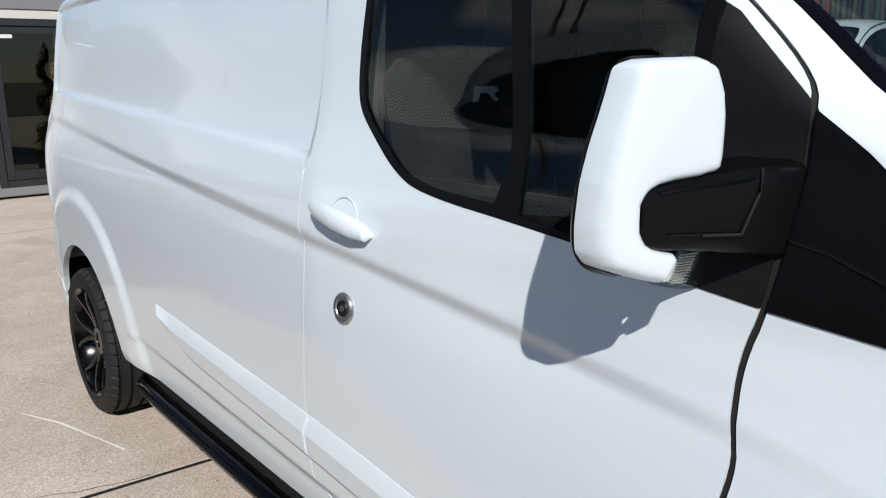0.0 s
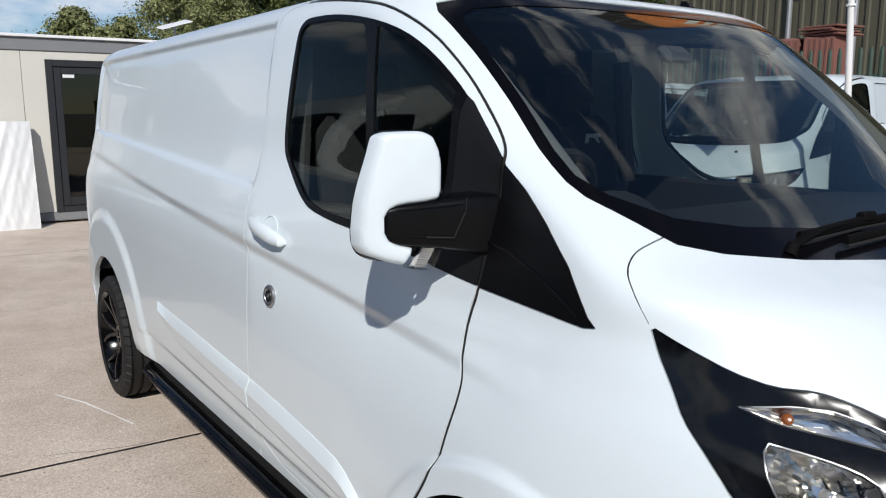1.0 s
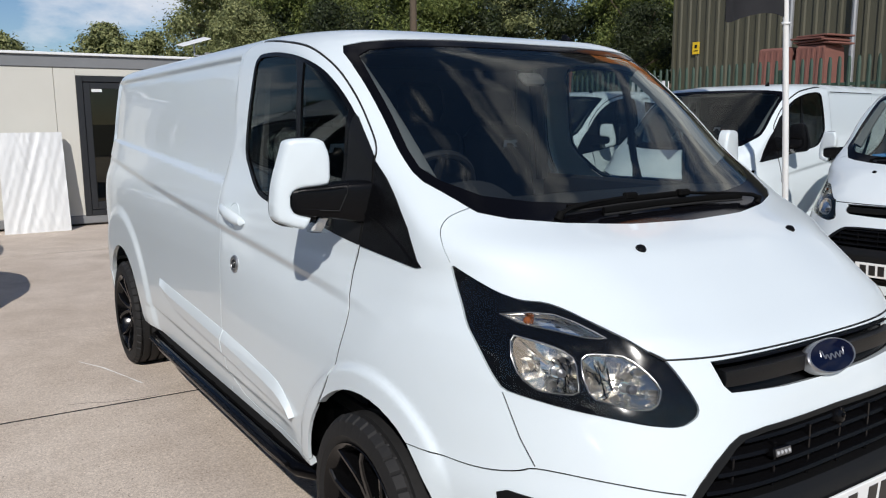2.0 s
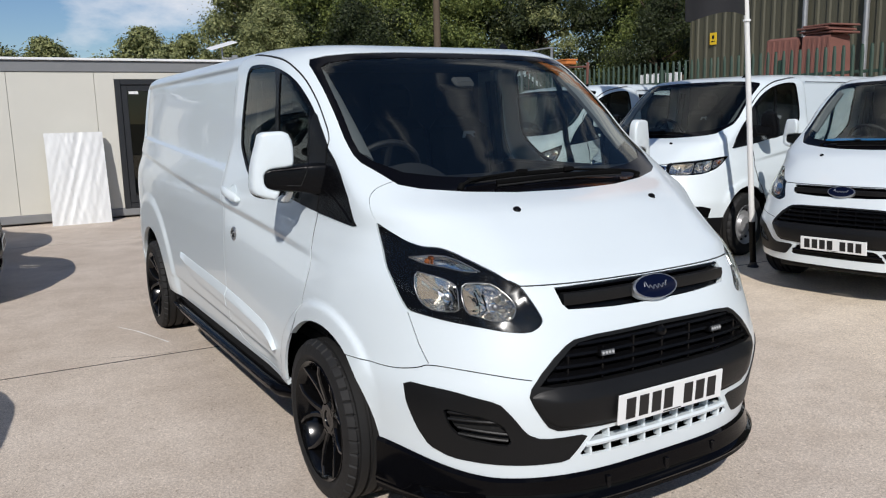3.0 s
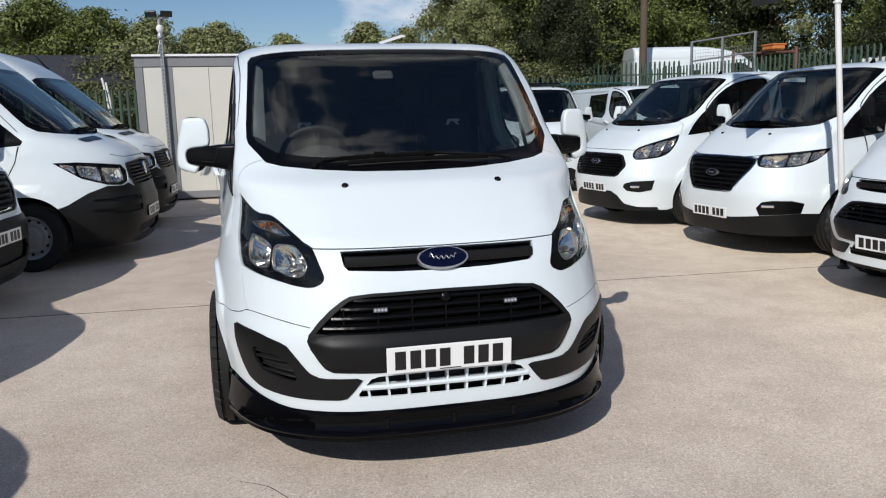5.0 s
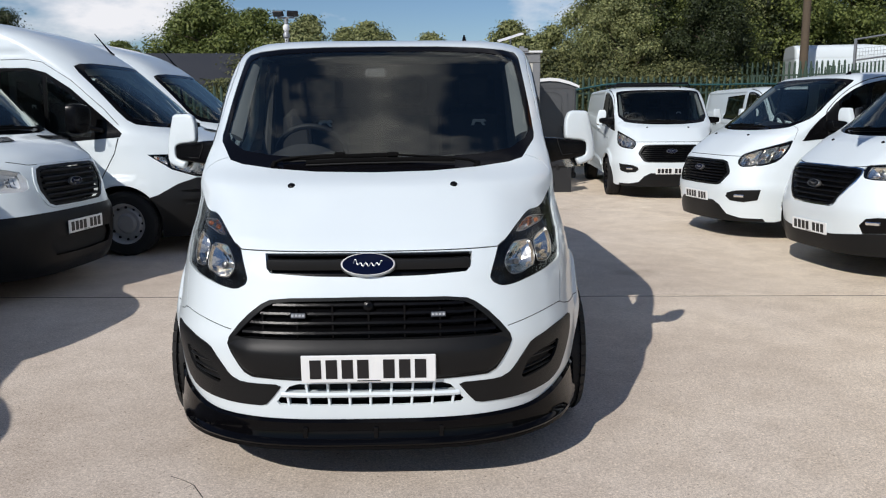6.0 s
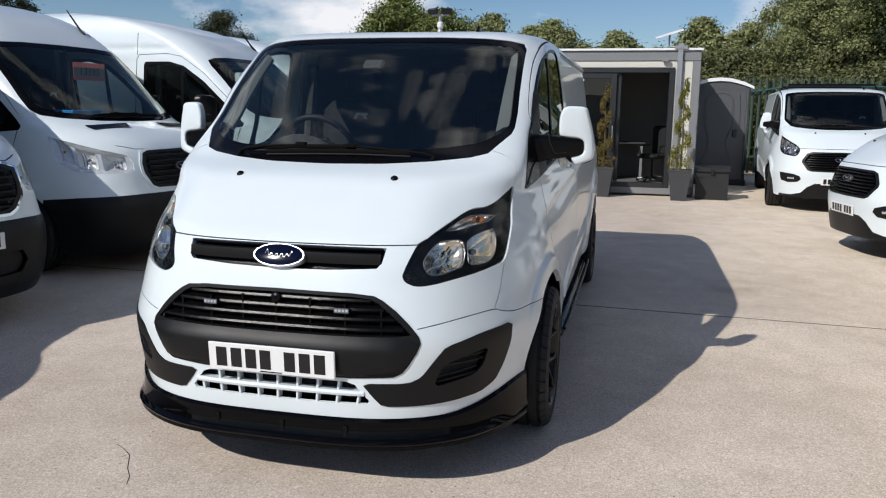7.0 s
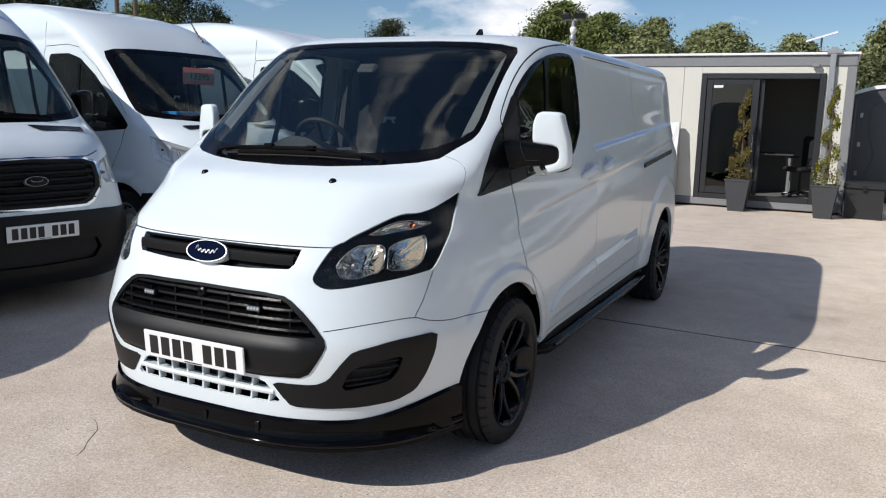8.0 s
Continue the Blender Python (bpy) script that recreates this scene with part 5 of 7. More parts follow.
def hero_extras(root, sh):
    """Splitter, side bars, security lock, sliding-door rail."""
    prof = [(0.002, .312), (0.012, .300), (0.016, .262), (0.024, .238), (0.038, .228), (0.043, .221), (0.040, .214), (0.034, .208), (0.036, .196), (0.000, .190), (-0.03, .21), (-0.03, .312)]
    rings = []
    for u in np.linspace(-1, 1, 61):
        s = 1 if u >= 0 else -1
        x, y = sh.row(.31)
        k = np.searchsorted(y, -.43)
        us = float(sh.us[k])
        q, n = sh.at(abs(u) * us, .31)
        q, n = Vector(q), Vector((n[0], n[1], 0)).normalized()
        lip = 1.0 - 0.45 * float(step(0.62, 1.0, abs(u)))
        up = 0.075 * float(step(0.55, 1.0, abs(u)))
        out = 0.010 * float(step(0.5, 0.8, abs(u)))
        rings.append([Vector(((q.x + n.x * (a * (lip if a > .03 else 1) + (out if a > 0 else 0))) * s, q.y + n.y * (a * (lip if a > .03 else 1) + (out if a > 0 else 0)), z + up * (z > .28))) for a, z in prof])
    part("splitter", Geo().loft(rings), PIANO, root, "gloss black front splitter", smooth=True, angle=0.5)
    # unseen plate added to keep sun from leaking in behind the splitter
    tray = [(-.84, -.42), (-.82, -.52), (-.75, -.68), (-.62, -.82), (-.45, -.90), (.45, -.90), (.62, -.82), (.75, -.68), (.82, -.52), (.84, -.42)]
    part("under_tray", Geo().prism(tray, .06, pose(0, 0, .205)), GAP, root)
    for x in (-.26, .02, .28):
        p, n = sh.spot("f", (abs(x), .31), 0.01, 1 if x > 0 else -1)
        part("splitter_tab", Geo().box((x - .010, p.y - .014, .238), (x + .010, p.y + .01, .285), .003), TRIM, root)
    for s in (1, -1):
        pts = [(s * .80, 2.80, .30), (s * .90, 2.74, .30), (s * .945, 2.66, .30), (s * .955, 2.4, .30), (s * .955, .70, .30), (s * .945, .50, .30), (s * .90, .43, .30), (s * .80, .40, .30)]
        bar = part("side_bar", Geo().tube(pts, 0.036, 14, flat=(1.0, 0.85)), PIANO, root, "gloss black side bar", smooth=True)
        part("bar_ridge", Geo().tube([(s * .985, 2.62, .315), (s * .992, 2.4, .318), (s * .992, .72, .318), (s * .985, .53, .315)], 0.010, 8), TRIM, bar, smooth=True)
        for y in (.85, 1.6, 2.35):
            part("bar_bracket", Geo().box((min(s * .72, s * .95), y - .03, .27), (max(s * .72, s * .95), y + .03, .32), .006), TRIM, bar)
        # near-black box puts the shade under the sill in as a dark panel
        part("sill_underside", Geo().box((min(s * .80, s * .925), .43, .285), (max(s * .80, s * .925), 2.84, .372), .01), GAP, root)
    m = sh.seat("s", (1.066, .985), 0.0, -1) @ pose(0, 0, 0, 0, -90, 0)
    lock = part("security_lock", Geo().lathe([(0, 0), (0, .036), (.004, .036), (.008, .032), (.008, .024), (.005, .022), (.005, 0)], 30, m), STEEL, root, "round steel security lock", smooth=True, angle=0.5)
    part("lock_core", Geo().lathe([(.005, 0), (.005, .019), (.009, .017), (.009, .010), (.006, .009), (.006, 0)], 24, m), INK, lock, smooth=True, angle=0.5)
    part("lock_key_way", Geo().lathe([(.006, 0), (.006, .008), (.0085, .007), (.0085, 0)], 16, m), STEEL, lock)
    pts = [sh.spot("s", (y, z), 0.004, 1)[0] for y, z in ((2.47, 1.155), (2.9, 1.185), (3.5, 1.225))]
    part("slide_rail", Geo().tube(pts, 0.012, 8, flat=(0.5, 1.6)), TRIM, root, "black sliding-door rail")


hero_van, hero_shell = mid_van("panel_van", "white panel van with black wheels and a black splitter", pose(0, 0, 0), hero=True, grid=(120, 130))


# ---- ground ----
def make_concrete():
    """Brushed yard concrete: speckle of stones, pale and brown stains, faint brush lines, fine relief."""
    m = bpy.data.materials.new("concrete")
    m.use_nodes = True
    n, l = m.node_tree.nodes, m.node_tree.links
    b = n["Principled BSDF"]
    co = n.new("ShaderNodeTexCoord")

    def tex(kind, scale, detail=4.0, rough=0.55, stretch=None):
        t = n.new(kind)
        t.inputs["Scale"].default_value = scale
        if kind == "ShaderNodeTexNoise":
            t.inputs["Detail"].default_value, t.inputs["Roughness"].default_value = detail, rough
        if stretch:
            mp = n.new("ShaderNodeMapping")
            mp.inputs["Scale"].default_value = stretch
            mp.inputs["Rotation"].default_value = (0, 0, radians(12))
            l.new(co.outputs["Object"], mp.inputs["Vector"])
            l.new(mp.outputs["Vector"], t.inputs["Vector"])
        else:
            l.new(co.outputs["Object"], t.inputs["Vector"])
        return t

    def ramp(src, stops):
        r = n.new("ShaderNodeValToRGB")
        r.color_ramp.elements[0].position, r.color_ramp.elements[0].color = stops[0][0], (*stops[0][1], 1)
        r.color_ramp.elements[1].position, r.color_ramp.elements[1].color = stops[1][0], (*stops[1][1], 1)
        for p, c in stops[2:]:
            r.color_ramp.elements.new(p).color = (*c, 1)
        l.new(src, r.inputs["Fac"])
        return r.outputs["Color"]

    def mul(a, c, f=1.0):
        x = n.new("ShaderNodeMix")
        x.data_type, x.blend_type = "RGBA", "MULTIPLY"
        x.inputs["Factor"].default_value = f
        l.new(a, x.inputs["A"])
        l.new(c, x.inputs["B"])
        return x.outputs["Result"]
    col = ramp(tex("ShaderNodeTexNoise", .45, 7, .6).outputs["Fac"], [(.32, (.575, .500, .425)), (.68, (.70, .628, .552))])
    col = mul(col, ramp(tex("ShaderNodeTexNoise", 3.2, 8, .65).outputs["Fac"], [(.36, (.90, .885, .865)), (.60, (1.03, 1.03, 1.025))]))
    col = mul(col, ramp(tex("ShaderNodeTexNoise", 95, 5, .8).outputs["Fac"], [(.32, (.66, .65, .63)), (.64, (1.16, 1.16, 1.16))]))
    col = mul(col, ramp(tex("ShaderNodeTexVoronoi", 130).outputs["Distance"], [(.0, (.62, .61, .60)), (.30, (1.0, 1.0, 1.0))]), .7)
    col = mul(col, ramp(tex("ShaderNodeTexVoronoi", 17).outputs["Distance"], [(.05, (.42, .41, .39)), (.10, (1.0, 1.0, 1.0))]))
    col = mul(col, ramp(tex("ShaderNodeTexNoise", 1.1, 3, .5).outputs["Fac"], [(.22, (.76, .74, .71)), (.36, (1, 1, 1))]))
    col = mul(col, ramp(tex("ShaderNodeTexNoise", 38, 5, .75).outputs["Fac"], [(.36, (.90, .89, .88)), (.60, (1.03, 1.03, 1.03))]))
    # tone darker at low x, paler and warmer at high x, wavering with noise
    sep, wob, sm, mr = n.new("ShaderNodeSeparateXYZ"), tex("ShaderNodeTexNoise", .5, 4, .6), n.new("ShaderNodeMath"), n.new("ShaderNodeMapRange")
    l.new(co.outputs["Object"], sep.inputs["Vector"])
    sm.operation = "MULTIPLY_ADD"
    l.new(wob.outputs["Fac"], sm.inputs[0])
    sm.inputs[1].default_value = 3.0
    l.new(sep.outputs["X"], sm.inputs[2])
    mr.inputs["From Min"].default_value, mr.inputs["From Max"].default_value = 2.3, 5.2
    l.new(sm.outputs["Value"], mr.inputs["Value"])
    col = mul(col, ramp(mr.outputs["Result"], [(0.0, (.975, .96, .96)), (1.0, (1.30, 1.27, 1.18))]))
    for scale, lo in ((120, .90), (260, .80)):
        cell = tex("ShaderNodeTexVoronoi", scale)
        col = mul(col, ramp(cell.outputs["Color"], [(.10, (lo, lo * .985, lo * .97)), (.45, (1.0, 1.0, 1.0)), (.9, (1.14, 1.14, 1.13))]))
    l.new(col, b.inputs["Base Color"])
    b.inputs["Roughness"].default_value = 0.88
    b.inputs["Specular IOR Level"].default_value = 0.3
    bp = n.new("ShaderNodeBump")
    bp.inputs["Strength"].default_value, bp.inputs["Distance"].default_value = 0.55, 0.004
    l.new(tex("ShaderNodeTexNoise", 120, 6, .75).outputs["Fac"], bp.inputs["Height"])
    l.new(bp.outputs["Normal"], b.inputs["Normal"])
    return m


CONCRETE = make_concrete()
GROUND = surface("far_ground", (0.16, 0.15, 0.11), 0.95, grain=(9, 0.2), stain=(0.2, 0.2))
g = Geo()
g.v = [Vector(p) for p in ((-900, -900, -.06), (900, -900, -.06), (900, 900, -.06), (-900, 900, -.06))]
g.f = [[0, 1, 2, 3]]
tagged(part("ground", g, GROUND), "bare ground round the yard", "ground", kind="structure")
yard = empty("pavement")
tagged(yard, "pale brushed concrete yard in wide bays", "pavement", kind="structure")
turn = Matrix.Rotation(radians(-2.6), 4, "Z")
for k in range(-3, 4):
    y0 = 2.42 + 6.0 * k
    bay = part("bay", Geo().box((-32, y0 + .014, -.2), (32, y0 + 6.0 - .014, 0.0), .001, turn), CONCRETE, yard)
joint_fill = part("joint_fill", Geo().box((-32, -17, -.15), (32, 26, -.003), .0, turn), GAP, yard)


def crack(points, seed):
    """A thin wandering crack, sunk dark into the bay's face."""
    rnd = random.Random(seed)
    pts = []
    for a, b in zip(points, points[1:]):
        k = max(2, int(math.dist(a, b) / .06))
        pts += [Vector((a[0] + (b[0] - a[0]) * i / k + rnd.uniform(-.012, .012), a[1] + (b[1] - a[1]) * i / k + rnd.uniform(-.012, .012), .0006)) for i in range(k)]
    g = Geo()
    for i, p in enumerate(pts):
        d = (pts[min(i + 1, len(pts) - 1)] - pts[max(i - 1, 0)]).normalized()
        s = Vector((-d.y, d.x, 0)) * rnd.uniform(.0008, .0022)
        g.v += [p - s, p + s, p + s - Vector((0, 0, .004)), p - s - Vector((0, 0, .004))]
        if i:
            k = 4 * i
            g.f += [[k - 4, k - 3, k + 1, k], [k - 3, k - 2, k + 2, k + 1], [k - 1, k - 4, k, k + 3]]
    part("crack", g, GAP, yard)


crack([(-.86, -.81), (-.75, -.88), (-.67, -1.0), (-.57, -1.19)], 3)
crack([(-.75, -.88), (-.80, -.95)], 4)
crack([(-1.45, 2.60), (-1.2, 2.52), (-.92, 2.48)], 5)
SCRAPE = surface("pale_scrape", (0.80, 0.79, 0.76), 0.8, grain=(60, .2), stain=(9, .2))
g = Geo()
line = [(-1.27, 3.46), (-1.16, 3.23), (-1.07, 2.94), (-1.02, 2.77)]
for i, (x, y) in enumerate(line):
    w = .004 + .003 * (i % 2)
    g.v += [Vector((x - w, y, .0008)), Vector((x + w, y, .0008))]
    if i:
        g.f.append([2 * i - 2, 2 * i - 1, 2 * i + 1, 2 * i])
part("scrape", g, SCRAPE, yard, "pale scrape on the concrete")


# ---- tall vans ----
CARDWHITE = surface("card_white", (0.22, 0.22, 0.215), 0.7)
SPEC_TALL = dict(
    z=[.20, .30, .45, .62, .75, .95, 1.08, 1.18, 1.27, 1.36, 1.50, 1.70, 1.90, 2.06, 2.175, 2.315, 2.455, 2.55, 2.61],
    nose=[-.94, -.99, -1.0, -1.0, -.965, -.935, -.90, -.82, -.66, -.40, -.24, .0, .25, .45, .60, .84, 1.25, 1.75, 2.3],
    half=[.97, 1.0, 1.02, 1.025, 1.025, 1.025, 1.025, 1.025, 1.02, 1.00, .975, .95, .925, .905, .89, .87, .83, .76, .60],
    turn=[.1, .1, .1, .1, .1, .1, .05, .0, -.05, .0, .15, .35, .55, .75, .95, 1.2, 1.6, 2.1, 2.6],
    square=[3.4, 3.5, 3.8, 4.0, 3.9, 3.8, 3.6, 3.3, 3.0, 2.9, 3.4, 4.2, 5.0, 5.4, 5.0, 4.6, 4.2, 4.0, 3.6],
    taper=[0, 0, 0, .004, .01, .03, .05, .06, .07, .07, .06, .05, .045, .04, .04, .035, .03, .03, .02],
    tail=4.75, side=2.6)


def tall_relief(x, y, z):
    d = -0.014 * step(-.2, .5, y) * step(.02, -.02, z - 1.02) * np.exp(-np.clip(1.02 - z, 0, None) / .2)
    for yc, r in ((0.0, .42), (3.4, .42)):
        d = d + 0.02 * (1 - step(r + .05, r + .08, np.hypot(y - yc, z - .36))) * step(-.45, -.3, y) * step(.35, .5, z)
    d = d - 0.010 * step(1.42, 1.45, y) * step(4.3, 4.27, y) * step(1.22, 1.24, z) * step(2.05, 2.03, z)
    d = d - 0.012 * np.exp(-((z - 2.16) / .012) ** 2) * step(.9, 1.1, y)
    return d


def tall_van(name, label, at, face="hex", price=False, sticker=False, group="parked vans"):
    """A high-roof van with a short nose. face: hex, bold or plain."""
    root = empty(name, at)
    tagged(root, label, "van", group)
    sh = Shell(SPEC_TALL, 150, 380, tall_relief)
    R = []

    def reg(nm, mode, pts, material, **k):
        R.append(dict(name=nm, outline=sh.path(mode, pts, True, 0.06), material=material, **k))
    reg("bonnet", "f", [(0, 1.10), (.46, 1.10), (.60, 1.14), (.80, 1.22), (.86, 1.28), (.80, 1.36), (0, 1.36)], WHITE, join=True, label="white bonnet")
    top = .70 if face != "plain" else .86
    bz = [(0, -1.0, .79), (.48, -.93, .80), (.56, -.89, .84), (.64, -.85, .820), (.76, -.73, .830), (.86, -.56, .77), (.95, -.38, .66), (.98, -.26, .62), (.99, -.1, .2), (0, -.94, .2)] if face == "plain" else \
        [(0, -.97, top + .02), (.5, -.93, top + .02), (.86, -.55, top), (.98, -.30, top - .02), (.99, -.1, .2), (0, -.94, .2)]
    reg("front_bumper", "p", bz, TRIM2, join=True, lift=0.006, label="dark grey plastic bumper")
    reg("cab_door", "s", [(.38, .45), (1.36, .45), (1.39, 1.3), (1.39, 2.03), (1.36, 2.08), (.98, 2.09), (.80, 2.06), (.50, 1.87), (.16, 1.56), (.02, 1.40), (.06, 1.1), (.20, .84)], WHITE)
    win = [(.0, 1.27), (.60, 1.22), (1.15, 1.26), (1.27, 1.33), (1.28, 1.45), (1.29, 1.96), (1.265, 2.0), (.95, 2.0), (.76, 1.95), (.50, 1.78), (.22, 1.53), (-.02, 1.31)]
    reg("window_seal", "s", win, TRIM, lift=0.001)
    reg("side_pane", "s", [(.78, 1.27), (1.13, 1.30), (1.22, 1.36), (1.235, 1.45), (1.24, 1.94), (1.215, 1.965), (.96, 1.965), (.80, 1.93)], GLASS, lift=-.004, clear=True)
    reg("front_pane", "s", [(.30, 1.275), (.74, 1.27), (.76, 1.90), (.54, 1.745), (.30, 1.54)], GLASS, lift=-.004, clear=True)
    band = [(0, 2.07), (.45, 2.065), (.70, 2.05), (.80, 2.02), (.825, 1.95), (.845, 1.75), (.86, 1.55), (.86, 1.45), (.83, 1.40), (.70, 1.375), (.40, 1.352), (0, 1.345)]
    reg("screen_band", "f", band, FRIT, join=True, lift=-.003)
    reg("windscreen", "f", [(0, 2.03), (.45, 2.025), (.68, 2.01), (.755, 1.97), (.78, 1.90), (.80, 1.70), (.815, 1.52), (.80, 1.47), (.70, 1.43), (.40, 1.405), (0, 1.40)], SCREEN2, join=True,
        lift=-.005, rim=0.0, clear=True, label="dark windscreen")
    if face == "plain":
        lamp = [(.955, -.28, 1.085), (.88, -.50, 1.085), (.74, -.72, 1.06), (.58, -.87, 1.035), (.52, -.90, .97), (.55, -.90, .86), (.64, -.85, .825), (.76, -.73, .84), (.88, -.52, .92)]
        grille = [(0, 1.075), (.50, 1.045), (.515, .97), (.52, .90), (.45, .80), (0, .79)]
    elif face == "hex":
        lamp = [(.955, -.30, 1.22), (.88, -.50, 1.17), (.74, -.70, 1.11), (.64, -.80, 1.08), (.57, -.85, 1.06), (.53, -.87, 1.0), (.535, -.88, .93), (.60, -.87, .905), (.74, -.76, .905), (.89, -.56, .925), (.945, -.40, 1.0)]
        grille = [(0, 1.10), (.36, 1.095), (.425, 1.075), (.46, .98), (.455, .90), (.39, .79), (.33, .765), (0, .76)]
    else:
        lamp = [(.955, -.30, 1.20), (.88, -.50, 1.16), (.76, -.70, 1.11), (.64, -.83, 1.08), (.56, -.88, 1.06), (.55, -.90, .97), (.60, -.88, .90), (.74, -.76, .88), (.88, -.58, .92), (.94, -.42, 1.03)]
        grille = [(0, 1.10), (.40, 1.09), (.50, 1.06), (.515, .95), (.50, .88), (.42, .79), (.36, .765), (0, .76)]
    reg("headlamp_cover", "p", lamp, LENS, lift=.001, rim=0.0, clear=True, label="clear lamp cover")
    if face == "bold":
        c = [(x * 1.045 if x else 0, .935 + (z - .935) * 1.10) for x, z in grille]
        reg("grille_edge", "f", c, CHROME, join=True, lift=.004, label="bright grille edge")
    elif face == "hex":
        c = [(x * 1.05 if x else 0, .93 + (z - .93) * 1.09) for x, z in grille]
        reg("grille_edge", "f", c, WHITE, join=True, lift=.012)
    reg("grille_frame", "f", grille, TRIM2, join=True, lift=.008, label="black grille surround")
    reg("grille_hole", "f", [(x * .92 if x else 0, .93 + (z - .93) * .88) for x, z in grille], GAP, join=True, lift=-.04, rim=0.0)
    if face == "plain":
        reg("lower_hole", "f", [(0, .40), (.46, .39), (.50, .34), (.44, .29), (0, .285)], GAP, join=True, lift=-.03, rim=0.0)
        for z0, z1 in ((.70, .66), (.60, .54)):
            reg("bumper_slot", "p", [(.84, -.58, z0), (.62, -.85, z0 + .01), (.40, -.96, z0 + .01), (.40, -.96, z1), (.64, -.84, z1), (.82, -.62, z1 + .01)], GAP, lift=-.02, rim=0.0, seam=str(z0))
    else:
        reg("lower_hole", "f", [(0, .52), (.42, .51), (.46, .44), (.40, .36), (0, .35)], GAP, join=True, lift=-.03, rim=0.0)

    def joint(mode, pts):
        R.append(dict(name="panel_gap", outline=strip(sh.path(mode, pts, False, .06), .007), material=GAP, lift=-.004, rim=0.0, join=mode == "f", seam=len(R)))
    joint("s", [(.38, .45), (1.36, .45), (1.39, 1.3), (1.39, 2.03), (1.36, 2.08), (.98, 2.09), (.80, 2.06), (.50, 1.87), (.16, 1.56), (.02, 1.40)])
    joint("s", [(.02, 1.26), (.06, 1.1), (.20, .84)])
    joint("f", [(0, 1.112), (.46, 1.112), (.60, 1.145)])
    joint("s", [(2.75, .45), (2.75, 2.14)])
    joint("s", [(1.385, 2.08), (1.385, 2.33)])
    for yc in (0.0, 3.4):
        R.append(dict(name="arch", outline=sh.path("s", arch(yc, .405, .36), True, .5), material=None))
    R.append(dict(name="cut", outline=sh.path("s", [(-.3, .28), (.3, .40), (3.0, .40), (3.8, .44), (4.7, .42), (4.7, .2), (-.3, .2)], True, .2), material=None))
    panels(sh, R, WHITE, root, (46, 60))
    roof_cap(sh, root, WHITE)
    under_body(root, 1.0, -.95, 4.75, .25, .6, (0.0, 3.4))
    cab_interior(root, sh, True, 1.40, .78, 1.30, -.22, 2.22, .86)
    wipers(root, sh, 1.36)
    for s in (1, -1):
        hl = empty("headlamp")
        hl.parent = root
        hl["label"] = "dark headlamp with bright reflectors"
        o = sh.path("p", lamp, True, .05)
        lamp_unit(hl, sh, s, o, [(pocket(o, .08, .40), .045, False), (pocket(o, .45, .72), .045, False), (pocket(o, .76, .92, .22), .02, True)], TRIM if face == "plain" else LAMPCLEAR, bowl_of=None if face == "plain" else LAMPCLEAR)
        make_wheel(root, .875, 0.0, .35, .225, "steel", s)
        make_wheel(root, .875, 3.4, .35, .225, "steel", s)
        tall_mirror(root, s)
        vent = [sh.spot("f", (x, z), .007, s)[0] for x, z in ((.20, 1.322), (.64, 1.304), (.62, 1.276), (.25, 1.292))]
        part("bonnet_vent", Geo().loft([vent, [p + Vector((0, 0, .006)) for p in vent]]), TRIM, root, "black bonnet vent")
        m = sh.seat("s", (1.22, 1.12), 0, s)
        part("door_handle", Geo().box((-.09, -.02, 0), (.09, .02, .03), .012, m), TRIM, root)
    for z in np.linspace(grille[-1][1] + .05, grille[0][1] - .05, 6):
        w = .46 if face == "bold" else (.46 if face == "plain" else .38)
        part("grille_slat", blade(sh, float(z), -w, w, .03, .016, .002, 14, .3), TRIM2, root)
    if face != "plain":
        badge(root, sh.seat("f", (0.0, .945), .022), .085, .036, BADGE if face == "hex" else TRIM)
    else:
        m = sh.seat("f", (0.0, .96), .02) @ pose(0, 0, 0, 0, -90, 0)
        part("badge", Geo().lathe([(-.02, 0), (-.02, .07), (.006, .07), (.010, .062), (.006, .056), (.004, 0)], 30, m), CHROME, root, "round bright plaque", smooth=True)
    number_plate(root, sh.seat("f", (0, {"plain": .50, "hex": .575, "bold": .60}[face]), .018))
    if price:
        m = pose(.10, .20, 1.815, 90, 0, 0)
        card = part("price_card", Geo().box((-.20, -.085, -.002), (.20, .085, .002), .001, m), PINK, root, "pink price card behind the screen")
        part("price_band", Geo().box((-.185, -.05, .002), (.185, .045, .004), 0, m), CARDWHITE, card)
        txt = bpy.data.curves.new("price_text", "FONT")
        txt.body, txt.size, txt.align_x, txt.align_y = "13395", .105, "CENTER", "CENTER"
        to = new("price_figures", txt)
        to.data.materials.append(INK)
        to.parent = card
        to.matrix_basis = m @ pose(0, -.003, .0055)
    if sticker:
        part("dash_sheet", Geo().box((-.46, -.14, 1.375), (-.12, .10, 1.445), .006), BLUE, root, "blue sheet on the dashboard")
    p, n = sh.spot("f", (.55, 2.22), 0.0, 1)
    part("whip_aerial", Geo().tube([p, p + Vector((0, .05, .05)), p + Vector((0, .22, .26))], [.018, .012, .005], 6), TRIM, root, "black whip aerial")
    return root


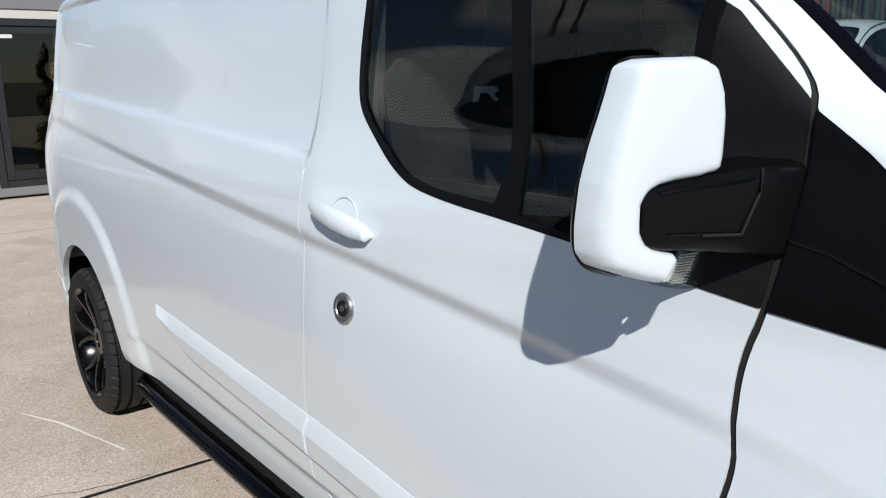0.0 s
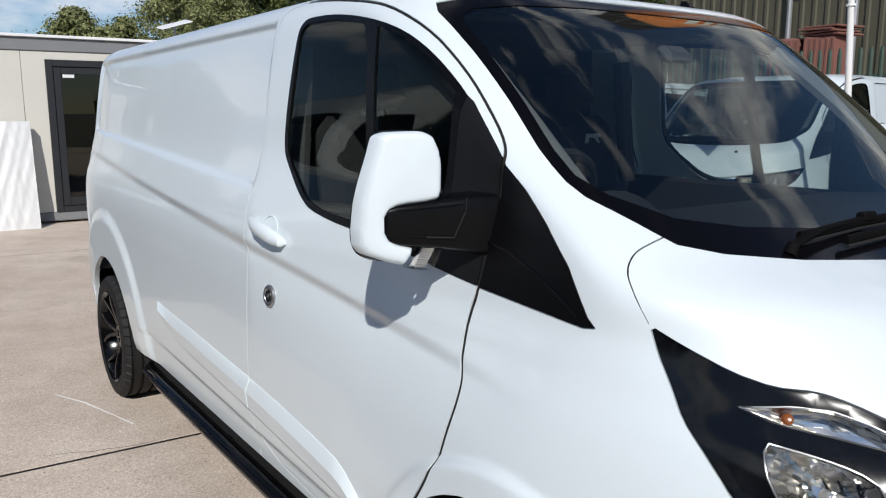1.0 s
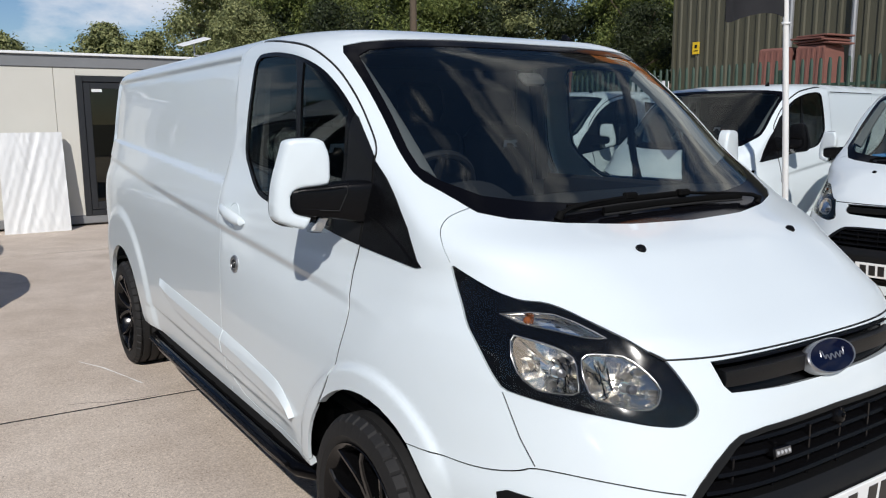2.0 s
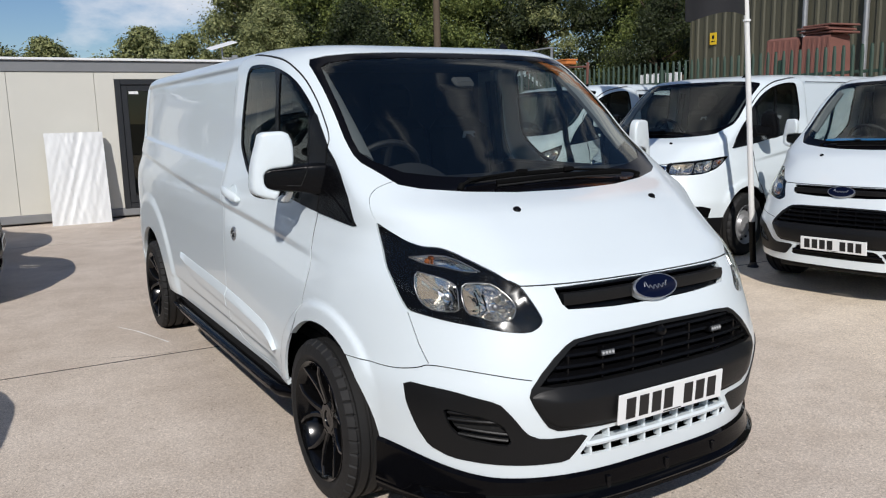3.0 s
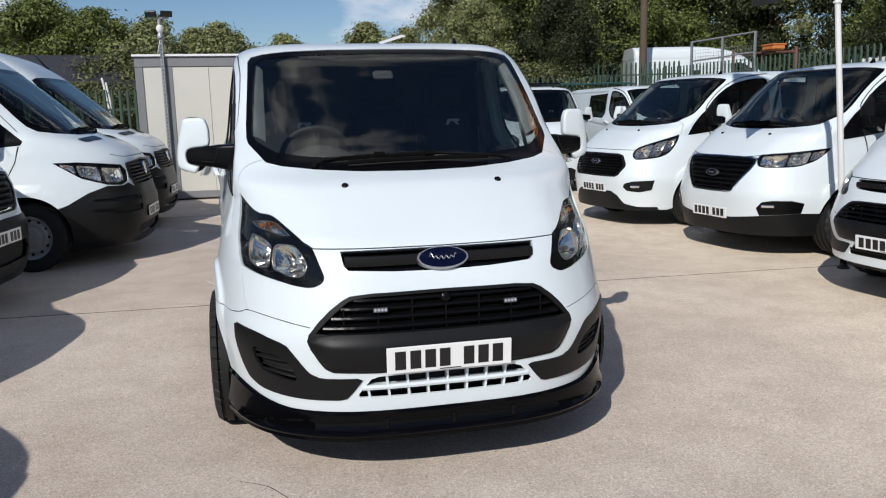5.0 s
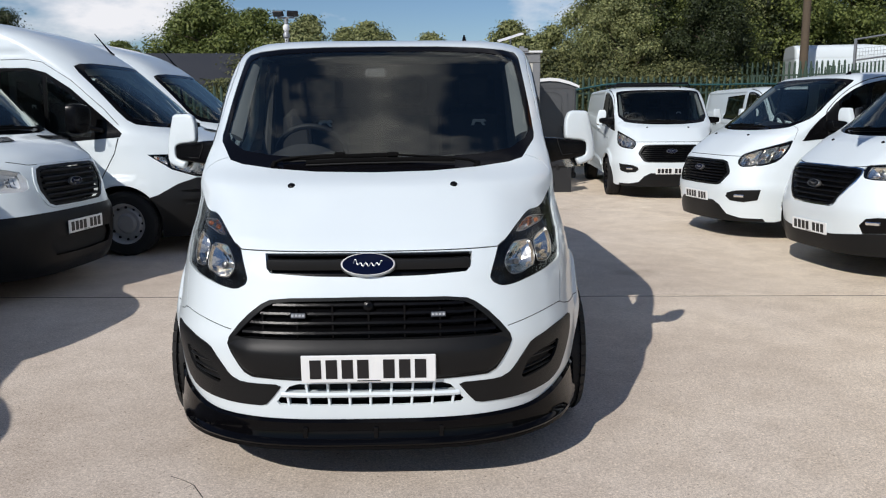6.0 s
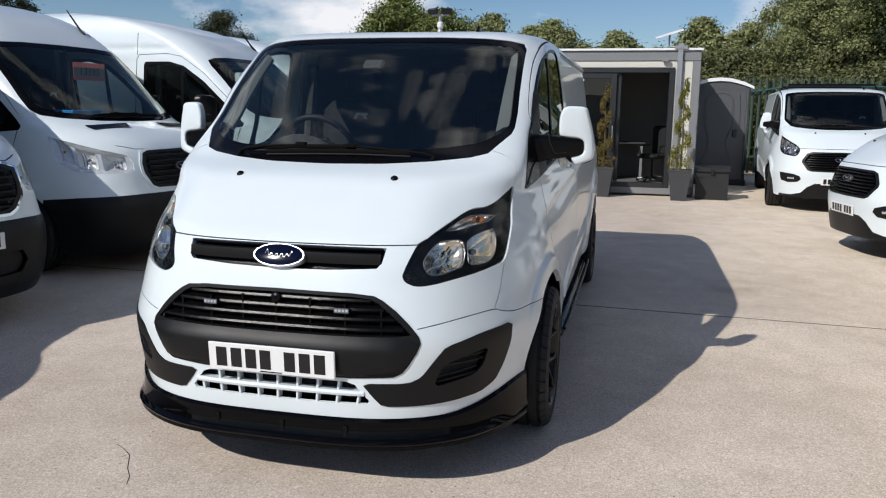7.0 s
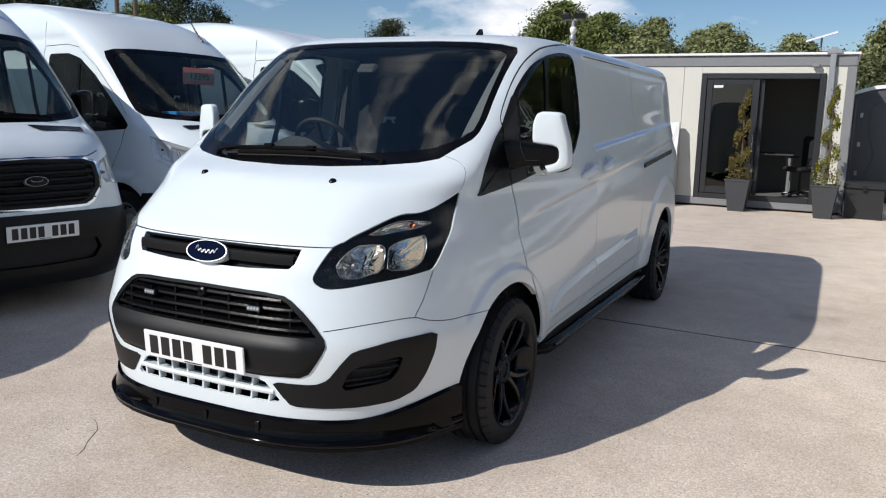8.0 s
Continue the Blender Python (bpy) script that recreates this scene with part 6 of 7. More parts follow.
def tall_mirror(root, side):
    """Big black door mirror of the high-roof vans."""
    mir = empty("mirror")
    mir.parent = root
    mir["label"] = "large black door mirror"
    out = rounded([(1.06, 1.30), (1.24, 1.32), (1.25, 1.48), (1.235, 1.60), (1.19, 1.625), (1.08, 1.61), (1.05, 1.56)], 2, .25)
    g = Geo().loft([[(side * x, .22 + .5 * (x - 1.06) + b, z) for x, z in inset(out, d)] for d, b in ((.03, 0.0), (.012, .008), (0, .03), (0, .10), (.006, .104))])
    part("mirror_housing", g, TRIM, mir, smooth=True, angle=0.7)
    part("mirror_glass", Geo().loft([[(side * x, .22 + .5 * (x - 1.06) + b, z) for x, z in inset(out, .014)] for b in (.104, .107)]), CHROME, mir)
    part("mirror_arm", Geo().tube([(side * .93, .20, 1.34), (side * 1.02, .24, 1.36), (side * 1.09, .28, 1.38)], [.05, .045, .04], 10, flat=(1, .8)), TRIM, mir, smooth=True)
    part("repeater", Geo().box((min(side * 1.10, side * 1.225), .235, 1.40), (max(side * 1.10, side * 1.225), .262, 1.415), .002, None), LENS, mir, "clear side repeater strip")
    return mir


LEFT, RIGHT = 90, -90


def parked(px, py, heading):
    """Pose of a van whose number plate stands at px, py, turned by heading."""
    return Matrix.Translation((px, py, 0)) @ Matrix.Rotation(radians(heading), 4, "Z") @ Matrix.Translation((0, 1.0, 0))


tall_van("high_roof_van", "white high-roof van with a wide bright-edged black grille", parked(-2.78, .387, 81.5), "bold")
tall_van("high_roof_van", "white high-roof van at the open end of the row", parked(-2.52, -2.12, 81.5), "hex")
tall_van("high_roof_van", "white high-roof van with a pink price card in its windscreen", parked(-2.785, 2.955, 82.3), "hex", price=True, sticker=True)
tall_van("high_roof_van", "white high-roof van with a dark plastic front bumper", parked(-1.95, 5.38, 86), "plain")
tall_van("high_roof_van", "white high-roof van parked in the second place from the office", parked(-1.98, 7.95, 86), "plain")

mid_van("panel_van", "white van with a slim black nose bar beside the flag pole", parked(3.71, .762, -82) @ Matrix.Diagonal((1, 1, .955, 1)), face="old", wheels="steel")
mid_van("panel_van", "white van with a deep black grille and black mirrors", parked(3.845, 3.36, -82), face="wide", wheels="steel")
mid_van("people_van", "white van with rear side windows and a six-sided black grille", parked(3.548, 5.64, -79.4), face="new", wheels="steel", windows=True)
mid_van("panel_van", "white van with black wheels parked beside the grey toilet cabin", parked(4.33, 9.2, -5), face="new", wheels="alloy")
mid_van("people_van", "white van with tinted side windows standing beside the row", parked(7.31, 9.62, -3.5), face="new", wheels="steel", windows=True)


# ---- the yard office and what stands by it ----
PANEL = surface("cream_panel", (0.60, 0.585, 0.52), 0.6, grain=(160, 0.03), stain=(2.0, 0.05), bump=(200, 0.1))
STEELGREY = surface("grey_steel_profile", (0.20, 0.205, 0.21), 0.5, grain=(120, 0.06), stain=(4, 0.1))
ANTHRACITE = surface("anthracite_frame", (0.018, 0.0195, 0.022), 0.45, grain=(200, 0.08), stain=(5, 0.1))
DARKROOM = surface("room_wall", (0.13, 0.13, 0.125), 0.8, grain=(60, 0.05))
SHEET = surface("white_sheeting", (0.70, 0.71, 0.70), 0.45, grain=(90, 0.02), stain=(5, 0.04), bump=(40, 0.4))
GALV = surface("galvanised_steel", (0.33, 0.34, 0.35), 0.5, metal=0.6, grain=(60, 0.12), stain=(9, 0.12))
POT = surface("dark_planter", (0.044, 0.047, 0.051), 0.6, grain=(90, 0.1), stain=(7, 0.15))
CABIN = surface("grey_cabin_plastic", (0.074, 0.077, 0.081), 0.45, grain=(140, 0.08), stain=(3, 0.12))
FENCE = surface("green_fence_paint", (0.035, 0.065, 0.045), 0.6, grain=(80, 0.15), stain=(4, 0.25), rand=0.12)
CLAD = surface("olive_cladding", (0.075, 0.072, 0.048), 0.6, grain=(60, 0.06), stain=(1.5, 0.12), rand=0.03)
REDWOOD = surface("red_oxide", (0.19, 0.082, 0.064), 0.8, grain=(40, 0.15), stain=(3, 0.2), rand=0.1)
YELLOW = surface("yellow_sign", (0.75, 0.50, 0.02), 0.5)
FLAGBLACK = surface("black_flag_cloth", (0.012, 0.012, 0.014), 0.8, grain=(300, 0.1))
FLAGORANGE = surface("orange_flag_cloth", (0.60, 0.20, 0.05), 0.8, grain=(300, 0.1))
POLEWHITE = surface("white_pole", (0.72, 0.72, 0.70), 0.4, grain=(60, 0.03), stain=(3, 0.08))
BARK = surface("bark", (0.10, 0.075, 0.05), 0.9, grain=(40, 0.25), stain=(5, 0.25), bump=(60, 0.6))
SLATE = surface("dark_roof", (0.035, 0.036, 0.04), 0.6, grain=(50, 0.15), stain=(2, 0.2))


def leafy(name, a, b):
    """Leaf colour between two greens, varied leaf by leaf, a little light passing through."""
    m = bpy.data.materials.new(name)
    m.use_nodes = True
    n, l = m.node_tree.nodes, m.node_tree.links
    pr = n["Principled BSDF"]
    ge = n.new("ShaderNodeNewGeometry")
    rp = n.new("ShaderNodeValToRGB")
    rp.color_ramp.elements[0].color, rp.color_ramp.elements[1].color = (*a, 1), (*b, 1)
    l.new(ge.outputs["Random Per Island"], rp.inputs["Fac"])
    l.new(rp.outputs["Color"], pr.inputs["Base Color"])
    pr.inputs["Roughness"].default_value = 0.55
    pr.inputs["Specular IOR Level"].default_value = 0.3
    tr = n.new("ShaderNodeBsdfTranslucent")
    l.new(rp.outputs["Color"], tr.inputs["Color"])
    mx = n.new("ShaderNodeMixShader")
    mx.inputs["Fac"].default_value = 0.25
    l.new(pr.outputs["BSDF"], mx.inputs[1])
    l.new(tr.outputs["BSDF"], mx.inputs[2])
    l.new(mx.outputs["Shader"], n["Material Output"].inputs["Surface"])
    return m


LEAF = leafy("green_leaves", (0.050, 0.076, 0.018), (0.23, 0.265, 0.075))
LEAF2 = leafy("pale_leaves", (0.09, 0.115, 0.04), (0.36, 0.37, 0.16))
# dark foliage, with the shade inside dense trees put into the leaf colour
LEAF3 = leafy("dark_leaves", (0.013, 0.021, 0.009), (0.060, 0.076, 0.028))
SCRUB = leafy("scrub_leaves", (0.030, 0.043, 0.015), (0.21, 0.215, 0.085))
TOPIARY2 = leafy("browning_leaves", (0.10, 0.075, 0.02), (0.24, 0.19, 0.06))
TOPIARY = leafy("topiary_leaves", (0.10, 0.11, 0.015), (0.28, 0.25, 0.03))

# office cabin: front wall at y = 11.03
Y0, XL, XR, ZT = 11.03, -2.80, 2.36, 2.58
office = empty("office_cabin", pose(0, 0, 0))
tagged(office, "cream portable office with grey steel edges and a dark sliding door", "portable office")
for x0, x1 in ((XL + .14, -1.55), (-1.545, -.30), (-.295, 0.0), (1.93, XR - .14)):
    part("wall_panel", Geo().box((x0, Y0, .16), (x1, Y0 + .06, ZT - .20), .004), PANEL, office)
part("wall_panel", Geo().box((0.0, Y0, 2.27), (1.93, Y0 + .06, ZT - .20), .004), PANEL, office)
part("side_wall", Geo().box((XL + .03, Y0 + .14, .16), (XL + .09, Y0 + 2.4, ZT - .2), .004), PANEL, office)
part("side_wall", Geo().box((XR - .09, Y0 + .14, .16), (XR - .03, Y0 + 2.4, ZT - .2), .004), PANEL, office)
part("back_wall", Geo().box((XL + .05, Y0 + 2.34, .16), (XR - .05, Y0 + 2.4, ZT - .2), .004), PANEL, office)
part("top_rail", Geo().box((XL, Y0 - .02, ZT - .20), (XR, Y0 + 2.45, ZT - .02), .012), STEELGREY, office, "grey steel roof rail")
part("roof_edge", Geo().box((XL - .03, Y0 - .06, ZT - .02), (XR + .03, Y0 + 2.5, ZT + .02), .006), OFFWHITE, office, "pale roof edge")
part("base_rail", Geo().box((XL, Y0 - .02, .03), (XR, Y0 + 2.45, .16), .012), STEELGREY, office, "grey steel base rail")
part("wall_strip", Geo().box((-2.28, Y0 - .012, .16), (-2.17, Y0 + .002, ZT - .2), .003), STEELGREY, office)
for x in (XL, XR - .14):
    part("corner_post", Geo().box((x, Y0 - .015, .16), (x + .14, Y0 + .13, ZT - .2), .01), STEELGREY, office)
door = part("door_frame", Geo().box((0.0, Y0 - .03, .15), (.09, Y0 + .08, 2.265), .006).box((1.84, Y0 - .03, .15), (1.93, Y0 + .08, 2.265), .006)
            .box((.09, Y0 - .03, 2.18), (1.84, Y0 + .08, 2.265), .006).box((.09, Y0 - .03, .15), (1.84, Y0 + .08, .235), .006), ANTHRACITE, office, "anthracite sliding door frame")
part("door_stile", Geo().box((.095, Y0 - .01, .24), (.19, Y0 + .04, 2.175), .005).box((.83, Y0 - .01, .24), (.94, Y0 + .04, 2.175), .005).box((.19, Y0 - .01, 2.08), (.83, Y0 + .04, 2.175), .005)
     .box((.19, Y0 - .01, .24), (.83, Y0 + .04, .36), .005), ANTHRACITE, door)
pane = part("door_pane", Geo().box((.19, Y0 + .012, .36), (.83, Y0 + .020, 2.08), 0), DARKGLASS, door, "dark glass pane")
pane.visible_shadow = False
part("door_stile", Geo().box((.945, Y0 + .045, .24), (1.02, Y0 + .08, 2.175), .005), ANTHRACITE, door)
part("door_handle", Geo().box((.885, Y0 - .06, .95), (.905, Y0 - .035, 1.25), .006), CHROME, door, "upright bar handle")
part("door_label", Geo().box((.21, Y0 - .012, 2.03), (.36, Y0 - .0102, 2.075), 0), PLATE, door, "small white label")
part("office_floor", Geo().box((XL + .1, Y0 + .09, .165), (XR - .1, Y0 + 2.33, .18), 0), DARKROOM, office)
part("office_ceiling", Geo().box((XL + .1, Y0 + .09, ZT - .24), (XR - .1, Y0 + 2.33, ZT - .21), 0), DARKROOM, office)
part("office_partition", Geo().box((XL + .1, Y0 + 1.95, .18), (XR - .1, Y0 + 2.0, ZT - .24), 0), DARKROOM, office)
part("wall_lamp", Geo().box((1.70, Y0 - .10, 2.36), (1.82, Y0 - .03, 2.42), .012), STEELGREY, office, "small wall lamp")

chair = empty("office_chair", pose(1.66, 12.0, .18, 0, 0, -48))
tagged(chair, "black office chair inside the open sliding door", "chair")
part("seat", Geo().box((-.24, -.24, .44), (.24, .24, .53), .04), CLOTH, chair, smooth=True)
part("backrest", Geo().box((-.26, .16, .50), (.26, .27, 1.06), .05), CLOTH, chair, smooth=True)
part("stem", Geo().tube([(0, 0, .06), (0, 0, .44)], .03, 10), INK, chair)
for k in range(5):
    a = 2 * math.pi * k / 5
    part("foot", Geo().tube([(0, 0, .09), (.27 * math.cos(a), .27 * math.sin(a), .05)], [.025, .018], 8), INK, chair)
    part("castor", Geo().lathe([(-.015, 0), (-.015, .03), (.015, .03), (.015, 0)], 12, pose(.27 * math.cos(a), .27 * math.sin(a), .03)), INK, chair)
for s in (-1, 1):
    part("armrest", Geo().tube([(s * .24, -.1, .5), (s * .29, -.1, .68), (s * .29, .16, .69)], .02, 8), INK, chair)
desk = empty("desk", pose(.95, 12.55, .18))
tagged(desk, "dark desk inside the office", "desk")
part("desk_top", Geo().box((-.7, -.3, .70), (.55, .3, .735), .004), POT, desk)
for x in (-.64, .49):
    for y in (-.25, .25):
        part("leg", Geo().box((x - .025, y - .025, 0), (x + .025, y + .025, .70), .004), STEELGREY, desk)

# sheeted board leaning on the cabin
rows = []
for i in range(41):
    t = i / 40
    row = []
    for j in range(41):
        s = j / 40
        x = -1.148 + .87 * s + (.04 if t > .5 else .04 * t * 2) * (1 - s) * .5
        fold = .012 * noise.noise((s * 5, t * 2.0, 1.0)) + .030 * (.5 - abs(noise.noise((s * 6.5 - t * 3.4, t * .9, 9.0)))) + .016 * (.5 - abs(noise.noise((s * 9 + t * 5.0, t * 2.2, 4.0)))) + .008 * noise.noise((s * 24, t * 16, 2.0))
        row.append((x, 10.60 + .22 * t - fold * math.sin(math.pi * min(max(s, .03), .97)) ** .3, 1.435 * t))
    rows.append(row)
board = empty("sheeted_board", pose(0, 0, 0))
tagged(board, "board wrapped in creased white sheeting, leaning on the office", "wrapped board")
part("sheeting", Geo().loft(rows, cap=False, closed=False), SHEET, board, smooth=True)
bk = Geo().loft([[(x, y + d, z) for x, y, z in ((-1.14, 10.61, 0.0), (-.285, 10.61, 0.0), (-.285, 10.83, 1.43), (-1.11, 10.83, 1.43))] for d in (.0, .09)])
part("board_core", bk, SHEET, board)


def planter(x, y, height, seed, leaf):
    """Tapered square pot with a spiral-clipped shrub."""
    rnd = random.Random(seed)
    root = empty("potted_shrub", pose(x, y, 0, 0, 0, rnd.uniform(-6, 6)))
    tagged(root, "spiral-clipped yellow-green shrub in a tall dark grey pot", "potted plant", "pots by the office door")
    rings = [[(s * a, s * b, z) for a, b in ((-1, -1), (1, -1), (1, 1), (-1, 1))] for s, z in ((.125, 0), (.19, .50), (.20, .505), (.20, .53), (.175, .53), (.165, .46))]
    part("pot", Geo().loft(rings), POT, root, "tapered dark grey pot")
    part("stem", Geo().tube([(0, 0, .45), (.015, .01, 1.0), (-.01, 0, height)], [.022, .016, .006], 7), BARK, root)
    g = Geo()
    for k in range(1900):
        t = rnd.random() ** 1.15
        z = .56 + (height - .56) * t
        rad = (.20 - .14 * t)
        a = t * 2 * math.pi * 3.2 + rnd.gauss(0, .42)
        lift = rnd.gauss(0, .045)
        r = rad * (0.35 + .65 * rnd.random() ** .6)
        if t < .12:
            a, r = rnd.uniform(0, 6.28), .22 * rnd.random() ** .5
        c = Vector((r * math.cos(a), r * math.sin(a), z + lift))
        d = Vector((rnd.gauss(0, 1), rnd.gauss(0, 1), rnd.gauss(.4, 1))).normalized()
        e = d.orthogonal().normalized() * .012
        b = len(g.v)
        g.v += [c - e, c + d * .03 - e * .2, c + e, c + d * .03 + e * .2 + Vector((0, 0, .004))]
        g.f.append([b, b + 1, b + 3, b + 2])
    part("leaves", g, leaf, root)
    return root


planter(.775, 10.66, 1.90, 3, TOPIARY2)
planter(2.085, 10.46, 2.02, 8, TOPIARY)

BOXBLACK = surface("dark_box_plastic", (0.014, 0.0145, 0.016), 0.5, grain=(90, 0.1), stain=(7, 0.15))
box = empty("storage_box", pose(2.66, 10.92, 0, 0, 0, -4))
tagged(box, "dark grey plastic storage box beside the shrub", "storage box")
part("body", Geo().loft([[(s * .27, t * .24, z) for s, t in ((-1, -1), (1, -1), (1, 1), (-1, 1))] for z in (0, .5)]), BOXBLACK, box)
part("lid", Geo().box((-.30, -.27, .50), (.30, .27, .57), .015), BOXBLACK, box)
part("lid_lip", Geo().box((-.305, -.276, .485), (.305, -.262, .515), .005), BOXBLACK, box)
part("catch", Geo().box((-.03, -.285, .44), (.03, -.25, .53), .006), INK, box)

loo = empty("toilet_cabin", pose(2.97, 13.85, 0, 0, 0, -3))
tagged(loo, "grey plastic portable toilet with a white roof", "portable toilet")
part("body", Geo().box((-.60, 0, .10), (.60, 1.15, 2.02), .03), CABIN, loo)
part("base", Geo().box((-.62, -.02, 0), (.62, 1.17, .12), .01), INK, loo)
roofp = [(-.66, 1.99), (-.45, 2.07), (-.2, 2.135), (0, 2.15), (.2, 2.135), (.45, 2.07), (.66, 1.99), (.66, 2.04), (.47, 2.13), (.22, 2.20), (0, 2.22), (-.22, 2.20), (-.47, 2.13), (-.66, 2.04)]
part("gable", Geo().prism([(-.60, 1.98), (.60, 1.98), (.44, 2.075), (.2, 2.138), (0, 2.152), (-.2, 2.138), (-.44, 2.075)], 1.15, pose(0, 1.15, 0, 90, 0, 0)), CABIN, loo)
part("roof", Geo().prism(roofp, 1.24, pose(0, 1.20, 0, 90, 0, 0)), OFFWHITE, loo, "white moulded roof")
dr = part("door", Geo().prism(rounded([(-.42, .14), (.42, .14), (.42, 1.86), (.30, 1.98), (-.30, 1.98), (-.42, 1.86)], 1), .03, pose(0, .005, 0, 90, 0, 0)), CABIN, loo)
part("door_press", Geo().prism(rounded([(-.27, .20), (.27, .20), (.27, .50), (.14, .80), (.14, .98), (.27, 1.26), (.27, 1.74), (.16, 1.86), (-.16, 1.86), (-.27, 1.74), (-.27, 1.26), (-.14, .98), (-.14, .80), (-.27, .50)], 2), .02, pose(0, -.022, 0, 90, 0, 0)), CABIN, dr)
line = rounded([(-.30, .17), (.30, .17), (.30, .51), (.17, .82), (.17, .96), (.30, 1.25), (.30, 1.76), (.18, 1.90), (-.18, 1.90), (-.30, 1.76), (-.30, 1.25), (-.17, .96), (-.17, .82), (-.30, .51)], 2)
part("door_rib", Geo().tube([(x, -.026, z) for x, z in line], .009, 6, closed=True), CABIN, dr, smooth=True)
for s in (-1, 1):
    part("corner_rib", Geo().tube([(s * .55, -.006, .14), (s * .55, -.006, 1.98)], .022, 8), CABIN, loo, smooth=True)
part("door_latch", Geo().box((.30, -.06, 1.0), (.38, -.022, 1.16), .008), INK, dr)
for z in (.5, 1.05, 1.6):
    part("hinge", Geo().box((-.45, -.045, z), (-.40, -.02, z + .09), .004), STEEL, dr)

# lamp and camera post of drilled steel
post = empty("camera_post", pose(-2.315, 10.965, 0))
tagged(post, "drilled steel post with two floodlights and a dome camera", "camera post")
part("post", Geo().box((-.03, -.03, 0), (.03, .03, 2.95), .004), GALV, post)
for k in range(34):
    part("hole", Geo().lathe([(0, 0), (0, .011), (.003, .011), (.003, 0)], 8, pose(0, -.0305, .5 + .07 * k, 0, 0, -90)), INK, post)
part("camera_dome", Geo().lathe([(-.07, 0), (-.07, .03), (-.045, .055), (0, .062), (.04, .048), (.07, .03), (.09, 0)], 18, pose(0, 0, 3.03, 0, 90, 0)), OFFWHITE, post, "white dome camera", smooth=True)
part("lower_camera", Geo().lathe([(-.06, 0), (-.06, .04), (-.02, .062), (.03, .058), (.055, .03), (.06, 0)], 18, pose(0, 0, 2.90, 0, 90, 0)), GALV, post, "grey dome camera", smooth=True)
part("camera_neck", Geo().tube([(0, 0, 3.08), (0, 0, 3.22)], .035, 10), GALV, post)
part("crossbar", Geo().box((-.16, -.015, 3.20), (.16, .015, 3.23), .003), GALV, post)
for s in (-1, 1):
    fl = part("floodlight", Geo().box((-.10, -.025, -.05), (.10, .025, .05), .008, pose(s * .13, -.05, 3.28, 28, 0, s * 18)), INK, post, "black floodlight")
    part("lamp_face", Geo().box((-.085, -.028, -.038), (.085, -.026, .038), 0, pose(s * .13, -.05, 3.28, 28, 0, s * 18)), ANTHRACITE, fl)
for a in range(3):
    part("stay", Geo().tube([(0, 0, 2.9), (.12 * math.cos(a * 2.1), .12 * math.sin(a * 2.1), 2.6)], .006, 5), GALV, post)

dish = empty("dish_post", pose(2.0, 10.98, 0))
tagged(dish, "steel post with a flat pale dish above the office roof", "antenna")
part("post", Geo().box((-.045, -.03, .1), (.045, .03, 2.68), .005), GALV, dish)
part("mast", Geo().tube([(-.02, .02, 2.62), (-.20, .04, 2.63), (-.20, .04, 2.83)], .018, 8), GALV, dish)
part("dish", Geo().box((-.24, -.15, -.007), (.24, .15, .007), .006, pose(-.20, .04, 2.845, 10, -17, 0)), OFFWHITE, dish, "flat pale dish")
part("bracket", Geo().box((-.10, -.04, 2.58), (.12, .03, 2.64), .004), GALV, dish)

# ---- flag ----
flag = empty("flag_pole", pose(4.46, 2.09, 0))
tagged(flag, "white leaning pole with a black and orange flag", "flag")
part("pole", Geo().tube([(0, 0, 0), (-.16, 0, 1.6), (-.36, 0, 3.6), (-.52, 0, 5.2)], [.028, .026, .022, .018], 12), POLEWHITE, flag, smooth=True)
part("foot", Geo().lathe([(0, 0), (0, .055), (.012, .055), (.03, .036), (.05, 0.034), (.05, 0)], 20, pose(0, 0, 0, 0, -90, 0)), INK, flag)
part("sleeve", Geo().tube([(0, 0, .02), (-.045, 0, .46)], .031, 12), TRIM, flag, "black sleeve round the foot of the pole", smooth=True)
for k, (mat_, z0, z1) in enumerate(((FLAGBLACK, 2.40, 2.80), (FLAGORANGE, 2.80, 4.55), (FLAGBLACK, 4.55, 4.95))):
    rows = []
    for i in range(9):
        z = z0 + (z1 - z0) * i / 8
        full = .30 * float(step(2.8, 3.5, z))
        rows.append([(-.22 - .07 * (z - 2.2) - .88 * s, .07 * math.sin(s * 7 + z * 1.5) * s - full * math.sin(math.pi * s ** .7), z - .05 * s + .04 * math.sin(s * 5)) for s in np.linspace(0, 1, 24)])
    part("flag_band", Geo().loft(rows + [[(x, y + .003, z) for x, y, z in r] for r in rows[::-1]], cap=False, closed=False), mat_, flag, smooth=True)
for k in range(5):
    quad = []
    for dz in (3.45, 4.15):
        for q in (.16 + .15 * k, .24 + .15 * k):
            quad.append(((-.22 - .07 * (dz - 2.2) - .88 * q), .07 * math.sin(q * 7 + dz * 1.5) * q - .30 * math.sin(math.pi * q ** .7) - .008, dz))
    quad = [quad[0], quad[1], quad[3], quad[2]]
    part("flag_bar", Geo().loft([quad, [(x, y - .002, z) for x, y, z in quad]]), PLATE, flag)
for z in (2.36, 2.9, 3.6, 4.8):
    part("tie", Geo().lathe([(-.008, .03), (.008, .03), (.008, .036), (-.008, .036)], 14, pose(-.10 * z, 0, z, 0, 90, 0), closed=True), OFFWHITE, flag)

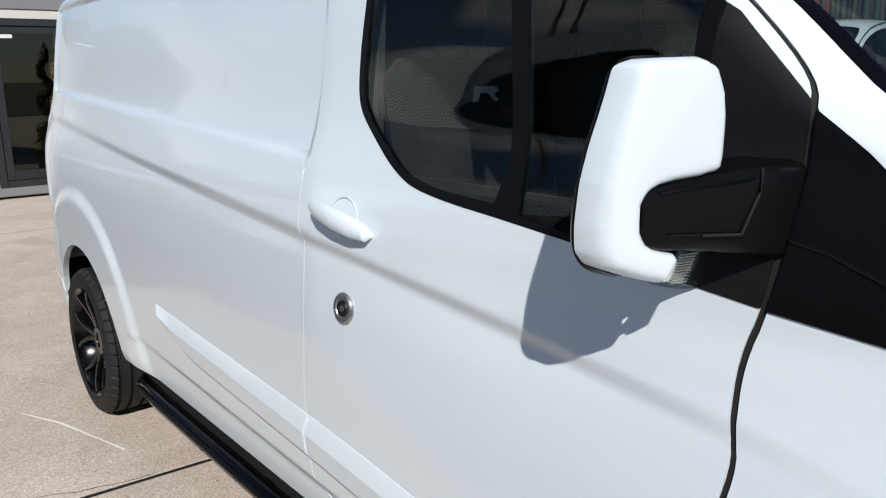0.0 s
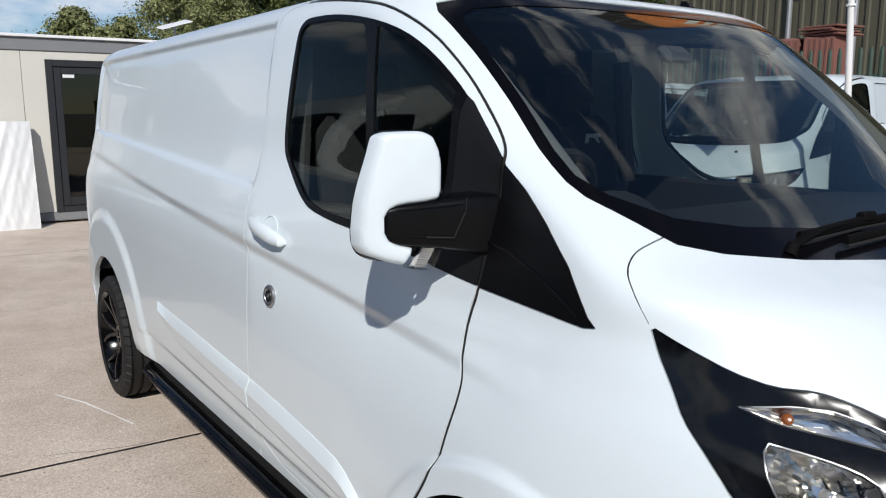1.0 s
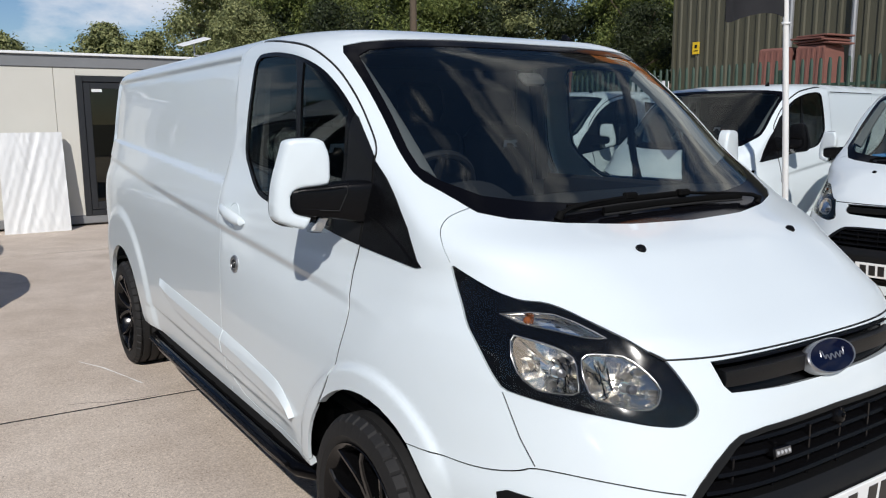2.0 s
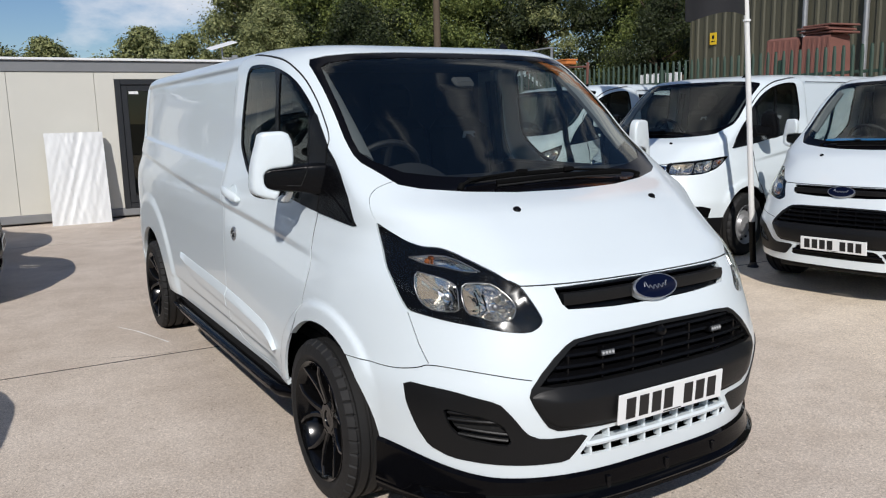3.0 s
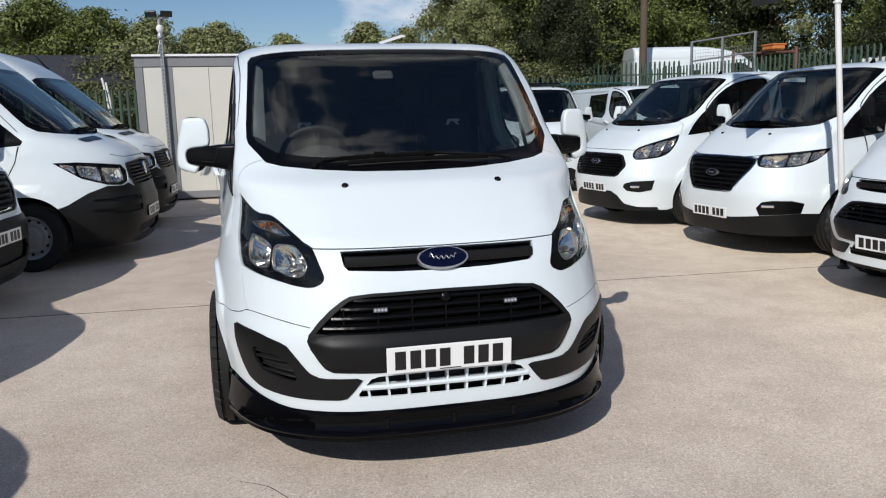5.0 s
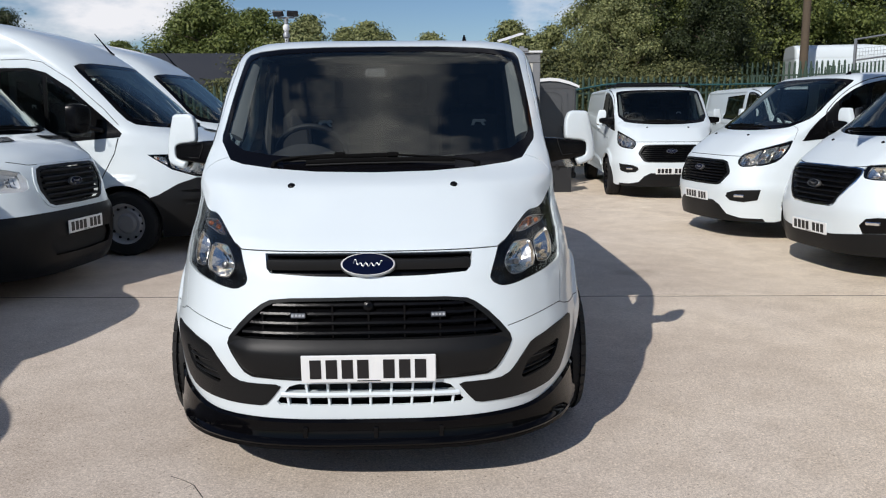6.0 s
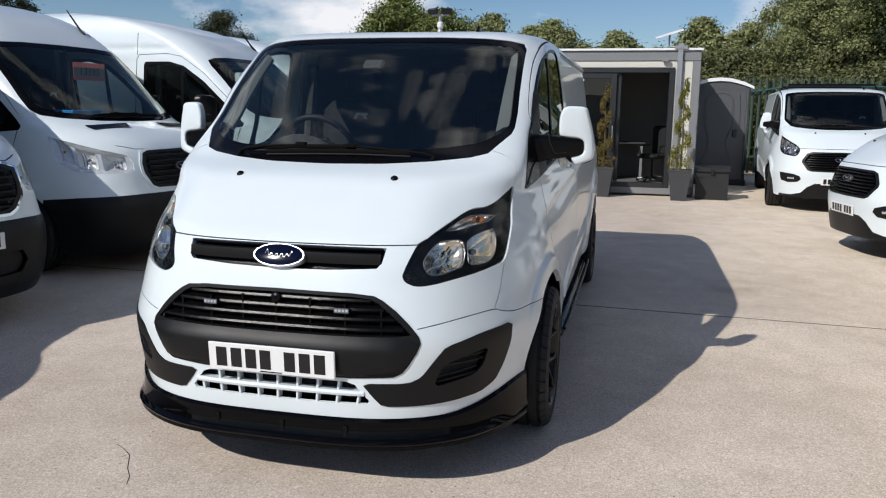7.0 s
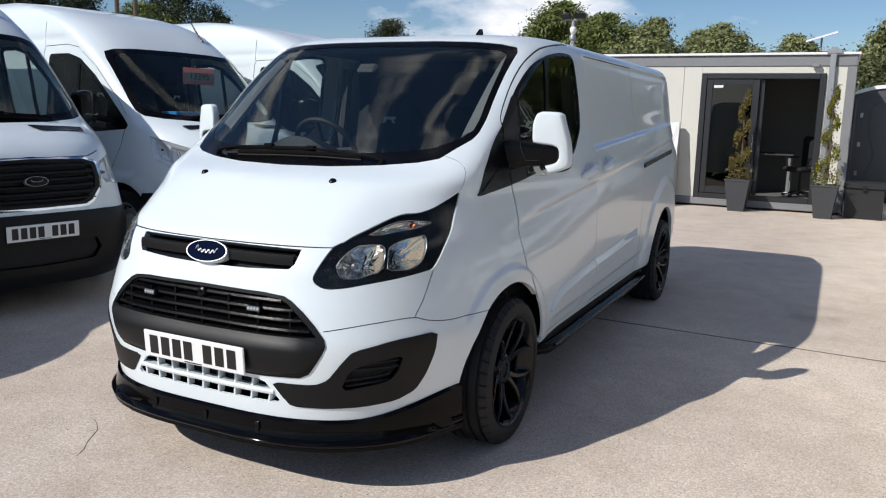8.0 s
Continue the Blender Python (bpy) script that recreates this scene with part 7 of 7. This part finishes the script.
# ---- shed behind the fence ----
shed = empty("shed", pose(17.4, 14.6, 0))
tagged(shed, "olive ribbed metal shed behind the fence", "industrial shed")
prof = [(0, 0), (.10, 0), (.13, -.045), (.20, -.045), (.23, 0), (.333, 0)]
me = None
for k in range(72):
    if me is None:
        g = Geo().loft([[(y, -x, z) for x, y in prof] + [(.05, -.333, z), (.05, 0, z)] for z in (0.0, 7.5)])
        ob = part("cladding_sheet", g, CLAD, shed)
        me = ob.data
    else:
        ob = new("cladding_sheet", me)
        ob.parent = shed
    ob.matrix_basis = pose(0, -.334 * k, 0)
part("shed_core", Geo().box((.06, -24, 0), (14, 0, 7.4), .0), CLAD, shed)
part("end_flashing", Geo().box((-.06, 0, 0), (.3, .08, 7.5), .005), CLAD, shed)
part("roof", Geo().box((-.25, -24.2, 7.5), (14, .3, 7.65), .02), SLATE, shed)
ys = part("yellow_sign", Geo().box((-.07, -.95, 3.45), (-.055, -.70, 3.80), .003), YELLOW, shed, "yellow warning sign")
part("sign_bar", Geo().box((-.0725, -.90, 3.53), (-.071, -.75, 3.56), 0), INK, ys)
part("sign_mark", Geo().box((-.0725, -.87, 3.62), (-.071, -.78, 3.72), 0), INK, ys)
for y in (-3.9, -5.6):
    part("down_pipe", Geo().tube([(-.12, y, 0), (-.12, y, 7.4)], .07, 10), GALV, shed)
part("junction_box", Geo().box((-.2, -3.75, 2.55), (-.07, -3.45, 2.85), .01), OFFWHITE, shed)


def bin_stack(x, y, tiers, lids, wide, seed):
    """Ribbed bins with a narrower foot, stood upside down on one another, loose lids on top."""
    rnd = random.Random(seed)
    root = empty("crate_stack", pose(x, y, 0, 0, 0, rnd.uniform(-6, 6)))
    tagged(root, "stack of faded red ribbed crates behind the fence", "crates", "crate stacks")
    body = rib = None
    high = 1.0
    for t in range(tiers):
        at = pose(rnd.uniform(-.03, .03), rnd.uniform(-.03, .03), high * t, 0, 0, rnd.uniform(-3, 3))
        if body is None:
            g = Geo()
            g.loft([[(-q, -q * wide, z), (q, -q * wide, z), (q, q * wide, z), (-q, q * wide, z)] for q, z in ((.42, .0), (.42, .07), (.39, .07), (.35, .95), (.31, .99))])
            ob = part("crate", g, REDWOOD, root)
            body = ob.data
        else:
            ob = new("crate", body)
            ob.parent = root
        ob.matrix_basis = at
        for k in range(6):
            y0 = (-.32 + .128 * k) * wide
            s = part("rib", Geo().box((-.025, y0 - .022, .07), (.01, y0 + .022, .93), .004, pose(-.385, 0, 0, 0, 2.6, 0)), REDWOOD, ob)
    for k in range(lids):
        lid = part("lid", Geo().box((-.40, -.36, 0), (.40, .36, .035), .006), REDWOOD, root)
        lid.matrix_basis = pose(rnd.uniform(-.06, .06), rnd.uniform(-.06, .06), high * tiers + .05 * k, rnd.uniform(-2, 2), 0, rnd.uniform(-12, 12))


bin_stack(13.2, 8.10, 3, 0, 1.0, 2)
bin_stack(13.2, 7.28, 3, 4, .85, 5)
bin_stack(13.3, 5.9, 2, 0, 1.0, 9)
bin_stack(13.3, 4.9, 2, 1, 1.0, 12)
bin_stack(13.3, 2.9, 2, 0, 1.0, 14)

# white slatted pallets standing behind the fence
pallets = empty("pallet_stack", pose(13.1, 11.05, 0))
tagged(pallets, "stack of white slatted pallets behind the fence", "pallets")
for k in range(14):
    part("board", Geo().box((-.04, .105 * k, 0), (0, .105 * k + .08, 2.46 + .012 * (k % 3)), .004), OFFWHITE, pallets)
for z in (.4, 1.3, 2.3):
    part("bearer", Geo().box((0, -.02, z), (.10, 1.50, z + .1), .004), BARK, pallets)

# red rack with an orange box
rack = empty("red_rack", pose(12.9, 14.3, 0))
tagged(rack, "rusty red steel rack behind the fence", "rack")
for y0 in (0, 1.4, 2.8):
    part("post", Geo().box((-.03, y0 - .03, 0), (.03, y0 + .03, 2.92 + .03 * y0), .004), REDWOOD, rack)
part("rail", Geo().tube([(0, 0, 2.80), (0, 2.9, 2.92)], .03, 8), REDWOOD, rack)
part("rail", Geo().tube([(0, 0, 2.0), (0, 2.9, 2.05)], .03, 8), REDWOOD, rack)
box_o = part("plastic_box", Geo().box((12.72, 15.0, 2.90), (13.1, 15.5, 3.05), .03), FLAGORANGE)
tagged(box_o, "orange plastic box on the red rack", "box")
part("box_rim", Geo().box((12.70, 14.98, 3.02), (13.12, 15.52, 3.06), .01), FLAGORANGE, box_o)


# ---- palisade fence ----
def fence(name, a, b, top, label):
    root = empty(name, Matrix.Translation((*a, 0)) @ Matrix.Rotation(math.atan2(b[1] - a[1], b[0] - a[0]), 4, "Z"))
    tagged(root, label, "fence")
    L = math.dist(a, b)
    g = Geo()
    w, d = .034, .018
    base = [(-w, d), (-w * .35, 0), (w * .35, 0), (w, d), (w, d + .003), (w * .35, .003), (-w * .35, .003), (-w, d + .003)]
    g.loft([[(x, y, .05) for x, y in base], [(x, y, top - .12) for x, y in base], [(x * .75, y, top - .03) for x, y in base], [(x * .12 + w * .35 * (1 if x > 0 else -1) * .9, y, top) for x, y in base]])
    first = part("pale", g, FENCE, root)
    n = int(L / .155)
    first.matrix_basis = pose(.08, -.04, 0)
    for k in range(1, n):
        o = new("pale", first.data)
        o.parent = root
        o.matrix_basis = pose(.08 + .155 * k, -.04, 0)
    for z in (.45, top - .42):
        part("rail", Geo().box((0, -.02, z - .025), (L, .02, z + .025), .004), FENCE, root)
    for k in range(int(L / 2.75) + 1):
        part("post", Geo().box((k * 2.75 - .05, -.0, 0), (k * 2.75 + .05, .09, top - .15), .005), FENCE, root)


fence("palisade_fence", (-14, 14.2), (-2.9, 13.9), 2.1, "green palisade fence beside the office")
fence("palisade_fence", (2.4, 17.0), (10.0, 17.0), 2.35, "green palisade fence at the back of the yard")
fence("palisade_fence", (10.2, 21.9), (13.2, 20.3), 2.95, "green palisade fence on the bank behind the yard")
fence("palisade_fence", (10.0, 17.0), (10.0, -6.0), 2.5, "green palisade fence behind the parked vans")

# ---- dark gabled building beyond the left fence ----
barn = empty("dark_building", pose(-9.5, 19.5, 0, 0, 0, 8))
tagged(barn, "low dark building with a grey pitched roof beyond the fence", "building")
part("wall", Geo().box((-5, 0, 0), (5.2, 6, 2.0), .02), SLATE, barn)
part("roof", Geo().prism([(-.4, 1.95), (3.0, 3.3), (6.4, 1.95), (6.4, 2.1), (3.0, 3.45), (-.4, 2.1)], 11.0, pose(-5.4, 0, 0, 90, 0, 90)), SLATE, barn)

pole = empty("telegraph_pole", pose(12.1, 21.2, 0))
tagged(pole, "brown wooden telegraph pole behind the fence", "pole")
part("shaft", Geo().tube([(0, 0, 0), (0, 0, 9)], [.14, .10], 12), BARK, pole, smooth=True)


# ---- trees ----
def make_tree(kind, height, spread, seed, leaf, leaves=8500):
    """Tapered trunk, limbs, and an uneven crown of many small leaves in clumps."""
    rnd = random.Random(seed)
    root = empty(kind)
    trunk = Geo()
    bend = [(rnd.uniform(-.15, .15) * i, rnd.uniform(-.15, .15) * i, height * .8 * i / 4) for i in range(5)]
    trunk.tube(bend, [.16, .13, .10, .06, .03], 8)
    tips = []
    for k in range(9):
        z = height * rnd.uniform(.22, .75)
        a = rnd.uniform(0, 6.28)
        r = spread * rnd.uniform(.45, .95) * (1.15 - z / height * .7)
        p0 = Vector((0, 0, z))
        p1 = Vector((r * .5 * math.cos(a), r * .5 * math.sin(a), z + height * .06))
        p2 = Vector((r * math.cos(a), r * math.sin(a), z + height * rnd.uniform(.08, .2)))
        trunk.tube([p0, p1, p2], [.06, .04, .015], 6)
        tips.append(p2)
    part("trunk", trunk, BARK, root, smooth=True)
    centres = []
    for k in range(95):
        t = rnd.random()
        z = height * (.16 + .80 * t)
        prof = math.sin(math.pi * min(1, (.12 + .92 * t)) ** .85) ** .7 + .12
        a, r = rnd.uniform(0, 6.28), spread * prof * rnd.random() ** .45 * .9
        centres.append((Vector((r * math.cos(a), r * math.sin(a), z)), spread * rnd.uniform(.10, .24)))
    centres += [(p, spread * .18) for p in tips]
    g = Geo()
    for k in range(int(leaves * (3.1 if kind == "tree" else 5.0))):
        c, rad = centres[rnd.randrange(len(centres))]
        d = Vector((rnd.gauss(0, 1), rnd.gauss(0, 1), rnd.gauss(0, .8))).normalized()
        p = c + d * rad * (rnd.random() ** .35 if rnd.random() < .86 else rnd.uniform(1.0, 1.7))
        if p.z > height:
            p.z = height - rnd.random() * .3
        n = (d + Vector((rnd.gauss(0, .5), rnd.gauss(0, .5), .5))).normalized()
        e = n.orthogonal().normalized()
        e.rotate(Matrix.Rotation(rnd.uniform(0, 6.28), 3, n))
        f = n.cross(e)
        s = rnd.uniform(.04, .10) if kind == "tree" else rnd.uniform(.026, .064)
        b = len(g.v)
        g.v += [p - e * s, p + f * s * .75 - n * s * .2, p + e * s * .7 - f * s * .3]
        g.f.append([b, b + 1, b + 2])
    part("crown", g, leaf, root, "uneven leafy crown")
    return root


kinds = [make_tree("tree", 5.6, 2.5, 1, LEAF), make_tree("tree", 5.0, 2.1, 2, LEAF2), make_tree("tree", 9.5, 3.4, 3, LEAF, 15000), make_tree("tree", 9.0, 3.0, 4, LEAF2, 14000),
         make_tree("tree", 8.0, 3.2, 5, LEAF3, 14000), make_tree("bush", 2.6, 2.0, 6, SCRUB, 6500)]
words = ["round green tree behind the office", "pale grey-green tree behind the yard", "tall leafy green tree behind the fence", "tall pale willow-like tree behind the fence",
         "dark dense tree behind the fence", "green scrub along the fence"]
rows_t = [(4, -16.9, 29.3, .715), (0, -8.5, 29, 1.1), (0, -6.4, 28, .98), (1, -4.2, 27, 1.03), (1, -2.0, 28, 1.0), (1, .4, 29, .93), (1, 3.4, 27, .98), (1, 5.2, 28, .96),
          (3, 7.2, 26, .82), (2, 9.6, 25, .85), (3, 12.4, 29, .95), (2, 15.0, 28.5, .95), (4, 8.8, 25.5, .9), (2, 18.0, 29, 1.0), (3, 21.5, 28, 1.0), (3, 6.2, 21.5, .58),
          (4, -28.0, 27.5, .98), (0, -27, 24, 1.1), (4, -29, 21, .95), (4, -28, 18, .9), (2, -30, 12, .8), (0, -13.6, 33, .85), (0, -12.2, 34, .8), (2, 24, 22, 1.0), (4, 26.5, 24.5, 1.15), (2, 30, 28, 1.05), (4, 21.5, 19.8, .75), (3, 8.4, 29, .95), (2, 10.8, 30, 1.0), (4, 13.2, 29, 1.05), (2, 16.4, 30, 1.05), (4, 19.6, 29, 1.1), (4, 6.6, 24, .58), (4, 9.3, 22.0, .68), (0, -9.6, 31, 1.05), (0, -5.4, 31, .9), (1, -3.0, 30, 1.0), (4, 22.5, 28, 1.1)]
for i, (k, x, y, s) in enumerate(rows_t):
    t = copy_thing(kinds[k], pose(x, y, 0, 0, 0, 67 * i)) if any(r[0] == k for r in rows_t[:i]) else kinds[k]
    t.matrix_basis = pose(x, y, 0, 0, 0, 67 * i) @ Matrix.Diagonal((s, s, s, 1))
    tagged(t, words[k], "tree", "trees round the yard")
bush_rows = [(3.2, 19.0, .9), (5.4, 18.6, 1.0), (7.6, 19.2, 1.1), (11.2, 15.4, .8), (11.4, 11.8, .7), (-4.4, 15.6, .9), (-7.2, 15.8, 1.0), (4.2, 22, 1.3), (6.6, 22, 1.4), (2.4, 22.5, 1.3), (0.2, 23, 1.3),
             (-2.0, 23, 1.3), (-4.5, 23, 1.4), (-12, 24, 1.4), (-15, 24, 1.4)]
for i, (x, y, s) in enumerate(bush_rows):
    t = kinds[5] if i == 0 else copy_thing(kinds[5], pose(x, y, 0))
    t.matrix_basis = pose(x, y, 0, 0, 0, 41 * i) @ Matrix.Diagonal((s, s, s, 1))
    tagged(t, words[5], "bush", "scrub round the yard")
tall_van("high_roof_van", "white high-roof van on the ground behind the fence", Matrix.Translation((17.3, 22.5, .95)) @ Matrix.Rotation(radians(78.5), 4, "Z"), "plain")
slab = part("raised_slab", Geo().box((11.0, 20.6, -.06), (21, 25.4, .95), .02), GROUND)
tagged(slab, "raised earth slab behind the fence", "ground", kind="structure")

HOSE = surface("teal_hose", (0.02, 0.085, 0.09), 0.45, grain=(60, 0.1))
hose = part("hose", Geo().tube([(3.61, 16.9, 2.02), (4.10, 16.9, 2.02), (4.85, 16.9, 2.15), (5.39, 16.9, 2.19), (6.63, 16.9, 2.14), (8.10, 16.9, 2.13), (8.96, 16.9, 2.15), (9.7, 16.9, 2.12)], .022, 8), HOSE, smooth=True)
tagged(hose, "thin teal hose slung along the green fence", "hose")

# two old posts by the far corner of the yard
for x, y, h in ((-8.28, 5.99, 4.4), (-8.09, 6.19, 4.3)):
    post = part("post", Geo().tube([(x, y, 0.0), (x, y, h)], [.040, .034], 10), BARK, smooth=True)
    tagged(post, "thin grey-brown weathered wooden post", "post", "old posts")

# two white poles leaning on the back fence
for x0, x1, zt in ((-3.60, -3.94, 2.36), (-3.53, -3.87, 2.26)):
    lean = part("leaning_pole", Geo().tube([(x0, 14.2, 0.0), (x1, 14.34, zt)], .022, 10), POLEWHITE, smooth=True)
    tagged(lean, "thin white pole leaning against the green fence", "pole", "leaning poles")

# mesh cage behind the fence
cage = empty("mesh_cage", pose(11.2, 16.5, 0, 0, 0, -60.6))
tagged(cage, "galvanised mesh cage behind the green fence", "cage")
for x in (0, .92, 1.84):
    part("post", Geo().box((x - .03, -.03, 0), (x + .03, .03, 3.24 + .07 * x), .004), GALV, cage)
for z0 in (2.70, 3.22):
    part("rail", Geo().tube([(0, 0, z0), (1.84, 0, z0 + .13)], .022, 8), GALV, cage)
for k in range(24):
    x = .04 + .077 * k
    part("wire", Geo().tube([(x, .01, .4), (x, .01, 3.0)], .004, 4), GALV, cage)
for k in range(12):
    z = 2.0 + .09 * k
    part("wire", Geo().tube([(0, .015, z), (1.84, .015, z + .03)], .004, 4), GALV, cage)
